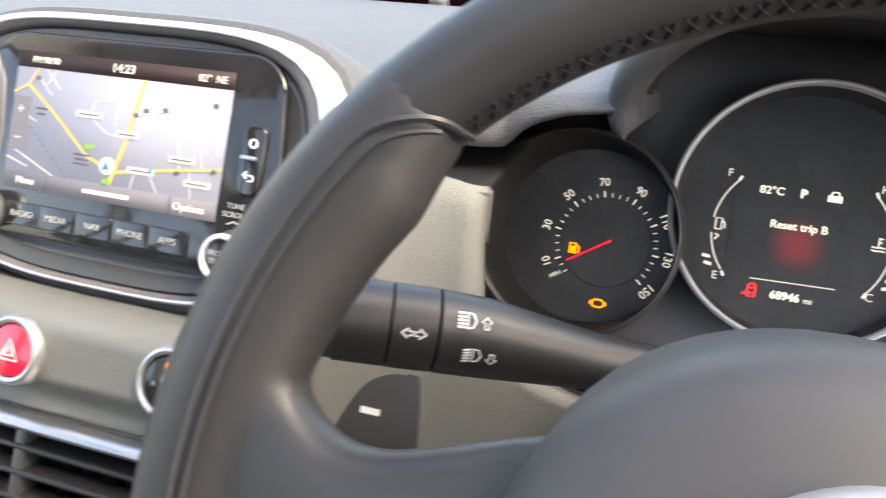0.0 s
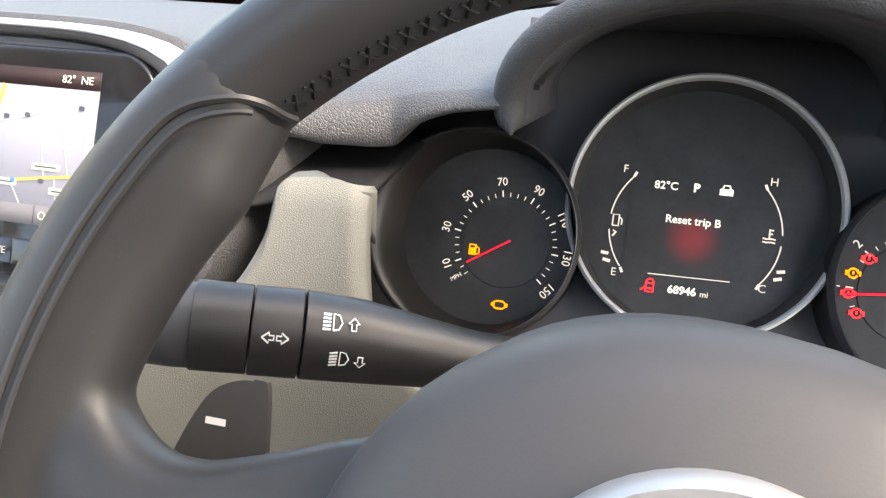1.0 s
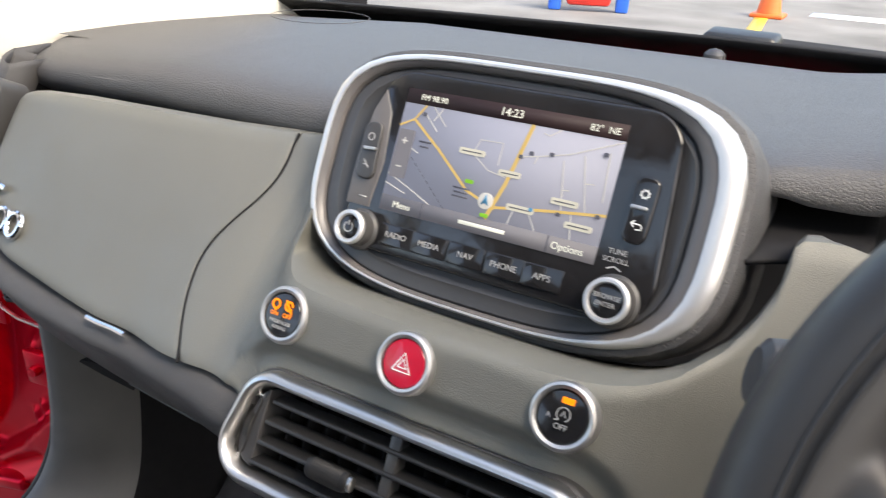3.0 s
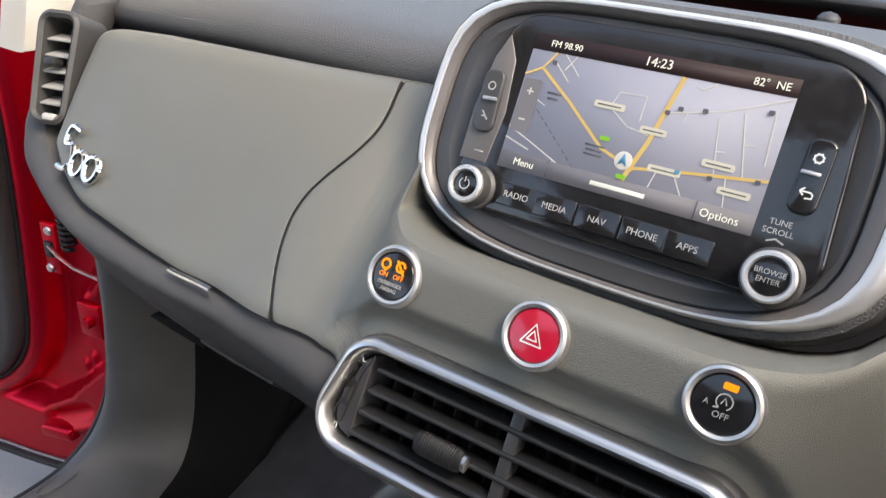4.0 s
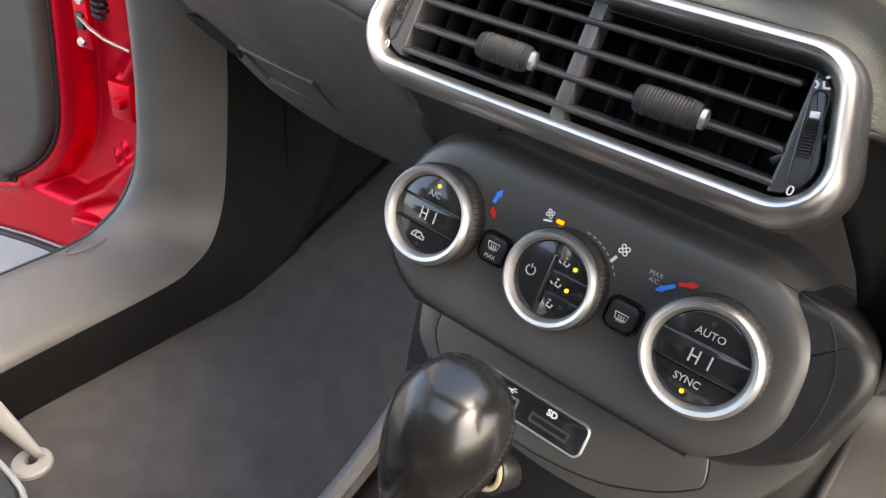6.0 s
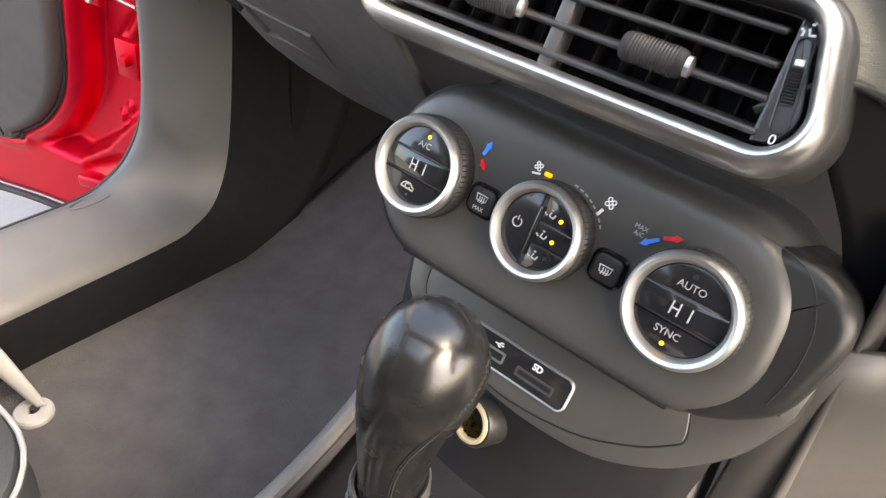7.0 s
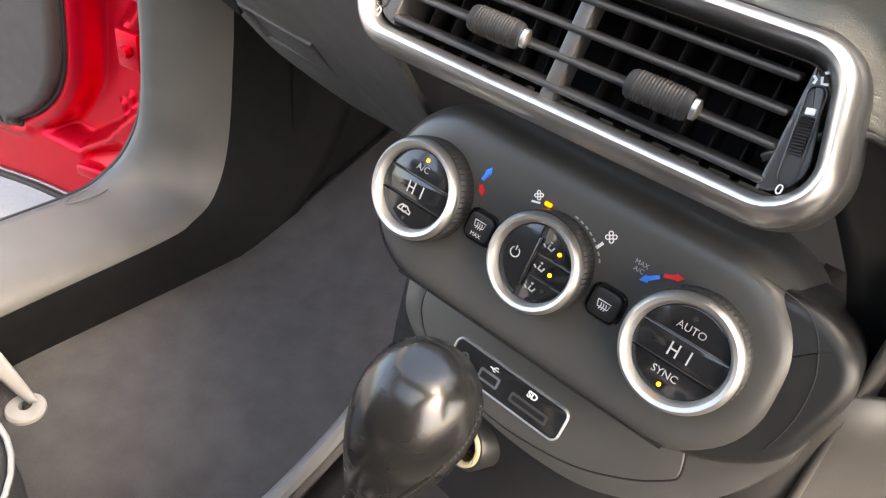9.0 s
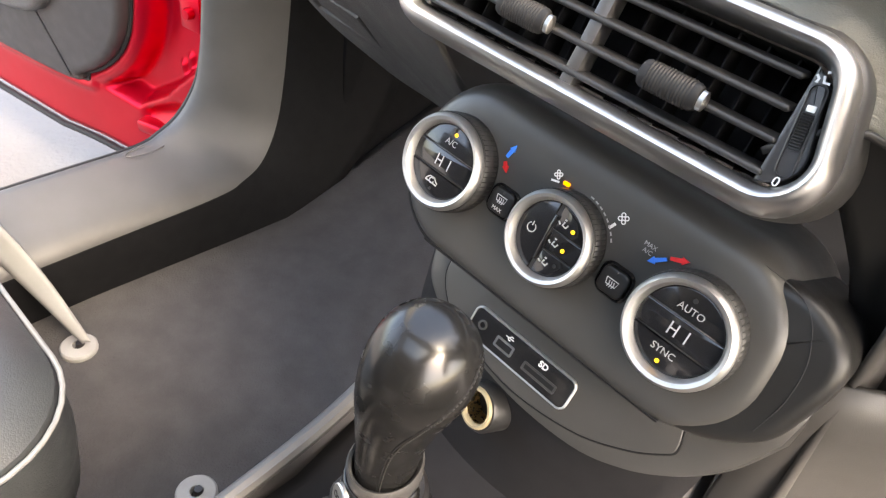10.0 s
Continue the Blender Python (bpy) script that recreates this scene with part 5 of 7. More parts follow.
def build_console():
    co = thing("centre_console", Matrix(), "black plastic centre console with raised side rails", "centre console")
    # wall below the shelf, falling to the tunnel
    prof = [(0.345, 0.725), (0.318, 0.700), (0.306, 0.665), (0.302, 0.630), (0.290, 0.600), (0.262, 0.582), (0.20, 0.574), (0.05, 0.570), (-0.35, 0.570)]
    def tun(u, v):
        i = int(v)
        y, z = prof[i]
        w = interp(y, [(-0.35, 0.090), (0.20, 0.092), (0.30, 0.115), (0.34, 0.13)])
        return Vector((-0.205 + u * w, y + 0.03 * u * u * (1 if y > 0.25 else 0), z))
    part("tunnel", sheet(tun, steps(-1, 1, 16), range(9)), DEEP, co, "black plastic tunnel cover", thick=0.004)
    for side, x0, x1 in ((-1, -0.292, -0.312), (1, -0.112, -0.098)):
        rail = spline([(x0 + (x1 - x0) * t, y, z) for t, y, z in ((1.4, 0.385, 0.690), (1.0, 0.325, 0.640), (0.6, 0.25, 0.612), (0.3, 0.15, 0.600), (0.1, 0.0, 0.592), (0, -0.35, 0.588))], 40)
        part("side_rail", tube(rail, 0.0085, 10, squash=0.8), TRIM, co, "grey side rail")
        bm = loft([[p + Vector((side * 0.004, 0, 0)) for p in rail], [Vector((p.x + side * 0.012, p.y, 0.50)) for p in rail], [Vector((p.x + side * 0.016, p.y, FLOOR_Z)) for p in rail]], closed=False)
        part("side_wall", bm, PAD_FINE, co, thick=0.004)
    # lower driver's panel beside the stack
    def low(u, v):
        x = -0.075 + 0.50 * u
        y = 0.335 + 0.10 * math.sin(min(1, u * 1.6) * math.pi / 2) + 0.05 * v + 0.06 * u
        return Vector((x - 0.01 * v, y, 0.80 - 0.35 * v + 0.06 * u))
    part("knee_panel", sheet(low, steps(0, 1, 14), steps(0, 1, 8)), KNEE, co, "grey knee panel", thick=0.004)
    part("flank_panel", sheet(lambda u, v: Vector((-0.055 + 0.02 * u + 0.01 * v, 0.345 + 0.10 * u + 0.02 * v, 0.87 - 0.33 * v)), steps(0, 1, 6), steps(0, 1, 8)), KNEE, co, thick=0.004)
    part("flank_panel", sheet(lambda u, v: Vector((-0.300 - 0.015 * u - 0.008 * v, 0.350 + 0.16 * u + 0.0 * v, 0.84 - 0.28 * v)), steps(0, 1, 6), steps(0, 1, 8)), PAD_FINE, co, thick=0.004)
    return co


def build_gear():
    g = thing("gear_lever", Matrix(), "gear lever with polished black leather knob and wrinkled gaiter", "gear lever")
    # spine of the knob: x, y, z, half-width across, half-depth along
    spine = [(-0.1945, 0.1780, 0.722, 0.0156, 0.0165), (-0.1940, 0.1780, 0.742, 0.0160, 0.0174), (-0.1925, 0.1780, 0.762, 0.0178, 0.0198), (-0.1895, 0.1785, 0.783, 0.0212, 0.0242),
             (-0.1862, 0.1790, 0.801, 0.0246, 0.0280), (-0.1842, 0.1790, 0.816, 0.0256, 0.0284), (-0.1840, 0.1790, 0.829, 0.0232, 0.0248),
             (-0.1845, 0.1790, 0.8385, 0.0180, 0.0182), (-0.1845, 0.1790, 0.8438, 0.0105, 0.0106), (-0.1845, 0.1790, 0.8452, 0.0010, 0.0010)]
    fine = spline([s[:3] for s in spine], 60)
    dims = spline([(s[3], s[4], 0) for s in spine], 60)
    loops = [[(p.x + max(1e-4, d.x) * math.cos(a), p.y + max(1e-4, d.y) * math.sin(a), p.z + 0.10 * max(1e-4, d.y) * math.sin(a)) for a in [2 * math.pi * k / 36 for k in range(36)]] for p, d in zip(fine, dims)]
    kn = part("knob", loft(loops), KNOB, g, "polished black leather knob")
    turn = [(0.722, -58), (0.775, -52), (0.797, -45), (0.810, -32), (0.819, -12), (0.825, 15), (0.829, 36)]
    def on_knob(i, lead, lift):
        p, d = fine[i], dims[i]
        a = radians(smooth_interp(p.z, turn, 0.004) + lead)
        return (p.x + (d.x + lift) * math.cos(a), p.y + (d.y + lift) * math.sin(a), p.z + 0.10 * d.y * math.sin(a))
    last = max(i for i, p in enumerate(fine[:50]) if p.z < 0.829)
    sm = part("seam", tube([on_knob(i, 0, -0.0001) for i in range(last)], 0.0005, 6), DEEP, kn, "stitched dark seam")
    bm = bmesh.new()
    for i in range(1, last - 1):
        a, b = Vector(on_knob(i, 5, 0.0001)), Vector(on_knob(i + 1, 5, 0.0001))
        for k in (0.1, 0.6):
            tube([a.lerp(b, k), a.lerp(b, k + 0.3)], 0.00035, 5, bm=bm)
    tagged(part("stitching", bm, BLACK, sm), kind="stuff")
    c = Vector((-0.1945, 0.1780, 0.7285))
    part("collar", lathe([(0.0175, -0.016), (0.0188, -0.004), (0.0190, 0.006), (0.0180, 0.0075), (0.0165, 0.0060), (0.0160, -0.010)], 36, caps=(False, False)), BLACK_SATIN, g, "black collar", at=Matrix.Translation(c) @ pose(0, 0, 0, 6, 0, 0) @ Matrix.Diagonal((1, 1.1, 1, 1)))
    st = part("strap", loft([[Vector((c.x + r * math.cos(a), c.y + 1.1 * r * math.sin(a), c.z - 0.014 + dz)) for a in [radians(-200 + 220 * k / 24) for k in range(25)]] for r, dz in ((0.0192, -0.010), (0.0206, -0.004), (0.0206, 0.004), (0.0196, 0.010))], closed=False), KNOB, g, "leather strap", thick=0.0012)
    bd = part("badge", lathe([(0.0082, 0.0), (0.0082, 0.0022), (0.0074, 0.0030), (0.0060, 0.0026), (0.0, 0.0026)], 30), ALU, st, "round metal badge", at=Matrix.Translation((c.x - 0.006, c.y - 0.0220, c.z - 0.014)) @ pose(0, 0, 0, 78, 0, -22))
    for k in (-1, 0, 1):
        mark([circle(0.0016, 12, k * 0.0034, 0)], 0.0007, 0, 0, 0.0030, BLACK, bd, "badge_shape")
    loops = []
    for k, (r, z) in enumerate(((0.0225, 0.712), (0.0270, 0.700), (0.0255, 0.690), (0.0330, 0.676), (0.0320, 0.664), (0.0420, 0.648), (0.0425, 0.632), (0.0560, 0.606), (0.0640, 0.590), (0.0700, 0.578))):
        loops.append([(c.x + r * (0.9 + 0.06 * math.sin(5 * a + k * 1.7)) * math.cos(a), c.y + r * (1.1 + 0.05 * math.sin(4 * a + k)) * math.sin(a) - 0.0005 * k, z) for a in [2 * math.pi * j / 40 for j in range(40)]])
    part("gaiter", loft(loops, caps=(True, False)), GAITER, g, "wrinkled leather gaiter", smooth=60)
    fr = rtrap(0.150, 0.150, 0.20, 0.045)
    part("gate_frame", frame_ring(fr, [(0, 0), (0, 0.004), (-0.004, 0.006), (-0.009, 0.004), (-0.010, 0.0)]), TRIM, g, "grey gaiter frame", at=Matrix.Translation((c.x - 0.002, c.y - 0.045, 0.5745)))


# ---- instrument cluster ----
def polar(cx, cy, r, a):
    return (cx + r * math.cos(radians(a)), cy + r * math.sin(radians(a)))


def small_dial(name, o, label, words, a0, da, cx, cy, mirror=1):
    d = thing(name, grid_frame(o, 28), label, "gauge", "dials in the binnacle")
    ey = 0.0205
    def shifted(rows):
        return loft([at_z(circle(r, 72, (-0.0145 + dx) * mirror, ey - 0.001), z) for r, z, dx in rows], caps=(False, False))
    part("bezel", shifted([(0.0655, -0.050, 0), (0.0655, 0.004, 0), (0.0648, 0.0075, 0), (0.0630, 0.0090, 0.0006), (0.0612, 0.0080, 0.0014), (0.0594, 0.004, 0.003), (0.0566, -0.004, 0.0065), (0.0545, -0.012, 0.009)]), CHEEK, d, "black flared bezel")
    part("bezel_edge", shifted([(0.0657, 0.0010, 0), (0.0661, 0.0050, 0), (0.0656, 0.0068, 0), (0.0636, 0.0094, 0.0002), (0.0626, 0.0096, 0.0006), (0.0622, 0.006, 0.0008)]), BEZEL, d, "satin rim edge")
    face = part("dial_face", lathe([(0.0560, -0.014), (0.0560, -0.011), (0.0, -0.011)], 60, -0.0055 * mirror, ey - 0.001), DIAL, d, "matt black dial face")
    part("inner_disc", lathe([(0.0275, -0.0115), (0.0272, -0.0100), (0.0, -0.0100)], 48, cx, cy), DIAL, face)
    zf = -0.0106
    bm = bmesh.new()
    n = (len(words) - 1) * 4
    for k in range(-2, n + 1):
        a = a0 + da * k / 4
        long = k % 4 == 0
        bar_line([polar(cx, cy, 0.0292, a), polar(cx, cy, 0.0292 + (0.0040 if long else 0.0026), a)], 0.0008 if long else 0.0005, zf, bm)
    part("dial_ticks", raise_flat(bm, 0.0002), LIT, face, smooth=0)
    for k, word in enumerate(words):
        a = a0 + da * k
        x, y = polar(cx, cy, 0.0385, a)
        turn = a - 90
        lettering(word, 0.0072, x, y, zf, LIT, face, turn=turn if abs(turn) < 95 else turn - 180 * (1 if turn > 0 else -1) * 0, squeeze=0.95)
    return d, face


def build_cluster():
    words = [str(k) for k in range(10, 151, 20)]
    d, face = small_dial("speedometer", (0.03, 0.5157, 0.9899), "round black speedometer with white figures and red needle at rest", words, 206, -35.3, 0.0050, 0.0160)
    x, y = 0.0050, 0.0160
    ang = 213
    bm = bar_line([polar(x, y, -0.004, ang), polar(x, y, 0.006, ang), polar(x, y, 0.0265, ang)], 0.0012, -0.0076)
    part("needle", raise_flat(bm, 0.0008), NEEDLE, face, "lit red needle", smooth=0)
    lettering("MPH", 0.0038, *polar(x, y, 0.0372, 221), -0.0106, LIT, face, turn=35)
    pump = [(-0.003, -0.0034), (0.0016, -0.0034), (0.0016, 0.0034), (-0.003, 0.0034)]
    ic = part("fuel_lamp", prism([(-0.0141 + px, 0.0100 + py) for px, py in pump], -0.0106, -0.0098), AMBER, face)
    mark([[(0.0016, 0.0022), (0.0034, 0.0010), (0.0034, -0.0022), (0.0020, -0.0026)]], 0.0008, -0.0141, 0.0100, -0.0098, AMBER, ic)
    part("pump_window", prism([(-0.0162, 0.0112), (-0.0134, 0.0112), (-0.0134, 0.0126), (-0.0162, 0.0126)], -0.0100, -0.0096), DIAL, ic)
    mark([[(-0.0034, -0.0016), (-0.0034, 0.0014), (-0.0016, 0.0022), (0.0018, 0.0022), (0.0036, 0.0010), (0.0036, -0.0012), (0.0018, -0.0024), (-0.0020, -0.0024), (-0.0034, -0.0016)], [(-0.0046, -0.0012), (-0.0046, 0.0010)], [(0.0046, 0.0012), (0.0046, -0.0012)]], 0.0011, 0.0063, -0.0218, -0.0104, AMBER, face, "engine_lamp")

    # large centre gauge with the trip display
    c = thing("centre_gauge", grid_frame((0.15, 0.5446, 1.0161), 28), "large round centre gauge with bright ring and lit trip display", "gauge", "dials in the binnacle")
    gx, gy = -0.0030, 0.0145
    part("bright_ring", lathe([(0.0790, -0.030), (0.0790, 0.006), (0.0784, 0.0100), (0.0770, 0.0112), (0.0757, 0.0098), (0.0751, 0.004)], 96, gx, gy, (False, False)), SILVER, c, "satin chrome ring")
    part("inner_bevel", lathe([(0.0752, 0.0050), (0.0742, 0.002), (0.0728, -0.004), (0.0718, -0.008)], 96, gx, gy, (False, False)), BLACK_SATIN, c)
    face = part("dial_face", lathe([(0.0725, -0.012), (0.0725, -0.007), (0.0, -0.007)], 72, gx, gy), DIAL, c)
    part("display", prism(rtrap(0.076, 0.076, 0.078, 0.004, -0.0055, 0.0, 3), -0.009, -0.0064), DIAL, face)
    z = -0.0060
    for w, x, y, s in (("F", -0.0485, 0.0345, 0.0068), ("E", -0.0482, -0.0290, 0.0068), ("H", 0.0370, 0.0352, 0.0068), ("C", 0.0372, -0.0280, 0.0068)):
        lettering(w, s, x, y, z, LIT, face)
    for sx, xx in ((-1, -0.0062), (1, -0.0030)):
        for a0, a1 in ((40, 6), (-6, -36)) if sx < 0 else ((-38, -4), (4, 40)):
            pts = [(xx + sx * 0.0480 * math.cos(radians(a0 + (a1 - a0) * k / 12)), 0.0015 + 0.0450 * math.sin(radians(a0 + (a1 - a0) * k / 12))) for k in range(13)]
            part("scale_arc", raise_flat(bar_line(pts, 0.0008, z), 0.0002), LIT, face, smooth=0)
        for a in (40, -37):
            p = (xx + sx * 0.0480 * math.cos(radians(a)), 0.0015 + 0.0450 * math.sin(radians(a)))
            part("scale_end", raise_flat(bar_line([p, (p[0] - sx * 0.0014, p[1] + (0.003 if a > 0 else -0.003))], 0.0016, z), 0.0002), LIT, face, smooth=0)
    mark([[(-0.0024, -0.0034), (-0.0024, 0.0034), (0.0012, 0.0034), (0.0012, -0.0034), (-0.0024, -0.0034)], [(0.0012, 0.0022), (0.0030, 0.0006), (0.0030, -0.0026)]], 0.0009, -0.0500, 0.0027, z, LIT, face, "pump_symbol")
    mark([[(-0.0008, -0.0028), (0.0012, 0.0), (-0.0008, 0.0006)]], 0.0012, -0.0508, -0.0044, z, LIT, face, "pump_arrow")
    mark([[(0.0, -0.0022), (0.0, 0.0040)], [(0.0, 0.0034), (0.0022, 0.0034)], [(0.0, 0.0012), (0.0018, 0.0012)], [(-0.0036, -0.0016), (-0.0012, -0.0020), (0.0012, -0.0016), (0.0036, -0.0020)], [(-0.0036, -0.0036), (-0.0012, -0.0040), (0.0012, -0.0036), (0.0036, -0.0040)]], 0.0009, 0.0378, 0.0036, z, LIT, face, "temperature_symbol")
    for x, y, tilt in ((-0.0548, -0.0179, -6), (-0.0532, -0.0223, -10), (0.0464, -0.0166, 10), (0.0451, -0.0211, 14)):
        part("level_bar", box(0.0046, 0.0019, 0.0004, (x, y, z), rot=pose(0, 0, 0, 0, 0, tilt)), LIT, face, smooth=0)
    z = -0.0058
    part("warning_glow", lathe([(0.0230, -0.00035), (0.0, -0.00030)], 32), RED_GLOW, face, "soft red glow", at=Matrix.Translation((-0.0050, -0.0035, -0.0060)))
    lettering("82°C", 0.0066, -0.0236, 0.0268, z, DISPLAY_TEXT, face, bold=0.0001)
    lettering("P", 0.0070, -0.0060, 0.0270, z, DISPLAY_TEXT, face, bold=0.0003)
    lettering("Reset trip B", 0.0066, -0.0058, 0.0070, z, DISPLAY_TEXT, face, bold=0.00012)
    lettering("68946", 0.0066, -0.0072, -0.0352, z, DISPLAY_TEXT, face, bold=0.0002)
    lettering("mi", 0.0050, 0.0056, -0.0358, z, DISPLAY_TEXT, face)
    part("rule", raise_flat(bar_line([(-0.0280, -0.0272), (0.0190, -0.0262)], 0.0006, z), 0.0002), LIT, face, smooth=0)
    car = prism([(0.0072, 0.0245), (0.0150, 0.0245), (0.0150, 0.0282), (0.0138, 0.0286), (0.0130, 0.0308), (0.0092, 0.0308), (0.0084, 0.0286), (0.0072, 0.0282)], -0.0062, z)
    ci = part("car_symbol", car, DISPLAY_TEXT, face)
    part("car_window", prism([(0.0094, 0.0284), (0.0128, 0.0284), (0.0123, 0.0300), (0.0099, 0.0300)], -0.0062, z + 0.0003), DIAL, ci)
    mark([[(-0.0014, -0.0036), (-0.0014, 0.0026), (0.0, 0.0042), (0.0020, 0.0042), (0.0030, 0.0026), (0.0030, -0.0036), (-0.0014, -0.0036)], [(-0.0014, -0.0008), (-0.0044, -0.0030)], [(-0.0010, 0.0016), (0.0026, 0.0016)], [(-0.0010, -0.0016), (0.0026, -0.0016)]], 0.0010, -0.0268, -0.0345, z, WARN_RED, face, "door_open_lamp")

    # rev counter, mostly behind the wheel
    d, face = small_dial("rev_counter", (0.2675, 0.5157, 0.9899), "round black rev counter with red and amber warning lamps lit", ["1", "2", "3", "4", "5", "6"], 180, -40, -0.0050, 0.0160, -1)
    for x, y, m, nm in ((-0.0282, 0.0331, WARN_RED, "handbrake_lamp"), (-0.0354, 0.0241, AMBER, "tyre_lamp"), (-0.0367, 0.0127, WARN_RED, "belt_lamp"), (-0.0313, 0.0020, WARN_RED, "airbag_lamp")):
        mark([circle(0.0026, 14), [(0, 0.0012), (0, -0.0008)], [(-0.0036, -0.0014), (-0.0036, 0.0014)], [(0.0036, -0.0014), (0.0036, 0.0014)]], 0.0011, x, y, -0.0098, m, face, nm)
    bm = bar_line([polar(-0.005, 0.016, 0.004, 187), polar(-0.005, 0.016, 0.034, 187)], 0.0014, -0.0076)
    part("needle", raise_flat(bm, 0.0008), NEEDLE, face, smooth=0)

    # binnacle hood over the gauges
    hood = thing("binnacle_hood", Matrix(), "black grained hood arched over the gauges", "instrument hood")
    def thick(t):
        e = min(1.0, max(0.0, min(t, 1 - t)) / 0.045)
        return 0.0085 * max(0.04, math.sqrt(1 - (1 - e) ** 2))

    def arch(t, v):
        a = radians(195 - 210 * t)
        k = 1.0 - 0.03 * v
        o = 0.55 * (0.017 - 2 * thick(t)) * (1 - v) * Vector((math.cos(a), 0, math.sin(a)))
        return o + Vector((0.148 + 0.099 * k * math.cos(a), 0.486 + 0.13 * v - 0.022 * max(0, math.sin(a)), 1.102 - 0.022 * v + 0.055 * k * math.sin(a)))
    part("hood_lining", sheet(arch, steps(0, 1, 48), steps(0, 1, 8)), GAUGE_WALL, hood, "smooth dark lining")
    def shell(t, v):
        a = radians(195 - 210 * t)
        s = v * math.pi
        base = arch(t, 0)
        out = Vector((math.cos(a), 0, math.sin(a)))
        return base + out * thick(t) * (1 - math.cos(s)) + Vector((0, -0.009 * math.sin(s), 0))
    part("hood_lip", sheet(shell, steps(0, 1, 48), steps(0, 1, 8)), HOOD, hood, "grained padded lip")
    def top(t, v):
        a = radians(195 - 210 * t)
        base = arch(t, 0) + Vector((math.cos(a), 0, math.sin(a))) * 2 * thick(t)
        return base + Vector((0.02 * v * math.cos(a), 0.30 * v, -0.10 * v * max(0, math.sin(a))))
    part("hood_top", sheet(top, steps(0, 1, 48), steps(0, 1, 8)), PAD, hood, "grained hood top", thick=0.003)
    bm = sheet(lambda u, v: Vector((0.148 + 0.34 * u, 0.625 - 0.115 * v, 1.12 - 0.22 * v)), steps(-0.35, 0.62, 14), steps(0, 1, 8))
    part("gauge_wall", bm, GAUGE_WALL, hood, "matt black wall between the gauges", thick=0.003)
    # near-black sheets fill the cove so that it reads as shade
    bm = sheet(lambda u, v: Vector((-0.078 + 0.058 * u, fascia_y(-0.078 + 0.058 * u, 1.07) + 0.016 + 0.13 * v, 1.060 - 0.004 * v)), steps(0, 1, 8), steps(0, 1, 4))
    part("cove_floor_shade", bm, DEEP, hood, thick=0.003)
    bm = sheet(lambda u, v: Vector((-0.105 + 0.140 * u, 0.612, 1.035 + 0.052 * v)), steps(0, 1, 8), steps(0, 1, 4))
    part("cove_back_shade", bm, DEEP, hood, thick=0.003)


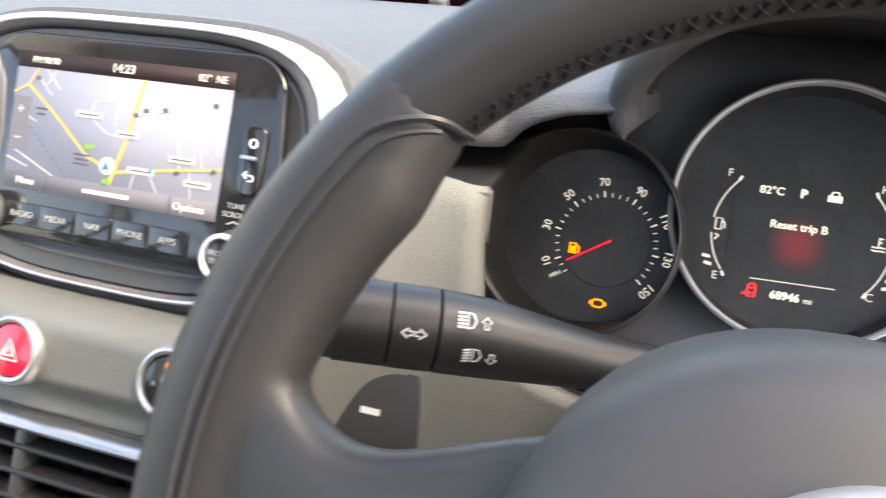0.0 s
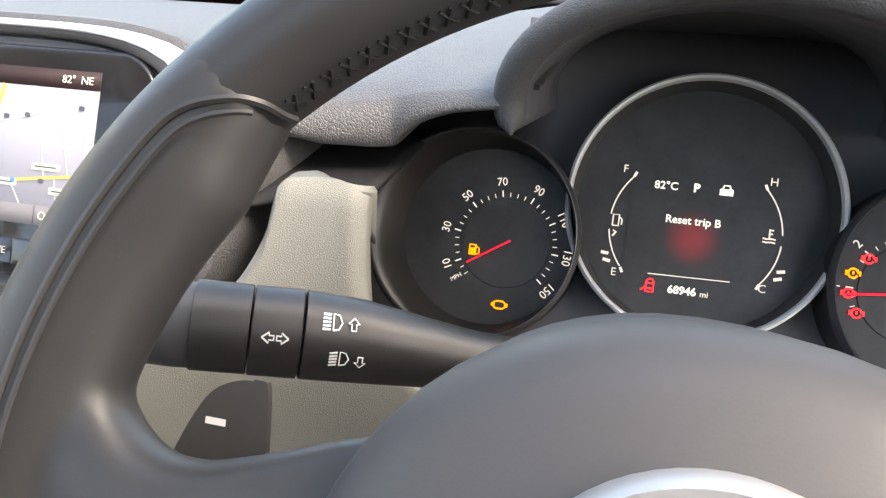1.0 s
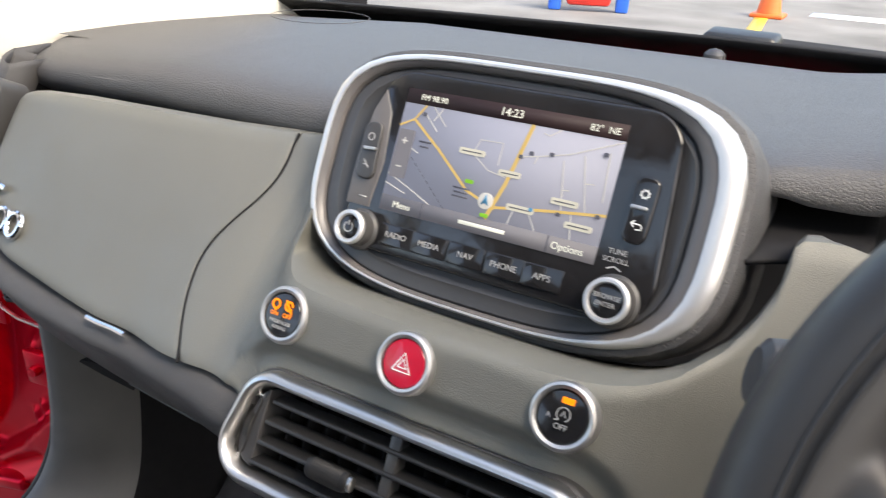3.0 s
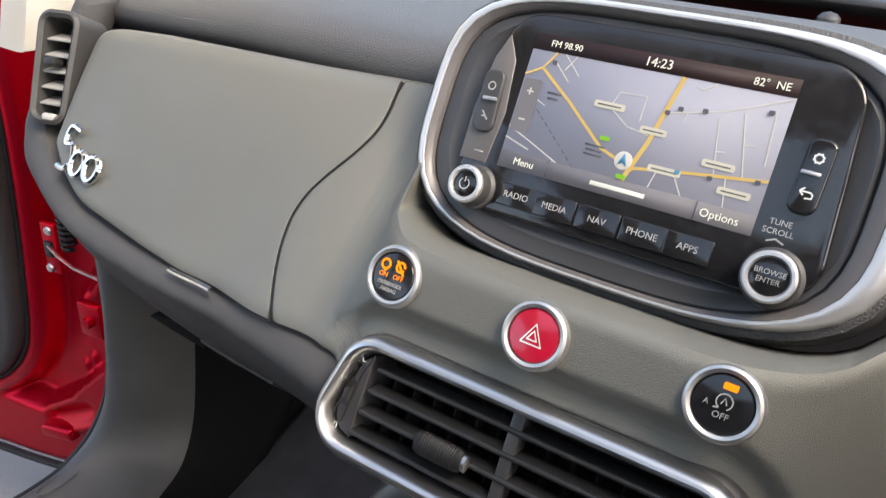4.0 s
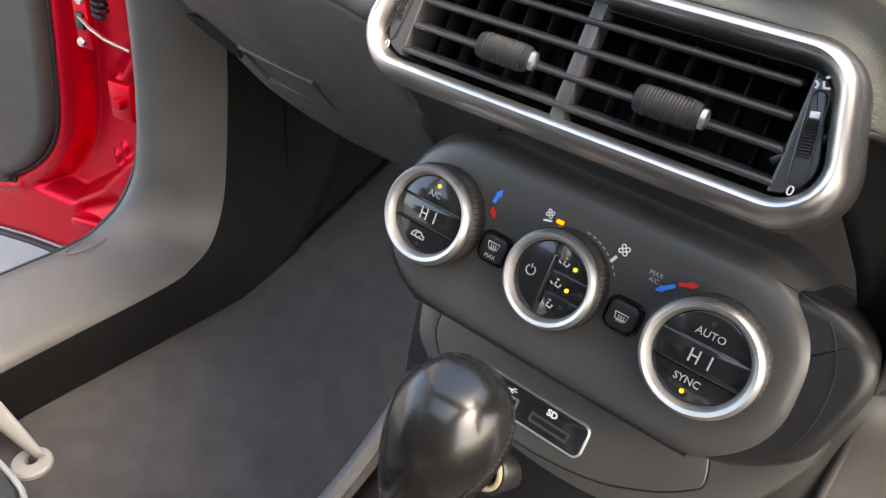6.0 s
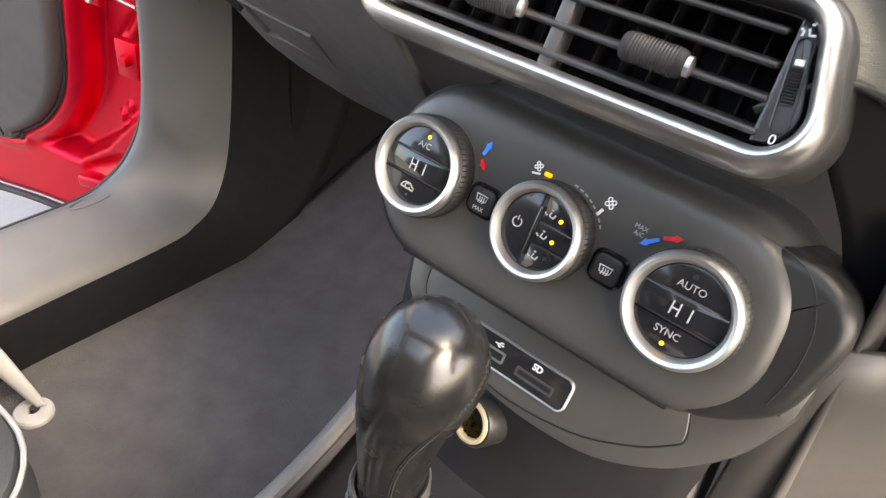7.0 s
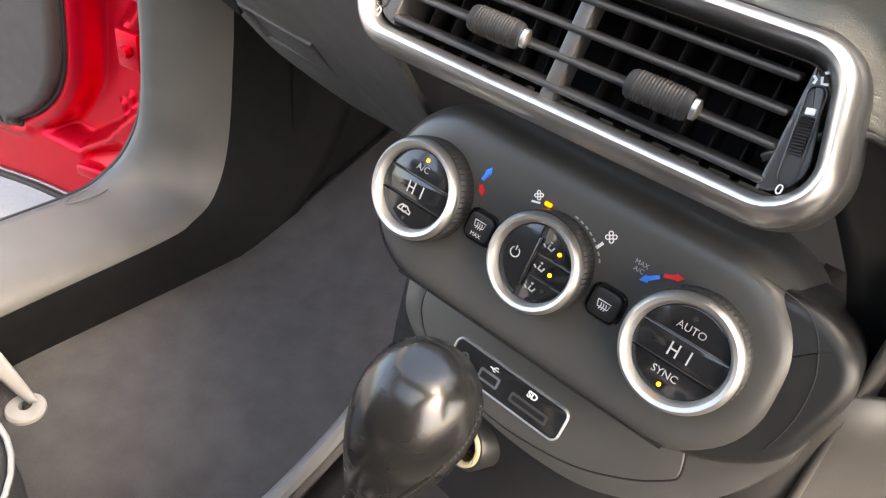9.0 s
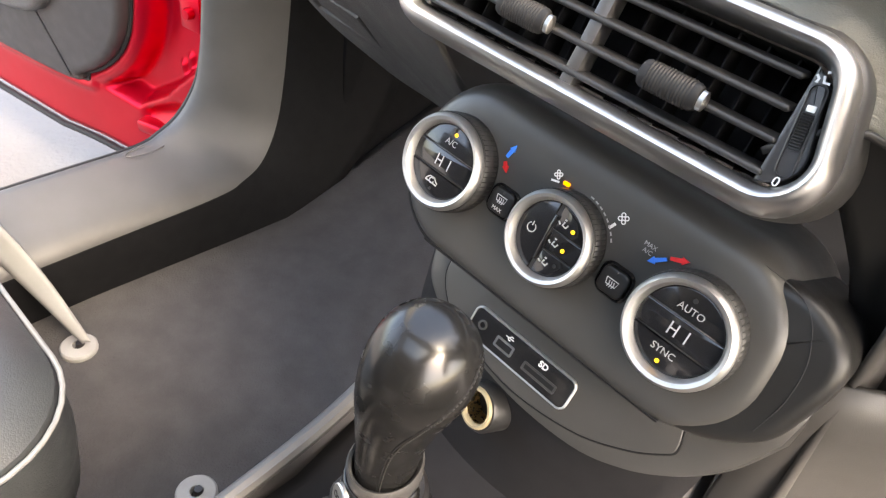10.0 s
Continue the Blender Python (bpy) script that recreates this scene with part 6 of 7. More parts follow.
# ---- steering wheel ----
def build_wheel():
    w = thing("steering_wheel", grid_frame((0.1255, 0.220, 1.0525), 28), "black leather steering wheel with stitched rim and domed hub", "steering wheel")
    R = 0.163

    def rim_loop(a, r_in, r_out, r_z, zoff=0.0):
        ca, sa = math.cos(a), math.sin(a)
        loop = []
        for k in range(20):
            b = 2 * math.pi * k / 20
            rr = R + (r_out if math.cos(b) > 0 else r_in) * math.cos(b)
            loop.append((rr * ca, rr * sa, zoff + r_z * math.sin(b)))
        return loop
    loops = [rim_loop(radians(k * 2.5), 0.0143, 0.0143, 0.0158) for k in range(144)]
    part("rim", loft(loops + [loops[0]], caps=(False, False)), LEATHER, w, "black leather rim")
    for a0, side in ((133.5, -1), (46.5, 1)):
        # thumb grip and spoke run into each other without a joint
        lp = []
        for k in range(49):
            a = 133.5 + 104 * k / 48
            t = min(1, k / 4) * min(1, max(0.0, (215 - a) / 30))
            loop = rim_loop(radians(a), 0.0149 + 0.0085 * t, 0.0147, 0.0162 + 0.0010 * t)
            lp.append([(-side * x, y, z) for x, y, z in loop])
        bm = loft(lp)
        rows = []
        for t, up, lo, z, th in ((0.0, 0.046, -0.045, 0.008, 0.010), (0.2, 0.0400, -0.038, 0.008, 0.0100), (0.38, 0.0335, -0.032, 0.007, 0.0105), (0.52, 0.0290, -0.029, 0.005, 0.0112), (0.62, 0.0280, -0.028, 0.004, 0.0120), (0.70, 0.0298, -0.029, 0.003, 0.0128), (0.76, 0.0335, -0.031, 0.002, 0.0132), (0.82, 0.0390, -0.034, 0.001, 0.0132), (0.88, 0.0470, -0.037, 0.0, 0.0128), (0.94, 0.0560, -0.040, 0.0, 0.0115), (1.02, 0.0640, -0.044, 0.0, 0.0090)):
            x = side * (0.058 + 0.094 * t)
            cyy, h = (up + lo) / 2, (up - lo) / 2
            rows.append([(x, cyy + h * (abs(math.cos(b)) ** 0.7) * (1 if math.cos(b) > 0 else -1), z + th * (abs(math.sin(b)) ** 0.7) * (1 if math.sin(b) > 0 else -1)) for b in [2 * math.pi * k / 28 for k in range(28)]])
        loft(rows, bm=bm)
        sp = part("spoke", bm, GRIP, w, "smooth worn grip flowing into the spoke")
        body = sp.modifiers.new("one_body", "REMESH")
        body.mode, body.voxel_size, body.use_smooth_shade = "VOXEL", 0.0016, True
        soft = sp.modifiers.new("soft", "SMOOTH")
        soft.factor, soft.iterations = 0.6, 26
        part("spoke_seam", tube([(side * (0.060 + 0.066 * k / 10), 0.0040 - 0.0010 * k / 10, 0.0183 - 0.0028 * (k / 10) ** 1.6) for k in range(11)], 0.0007, 6), DEEP, sp)
        # raised bead where the grip starts, then along the front of the rim
        line = []
        for p, b in spline_2d([(132.4, 175), (132.7, 160), (133.2, 140), (134.6, 122), (137.5, 104), (140.5, 97), (147, 98), (158, 101), (172, 104), (188, 106)], 60):
            p = p if a0 > 90 else 180 - p
            rr = R + 0.0155 * math.cos(radians(b))
            line.append((rr * math.cos(radians(p)), rr * math.sin(radians(p)), 0.0170 * math.sin(radians(b))))
        part("grip_bead", tube(line, 0.0011, 6), GRIP, w)
        part("grip_bead", tube([(x * 0.972, y * 0.972, z + 0.0012) for x, y, z in line[16:]], 0.0008, 6), GRIP, w)
    # cross stitches along the inner edge of the rim
    bm = bmesh.new()
    for k in range(44):
        a = radians(49.5 + 1.9 * k)
        for sg in (-1, 1):
            p = []
            for b, d in ((153, -0.009 * sg), (162, 0.0), (171, 0.009 * sg)):
                rr = R + 0.0145 * math.cos(radians(b))
                p.append((rr * math.cos(a + d), rr * math.sin(a + d), 0.0160 * math.sin(radians(b))))
            tube(p, 0.00045, 5, bm=bm)
    tagged(part("stitching", bm, RUBBER, w, "black cross stitching"), kind="stuff")
    # domed hub
    loops = []
    for k in range(13):
        t = k / 12
        r = math.sin(math.pi / 2 * (1 - t) ** 0.8) if t < 1 else 0.001
        loops.append([(-0.001 + 0.0790 * r * abs(math.cos(a)) ** 0.92 * (1 if math.cos(a) > 0 else -1), -0.002 + 0.0780 * r * abs(math.sin(a)) ** 0.92 * (1 if math.sin(a) > 0 else -1), 0.010 + 0.032 * math.sin(math.pi / 2 * t ** 0.75)) for a in [2 * math.pi * j / 56 for j in range(56)]])
    loops = [[(x, y, -0.035) for x, y, z in loops[0]]] + loops
    part("hub", loft(loops), HUB, w, "dark grey domed hub")
    part("hub_ring", lathe([(0.0360, 0.036), (0.0360, 0.0415), (0.0345, 0.0445), (0.0320, 0.0440), (0.0312, 0.038)], 60, -0.002, 0.018, (False, False)), CHROME, w, "satin chrome hub ring")
    part("hub_disc", lathe([(0.0315, 0.036), (0.0315, 0.0405), (0.026, 0.0420), (0.0, 0.0430)], 48, -0.002, 0.018), RED_LENS, w, "dark red hub disc")
    # gear paddles behind the spokes
    for s in (-1, 1):
        out = [(s * px, py) for px, py in ((-0.130, -0.030), (-0.1430, 0.000), (-0.1385, 0.0160), (-0.1320, 0.0305), (-0.1265, 0.0362), (-0.1185, 0.0382), (-0.1150, 0.0330), (-0.1100, -0.030))]
        out = [(q.x, q.y) for q in spline([(px, py, 0) for px, py in out], 36)]
        if s > 0:
            out = out[::-1]
        pd = part("gear_paddle", prism(out[::-1], -0.043, -0.036, 0.002), BLACK_SATIN, w, "black gear paddle")
        mark([[(s * -0.1283 - 0.0032, 0.0272), (s * -0.1283 + 0.0032, 0.0272)]], 0.0020, 0, 0, -0.0356, PRINT, pd, "paddle_mark")
    # column
    col = thing("steering_column", grid_frame((0.1255, 0.220, 1.0525), 28), "black steering column shroud", "steering column")
    part("shroud", loft([at_z(circle(r, 32, -0.003, yy), z) for r, yy, z in ((0.040, 0.0, -0.030), (0.052, -0.004, -0.055), (0.058, -0.008, -0.09), (0.062, -0.012, -0.25))]), BLACK, col)
    # indicator stalk
    st = thing("indicator_stalk", Matrix(), "black indicator stalk with white light symbols", "indicator stalk")
    a, b = Vector((-0.052, 0.302, 1.0635)), Vector((0.085, 0.360, 1.0360))
    d = (b - a).normalized()
    up = Vector((0, 0.30, 1)).normalized()
    up = (up - d * up.dot(d)).normalized()
    out = d.cross(up).normalized()
    if out.y > 0:
        out = -out
    m = Matrix.Translation(a) @ Matrix((d, up, out)).transposed().to_4x4()
    st.matrix_world = m
    L = (b - a).length

    def stalk_loops(rows):
        return [[(x, cy + hy * math.sin(t), hz * math.cos(t)) for t in [2 * math.pi * k / 32 for k in range(32)]] for x, hy, hz, cy in rows]
    part("tip_switch", loft(stalk_loops([(0.0, 0.0105, 0.008, -0.002), (0.003, 0.0140, 0.0105, -0.0012), (0.012, 0.0150, 0.0125, -0.0005), (0.0195, 0.0152, 0.0130, 0)])), BLACK_SATIN, st)
    part("tip_sleeve", loft(stalk_loops([(0.0170, 0.0148, 0.0132, 0), (0.0172, 0.0160, 0.0140, 0), (0.0360, 0.0160, 0.0140, 0), (0.0362, 0.0150, 0.0132, 0)])), BLACK, st)
    part("turn_sleeve", loft(stalk_loops([(0.0366, 0.0150, 0.0132, 0), (0.0370, 0.0161, 0.0141, 0), (0.0535, 0.0161, 0.0141, 0), (0.0540, 0.0150, 0.0132, 0)])), BLACK, st)
    part("arm", loft(stalk_loops([(0.0544, 0.0150, 0.0132, 0), (0.0548, 0.0161, 0.0141, 0), (0.075, 0.0154, 0.0136, -0.0006), (0.095, 0.0134, 0.0124, -0.0022), (0.118, 0.0112, 0.0108, -0.004), (L, 0.0100, 0.0100, -0.005)])), BLACK, st)
    zz = 0.0146
    mark([[(-0.0056, 0), (-0.0026, 0.0024), (-0.0026, 0.0010), (-0.0006, 0.0010), (-0.0006, -0.0010), (-0.0026, -0.0010), (-0.0026, -0.0024), (-0.0056, 0)], [(0.0056, 0), (0.0026, 0.0024), (0.0026, 0.0010), (0.0006, 0.0010), (0.0006, -0.0010), (0.0026, -0.0010), (0.0026, -0.0024), (0.0056, 0)]], 0.0006, 0.0450, 0.0020, zz - 0.0002, PRINT, st, "turn_symbol", scale=0.8)
    lamp = [[(0.0, -0.0034), (0.0, 0.0034), (0.0026, 0.0028), (0.0040, 0.0), (0.0026, -0.0028), (0.0, -0.0034)]]

    def wrapped(lines, w, x, y, name):
        bm = bmesh.new()
        for pts in lines:
            bar_line([(px * 0.76, py * 0.76) for px, py in pts], w * 0.85, 0, bm)
        bmesh.ops.subdivide_edges(bm, edges=bm.edges[:], cuts=1)
        raise_flat(bm, 0.0003)
        for v in bm.verts:
            v.co.x += x
            v.co.y += y
            v.co.z += 0.0141 * math.sqrt(max(0.0, 1 - (v.co.y / 0.0161) ** 2)) + 0.0003
        part(name, bm, PRINT, st, smooth=0)
    for y0, k, tip in ((0.0088, 0, 1), (-0.0034, 1, -1)):
        x0 = 0.0640 + 0.0034 * k
        wrapped(lamp, 0.0006, x0, y0, "beam_symbol")
        wrapped([[(-0.0012, yy), (-0.0048, yy - 0.0008 * k)] for yy in (-0.0030, -0.0015, 0, 0.0015, 0.0030)], 0.0008, x0, y0, "beam_rays")
        wrapped([[(0.0070, -0.0022 * tip), (0.0070, 0.0006 * tip), (0.0055, 0.0006 * tip), (0.0081, 0.0030 * tip), (0.0105, 0.0006 * tip), (0.0091, 0.0006 * tip), (0.0091, -0.0022 * tip), (0.0070, -0.0022 * tip)]], 0.0005, x0 + 0.001, y0 - 0.0005, "arrow_symbol")


# ---- floor, sill, door, seat ----
def build_floor():
    def carpet(u, v):
        x, y = u, v
        z = FLOOR_Z
        if y > 0.55:
            z += 0.42 * (y - 0.55) ** 1.2
        side = max(0, (x - (-0.345)) / 0.05)
        n = noise.noise(Vector((x * 6, y * 6, 0)))
        return Vector((x, y, z + 0.004 * n + 0.02 * min(1, side)))
    tagged(part("floor", sheet(carpet, steps(-0.80, -0.29, 40), steps(-1.6, 1.05, 90)), CARPET, thick=0.01), "charcoal pile carpet in the passenger footwell", "carpet", kind="structure")
    tagged(part("floor_driver_side", sheet(lambda u, v: Vector((u, v, FLOOR_Z + 0.3 * max(0, v - 0.55))), steps(-0.13, 0.56, 6), steps(-1.6, 1.05, 12)), CARPET, thick=0.01), "charcoal carpet in the driver's footwell", "carpet", kind="structure")
    slab("bulkhead", 1.50, 0.03, 0.76, (XC, 1.04, 0.65), PAD_FINE, "dark trimmed bulkhead", "bulkhead")
    # lining in the same near-black colour, footwell shade included
    slab("wall_footwell_passenger_side", 0.012, 0.43, 0.84, (-0.812, 0.875, 0.655), KICK_SHADE, "footwell side lining with deep shade in its colour", "wall")
    for x, y in ((-0.722, 0.200), (-0.466, 0.203)):
        c = thing("mat_fastener", Matrix.Translation((x, y, FLOOR_Z + 0.004)), "round grey mat fastener in the carpet", "mat fastener", "mat fasteners")
        part("disc", lathe([(0.0215, -0.006), (0.0215, 0.001), (0.0195, 0.0035), (0.0070, 0.0050), (0.0060, 0.0020), (0.0060, -0.004)], 40, caps=(False, False)), CLIP, c)
        part("post", lathe([(0.0052, -0.004), (0.0052, 0.006), (0.0042, 0.0085), (0.0, 0.0088)], 20, 0.001, 0.002), BLACK, c, "dark centre post")


def build_sill():
    # three lines along the door opening: the seal, the inner edge of the tread, the foot at the carpet
    outer = spline([(-0.905, -1.0, 0.452), (-0.905, -0.30, 0.450), (-0.902, 0.10, 0.449), (-0.90, 0.286, 0.450), (-0.90, 0.380, 0.451), (-0.90, 0.418, 0.463), (-0.90, 0.452, 0.486), (-0.90, 0.479, 0.525), (-0.90, 0.491, 0.567), (-0.90, 0.497, 0.61), (-0.90, 0.503, 0.70), (-0.90, 0.506, 0.95)], 77)
    mid = spline([(-0.795, -1.0, 0.415), (-0.794, -0.30, 0.415), (-0.792, 0.10, 0.415), (-0.794, 0.30, 0.415), (-0.796, 0.420, 0.415), (-0.802, 0.475, 0.416), (-0.812, 0.515, 0.424), (-0.824, 0.542, 0.455), (-0.830, 0.554, 0.51), (-0.831, 0.562, 0.60), (-0.831, 0.567, 0.70), (-0.831, 0.570, 0.95)], 77)
    inner = spline([(-0.800, -1.0, 0.315), (-0.800, -0.30, 0.315), (-0.799, 0.10, 0.315), (-0.797, 0.30, 0.315), (-0.795, 0.435, 0.315), (-0.793, 0.52, 0.315), (-0.792, 0.62, 0.335), (-0.794, 0.70, 0.40), (-0.797, 0.755, 0.48), (-0.799, 0.785, 0.58), (-0.800, 0.80, 0.70), (-0.800, 0.81, 0.95)], 77)
    tread = [(0.0, -0.014), (0.03, 0.002), (0.08, 0.008), (0.15, 0.010), (0.30, 0.009), (0.45, 0.0085), (0.60, 0.008), (0.72, 0.007), (0.82, 0.006), (0.90, 0.004), (0.96, 0.001), (1.0, -0.004)]
    fall = [(0.04, -0.003), (0.10, -0.001), (0.20, 0.002), (0.32, 0.003), (0.45, 0.003), (0.58, 0.003), (0.70, 0.002), (0.82, 0.001), (0.92, 0.0), (1.0, 0.0)]
    edge_col = len(tread) - 1
    grid = []
    for i in range(len(outer)):
        k = min(1.0, max(0.0, (i - 34) / 20))
        pts = [o + Vector((0.3 * h, 0, h)) for o, h in [(outer[i].lerp(mid[i], t), h) for t, h in tread] + [(mid[i].lerp(inner[i], t), h) for t, h in fall]]
        for _ in range(24):
            pts = pts[:3] + [pts[j].lerp((pts[j - 1] + pts[j + 1]) / 2, 0.5 * k) for j in range(3, len(pts) - 1)] + pts[-1:]
        # rounded lip along the upright part of the opening
        span = (pts[edge_col] - pts[0]).length
        for j in range(edge_col + 1):
            t = (pts[j] - pts[0]).length / span
            up, down = min(1.0, t / 0.26), min(1.0, max(0.0, (t - 0.26) / 0.74))
            pts[j] = pts[j] + Vector((0.012, -0.015, 0)) * (k * up * up * (3 - 2 * up) * (1 - down * down * (3 - 2 * down)))
        grid.append(pts)
    def strip(c0, c1, r0=0, r1=None):
        return loft([[row[c] for row in grid[r0:r1]] for c in range(c0, c1)], closed=False)
    edge = edge_col
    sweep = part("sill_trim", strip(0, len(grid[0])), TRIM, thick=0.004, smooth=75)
    # inner columns take the near-black kick colour, which carries the footwell's shade
    sweep.data.materials.append(KICK_SHADE)
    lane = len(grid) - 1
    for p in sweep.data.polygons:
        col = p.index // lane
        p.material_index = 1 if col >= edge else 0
    tagged(sweep, "scuffed grey sill trim sweeping into a kick panel with shade in its colour", "sill trim", kind="structure")
    tagged(part("trim_joint", tube([p + Vector((0.0006, -0.0012, 0)) for p in grid[66][2:]], 0.0012, 6), RUBBER), "dark joint between the pillar and kick panels", "trim joint", kind="structure")
    tagged(part("sill_seal", tube([p + Vector((-0.004, 0.004, -0.004)) for p in outer], 0.007, 8), RUBBER), "black rubber seal along the door opening", "door seal", kind="structure")
    br = [(-0.880 + 0.0085 * math.cos(a), 0.385 + 0.028 * math.sin(a), 0.4600) for a in [radians(k * 12) for k in range(31)]]
    tagged(part("sill_badge", tube(br, 0.0010, 6), TRIM), "faint oval moulding on the sill", "moulding", kind="structure")
    # red body side below and ahead of the sill
    bm = sheet(lambda u, v: Vector((-0.925 - 0.012 * math.sin(v * math.pi), -1.2 + 1.62 * u, 0.42 - 0.20 * v)), steps(0, 1, 12), steps(0, 1, 8))
    tagged(part("body_side", bm, RED, thick=0.004), "metallic red body sill", "body panel", kind="structure")
    bm = sheet(lambda u, v: Vector((-0.906 - 0.05 * u, 0.520 + 0.12 * u, 0.43 + 0.64 * v)), steps(0, 1, 6), steps(0, 1, 12))
    tagged(part("body_pillar", bm, RED, thick=0.004), "metallic red door pillar", "body panel", kind="structure")
    out = [(-0.012, 0.530), (0.012, 0.530), (0.012, 0.600), (0.004, 0.596), (-0.006, 0.560)]
    tagged(part("pillar_flap", prism([(x - 0.915, z) for x, z in out], 0.0, 0.006, 0.002), RUBBER, at=Matrix.Translation((0, 0.515, 0)) @ pose(0, 0, 0, 90, 0, 0)), "black rubber flap at the pillar's edge", "door seal", kind="structure")


def build_door():
    # open door seen from inside; places run outwards from the hinge, up, and towards the cabin
    door = thing("door_1", grid_frame((-0.920, 0.600, 0.0), 0, 0, 10), "open metallic red car door with black inner trim", "car door", kind="structure")
    W = 1.05

    def flip(pts):
        return [(-x, y) for x, y in pts][::-1]

    def flip3(pts):
        return [(-x, y, z) for x, y, z in pts]
    low = spline_2d([(0.0, 0.60), (0.03, 0.46), (0.09, 0.33), (0.17, 0.240), (0.26, 0.196), (0.36, 0.178), (0.46, 0.168), (0.57, 0.150)], 40)
    outline = low + [(W, 0.135), (W + 0.05, 0.50), (W + 0.05, 1.06), (0.02, 1.10), (-0.005, 0.80)]
    part("door_shell", prism(flip(outline), -0.08, -0.058, 0.004, 2), RED, door, "metallic red inner shell")
    trim = spline_2d([(0.255, 1.08), (0.258, 0.90), (0.266, 0.74), (0.284, 0.585), (0.303, 0.475), (0.333, 0.412), (0.385, 0.358), (0.45, 0.316), (0.52, 0.286), (W, 0.255)], 54)
    part("inner_trim", prism(flip(trim + [(W + 0.02, 1.08)]), -0.005, 0.030, 0.016, 4), PAD_FINE, door, "black grained door trim")
    part("trim_edge", tube(flip3([(x - 0.003, y, 0.004) for x, y in trim]), 0.005, 8), RUBBER, door)
    pk = spline_2d([(0.47, 0.70), (0.46, 0.56), (0.48, 0.46), (0.58, 0.40), (0.95, 0.37)], 30)
    part("door_pocket", prism(flip(pk + [(0.95, 0.70)]), 0.02, 0.055, 0.014, 4), PAD, door, "black door pocket")
    part("bottom_seal", tube(flip3([(x + 0.004, y - 0.006, 0.004) for x, y in low[14:]] + [(W, 0.128, 0.006)]), 0.007, 8), RUBBER, door, "black bottom seal")
    # red skin pressed into a rim, a deep channel and folds
    def ease(t):
        t = min(1.0, max(0.0, t))
        return t * t * (3 - 2 * t)

    def ridge(x, y, a, b, w, h):
        ax, ay, dx, dy = a[0], a[1], b[0] - a[0], b[1] - a[1]
        t = min(1.0, max(0.0, ((x - ax) * dx + (y - ay) * dy) / (dx * dx + dy * dy)))
        return h * math.exp(-(((x - ax - t * dx) ** 2 + (y - ay - t * dy) ** 2) / (w * w)))

    def relief(x, y):
        d = outline_gap(x, y, trim + [(W + 0.02, 1.08)])
        floor_y = interp(x, [(0.05, 0.52), (0.11, 0.468), (0.17, 0.415), (0.24, 0.345), (0.32, 0.29)])
        deep = ease((d - 0.026) / 0.016) * ease((y - floor_y) / 0.030) * ease((x - 0.030) / 0.03)
        h = 0.008 * math.exp(-((d - 0.014) / 0.010) ** 2) - 0.042 * deep
        h += ridge(x, y, (0.115, 0.640), (0.185, 0.545), 0.018, 0.017) + ridge(x, y, (0.120, 0.800), (0.120, 0.660), 0.014, 0.012)
        h += ridge(x, y, (0.150, 0.505), (0.188, 0.505), 0.008, 0.008) + ridge(x, y, (0.190, 0.505), (0.190, 0.560), 0.006, 0.007)
        h += ridge(x, y, (0.205, 0.395), (0.212, 0.425), 0.006, 0.009) + ridge(x, y, (0.225, 0.375), (0.232, 0.405), 0.006, 0.009)
        h -= ridge(x, y, (0.205, 0.335), (0.290, 0.292), 0.014, 0.013)
        h += ridge(x, y, (0.185, 0.318), (0.270, 0.268), 0.009, 0.010)
        return h
    def skin(x, y):
        g = -outline_gap(x, y, outline)
        return Vector((-x, y, relief(x, y) - 0.005 * (1 - ease(g / 0.012))))
    foot = sorted(low) + [(W, 0.135)]
    bm = sheet(lambda u, v: skin(u, interp(u, foot) + (1.09 - interp(u, foot)) * v), steps(W, 0.64, 20) + steps(0.635, 0.0, 127), steps(0, 1, 180))
    part("pressed_skin", bm, RED, door, "metallic red pressed inner skin", smooth=80)
    part("hinge_foot", box(0.075, 0.024, 0.030, (-0.270, 0.276, 0.004), 0.007, 3, rot=pose(0, 0, 0, 0, 0, 10)), RED, door)
    # hinge check with bolts and a sprung arm
    part("check_plate", box(0.030, 0.085, 0.010, (-0.204, 0.650, 0.003), 0.004), RED, door)
    part("check_box", box(0.016, 0.026, 0.014, (-0.204, 0.650, 0.006), 0.003), BLACK, door)
    part("check_arm", tube(flip3([(0.206, 0.655, 0.008), (0.175, 0.648, 0.018), (0.14, 0.641, 0.024), (0.09, 0.637, 0.026)]), 0.006, 8, squash=0.5), STEEL, door, "zinc check arm")
    for x, y in ((0.2, 0.681), (0.2095, 0.617)):
        part("bolt", lathe([(0.0075, 0.0), (0.0075, 0.010), (0.006, 0.012), (0.0, 0.0125)], 12, -x, y), STEEL, door)
    part("hinge_plate", box(0.045, 0.06, 0.014, (-0.148, 0.540, 0.002), 0.004), RED, door)
    part("hinge_bolt", lathe([(0.010, 0.0), (0.010, 0.014), (0.008, 0.020), (0.0, 0.0205)], 10, -0.145, 0.541), RED, door)
    sp = [(-0.140 + 0.009 * math.cos(k * 0.8), 0.675 + 0.0011 * k, 0.025 + 0.009 * math.sin(k * 0.8)) for k in range(90)]
    part("wire_boot", tube(sp, 0.0035, 6), RUBBER, door, "ribbed rubber wiring boot")


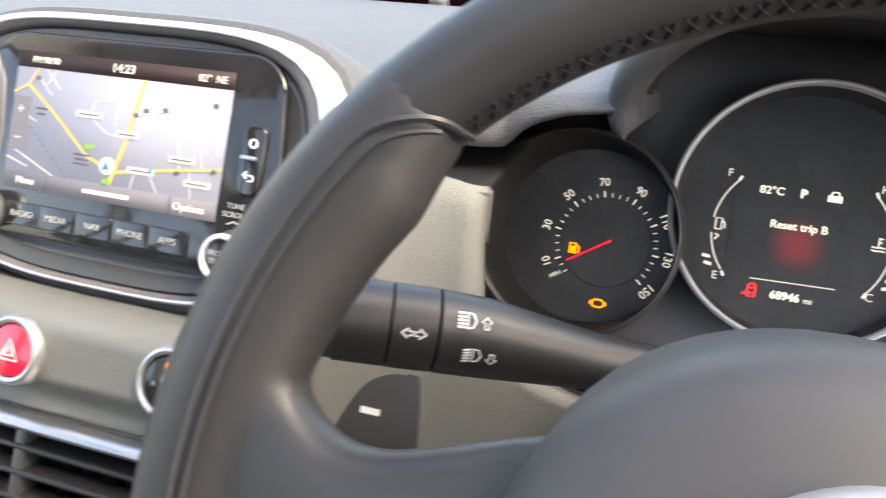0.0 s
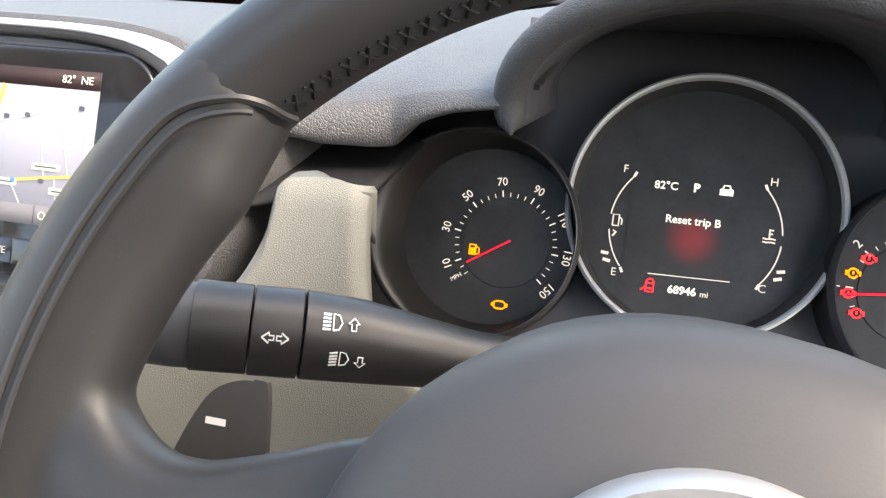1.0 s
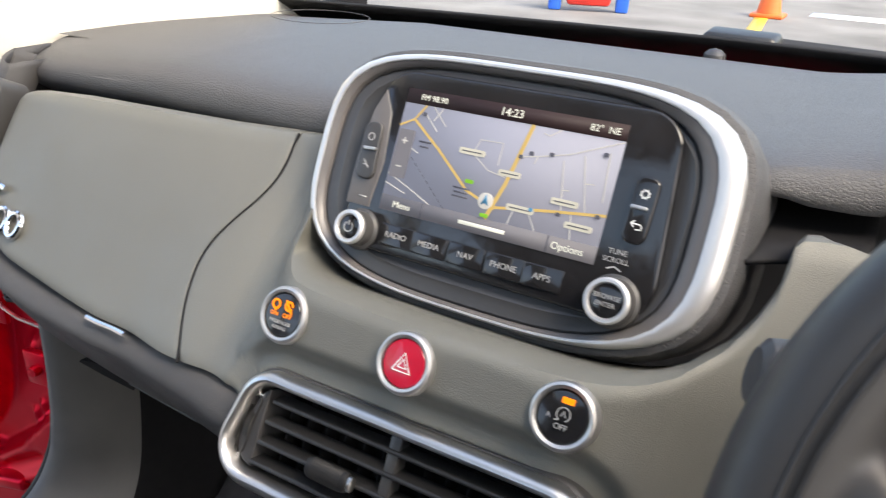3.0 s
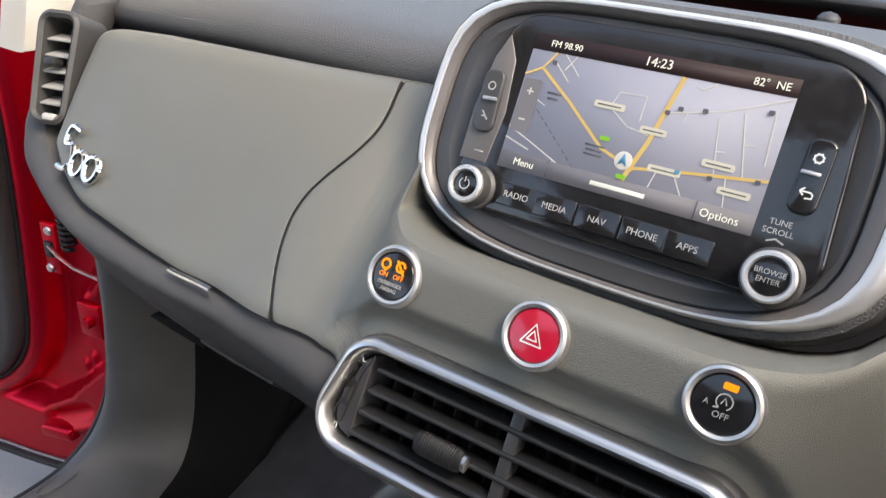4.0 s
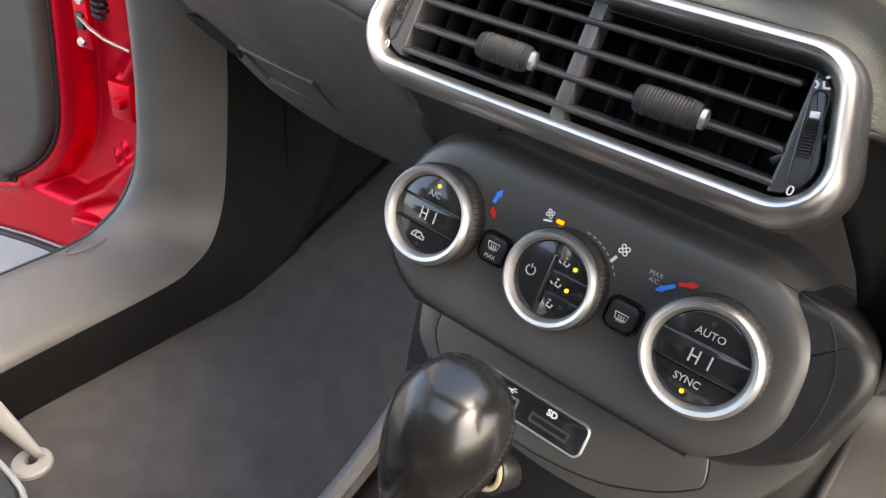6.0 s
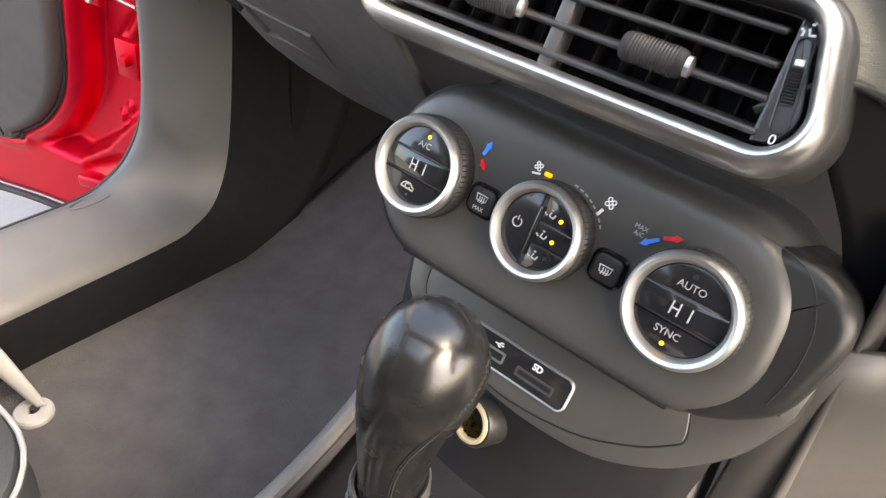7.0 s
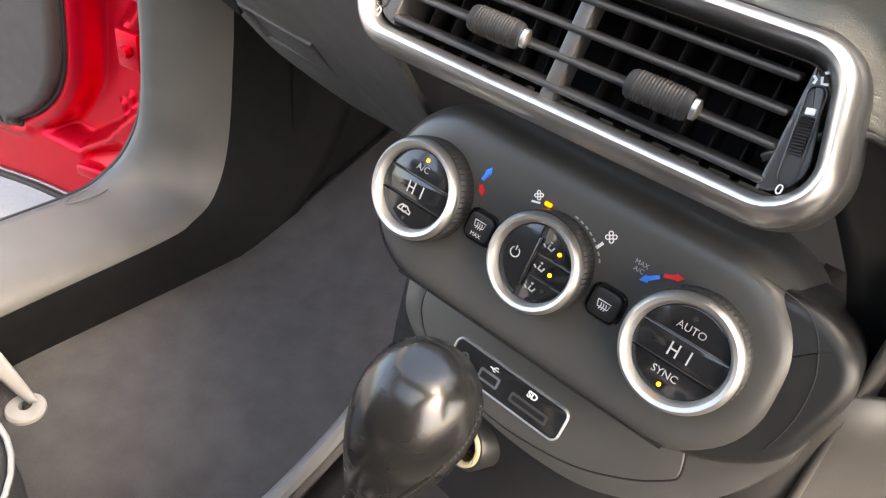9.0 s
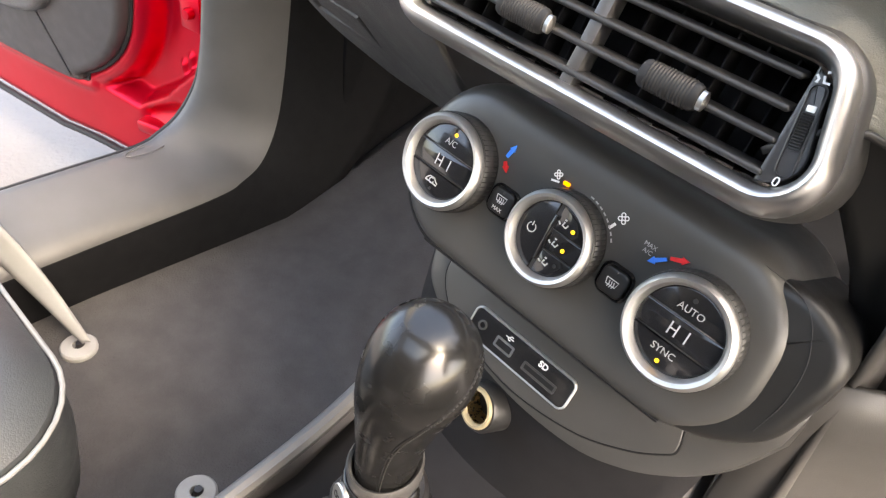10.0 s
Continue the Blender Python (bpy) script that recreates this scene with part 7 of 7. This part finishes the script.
def build_seat():
    s = thing("passenger_seat", Matrix(), "black leather passenger seat with pale piping", "car seat")
    cx, cy = -0.666, -0.157
    def cushion(k, z, r=0.09):
        return at_z(rtrap(0.50 - 2 * k, 0.46 - 2 * k, 0.56 - 2 * k, r, cx, cy, 8), z)
    part("cushion_side", loft([cushion(0.02, 0.40), cushion(0.004, 0.44), cushion(0.0, 0.50), cushion(0.002, 0.545)]), SEAT, s, "black leather side panel")
    top = [cushion(0.003, 0.540), cushion(0.005, 0.556), cushion(0.020, 0.572, 0.08), cushion(0.045, 0.582, 0.07), cushion(0.075, 0.580, 0.05), cushion(0.085, 0.572, 0.045), cushion(0.10, 0.578, 0.04), cushion(0.18, 0.584, 0.03)]
    part("cushion_top", loft(top), SEAT, s, "creased black leather top")
    pts = [Vector(p) for p in cushion(0.001, 0.552)]
    part("piping", tube(pts + [pts[0]], 0.0023, 8), PIPING, s, "pale grey piping")
    part("backrest", box(0.48, 0.16, 0.62, (cx, cy - 0.30, 0.84), 0.05, 4, rot=pose(0, 0, 0, -14, 0, 0)), SEAT, s)
    for x in (-0.18, 0.18):
        part("runner", box(0.05, 0.50, 0.06, (cx + x, cy, 0.375), 0.006), BLACK, s)
    # pale strap hanging from the seat to the fastener
    st = thing("strap", Matrix(), "pale grey plastic strap running down to the mat fastener", "strap")
    pts = spline([(-0.712, 0.207, 0.346), (-0.745, 0.198, 0.375), (-0.778, 0.186, 0.410), (-0.806, 0.170, 0.450), (-0.830, 0.150, 0.490)], 24)
    wd = [0.004 + 0.022 * (i / (len(pts) - 1)) ** 0.8 for i in range(len(pts))]
    rows = [[p + Vector((0.5 * w * c, 0.8 * w * c, 0.002 * (1 - c * c))) for c in (-1, -0.5, 0, 0.5, 1)] for p, w in zip(pts, wd)]
    part("band", loft(rows, closed=False), PIPING, st, thick=0.0025)


# ---- beyond the windscreen ----
def cone(x, y, s=1.0):
    c = thing("traffic_cone", Matrix.Translation((x, y, 0)), "orange traffic cone with white band on the yard", "traffic cone", "traffic cones")
    part("base", box(0.40 * s, 0.40 * s, 0.05, (0, 0, 0.025), 0.02), CONE_ORANGE, c)
    part("cone_body", lathe([(0.15 * s, 0.05), (0.045 * s, 0.70 * s), (0.03 * s, 0.75 * s)], 24), CONE_ORANGE, c)
    part("band", lathe([(0.118 * s, 0.27 * s), (0.077 * s, 0.50 * s), (0.075 * s, 0.50 * s)], 24, caps=(False, False)), WHITE_PAINT, c)


def build_outside():
    cone(-1.62, 10.8)
    b = thing("barrier", Matrix.Translation((-3.6, 9.6, 0)) @ pose(0, 0, 0, 0, 0, 20), "red and blue plastic barrier on the yard", "barrier")
    part("panel", box(0.55, 0.20, 0.70, (0, 0, 0.42), 0.05), RED_PAINT, b)
    part("panel_stripe", box(0.57, 0.22, 0.18, (0, 0, 0.62), 0.02), WHITE_PAINT, b)
    for x in (-0.42, 0.42):
        part("post", box(0.16, 0.16, 0.95, (x, 0, 0.475), 0.03), BLUE_PAINT, b, "blue post")
    line = thing("painted_line", Matrix(), "worn yellow line painted on the yard", "painted line", kind="structure")
    part("stripe", box(0.16, 7.0, 0.006, (-1.55, 9.5, 0.003), 0.0, rot=pose(0, 0, 0, 0, 0, 6)), YELLOW_PAINT, line)
    ln = thing("parking_mark", Matrix(), "worn white parking marking on the yard", "painted line", kind="structure")
    part("stripe", box(1.4, 0.5, 0.006, (-0.5, 11.5, 0.003), 0.0), WHITE_PAINT, ln)
    yb = thing("bollard", Matrix.Translation((0.10, 8.6, 0)), "yellow post on the yard", "bollard")
    part("post", lathe([(0.11, 0.0), (0.11, 0.95), (0.08, 1.0), (0.0, 1.02)], 24), YELLOW_PAINT, yb)
    wp = thing("wiper_arm", Matrix(), "black wiper arm resting below the windscreen", "wiper")
    part("pivot_cover", box(0.080, 0.04, 0.020, (-0.190, 0.950, 1.088), 0.007, 3, rot=pose(0, 0, 0, 6, 0, -4)), BLACK, wp)
    part("arm", tube([(-0.17, 0.965, 1.086), (0.0, 0.972, 1.082), (0.30, 0.965, 1.078)], 0.009, 8, squash=0.6), BLACK, wp)
    nz = thing("washer_jet", Matrix.Translation((-0.202, 0.880, 1.080)), "small grey washer jet bump", "washer jet")
    part("bump", lathe([(0.013, -0.010), (0.011, 0.002), (0.007, 0.006), (0.0, 0.008)], 24), BEZEL, nz)
    bn = sheet(lambda u, v: Vector((XC + 0.72 * u, 0.98 + 0.85 * v, 0.985 - 0.13 * v ** 1.5 - 0.05 * abs(u) ** 3)), steps(-1, 1, 16), steps(0, 1, 10))
    tagged(part("bonnet", bn, RED, thick=0.004), "metallic red bonnet", "bonnet", kind="structure")
    # planting along the far edge of the yard
    rnd = random.Random(7)
    bm = bmesh.new()
    for k in range(900):
        x, y = rnd.uniform(-40, 40), 42 + rnd.uniform(-1.2, 1.2)
        z = rnd.uniform(0.1, 2.2 + 0.5 * math.sin(x * 0.6))
        m = Matrix.Translation((x, y, z)) @ pose(0, 0, 0, rnd.uniform(0, 180), rnd.uniform(0, 180), 0) @ Matrix.Diagonal((1, 0.6, 0.4, 1))
        bmesh.ops.create_icosphere(bm, subdivisions=1, radius=rnd.uniform(0.25, 0.55), matrix=m)
    tagged(part("hedge", bm, HEDGE, smooth=0), "dark green hedge at the far edge of the yard", "hedge", kind="stuff")


build_ground()
build_shell()
build_dashboard()
build_screen()
build_buttons()
build_vent()
build_climate()
build_shelf()
build_console()
build_gear()
build_cluster()
build_wheel()
build_floor()
build_sill()
build_door()
build_seat()
build_outside()
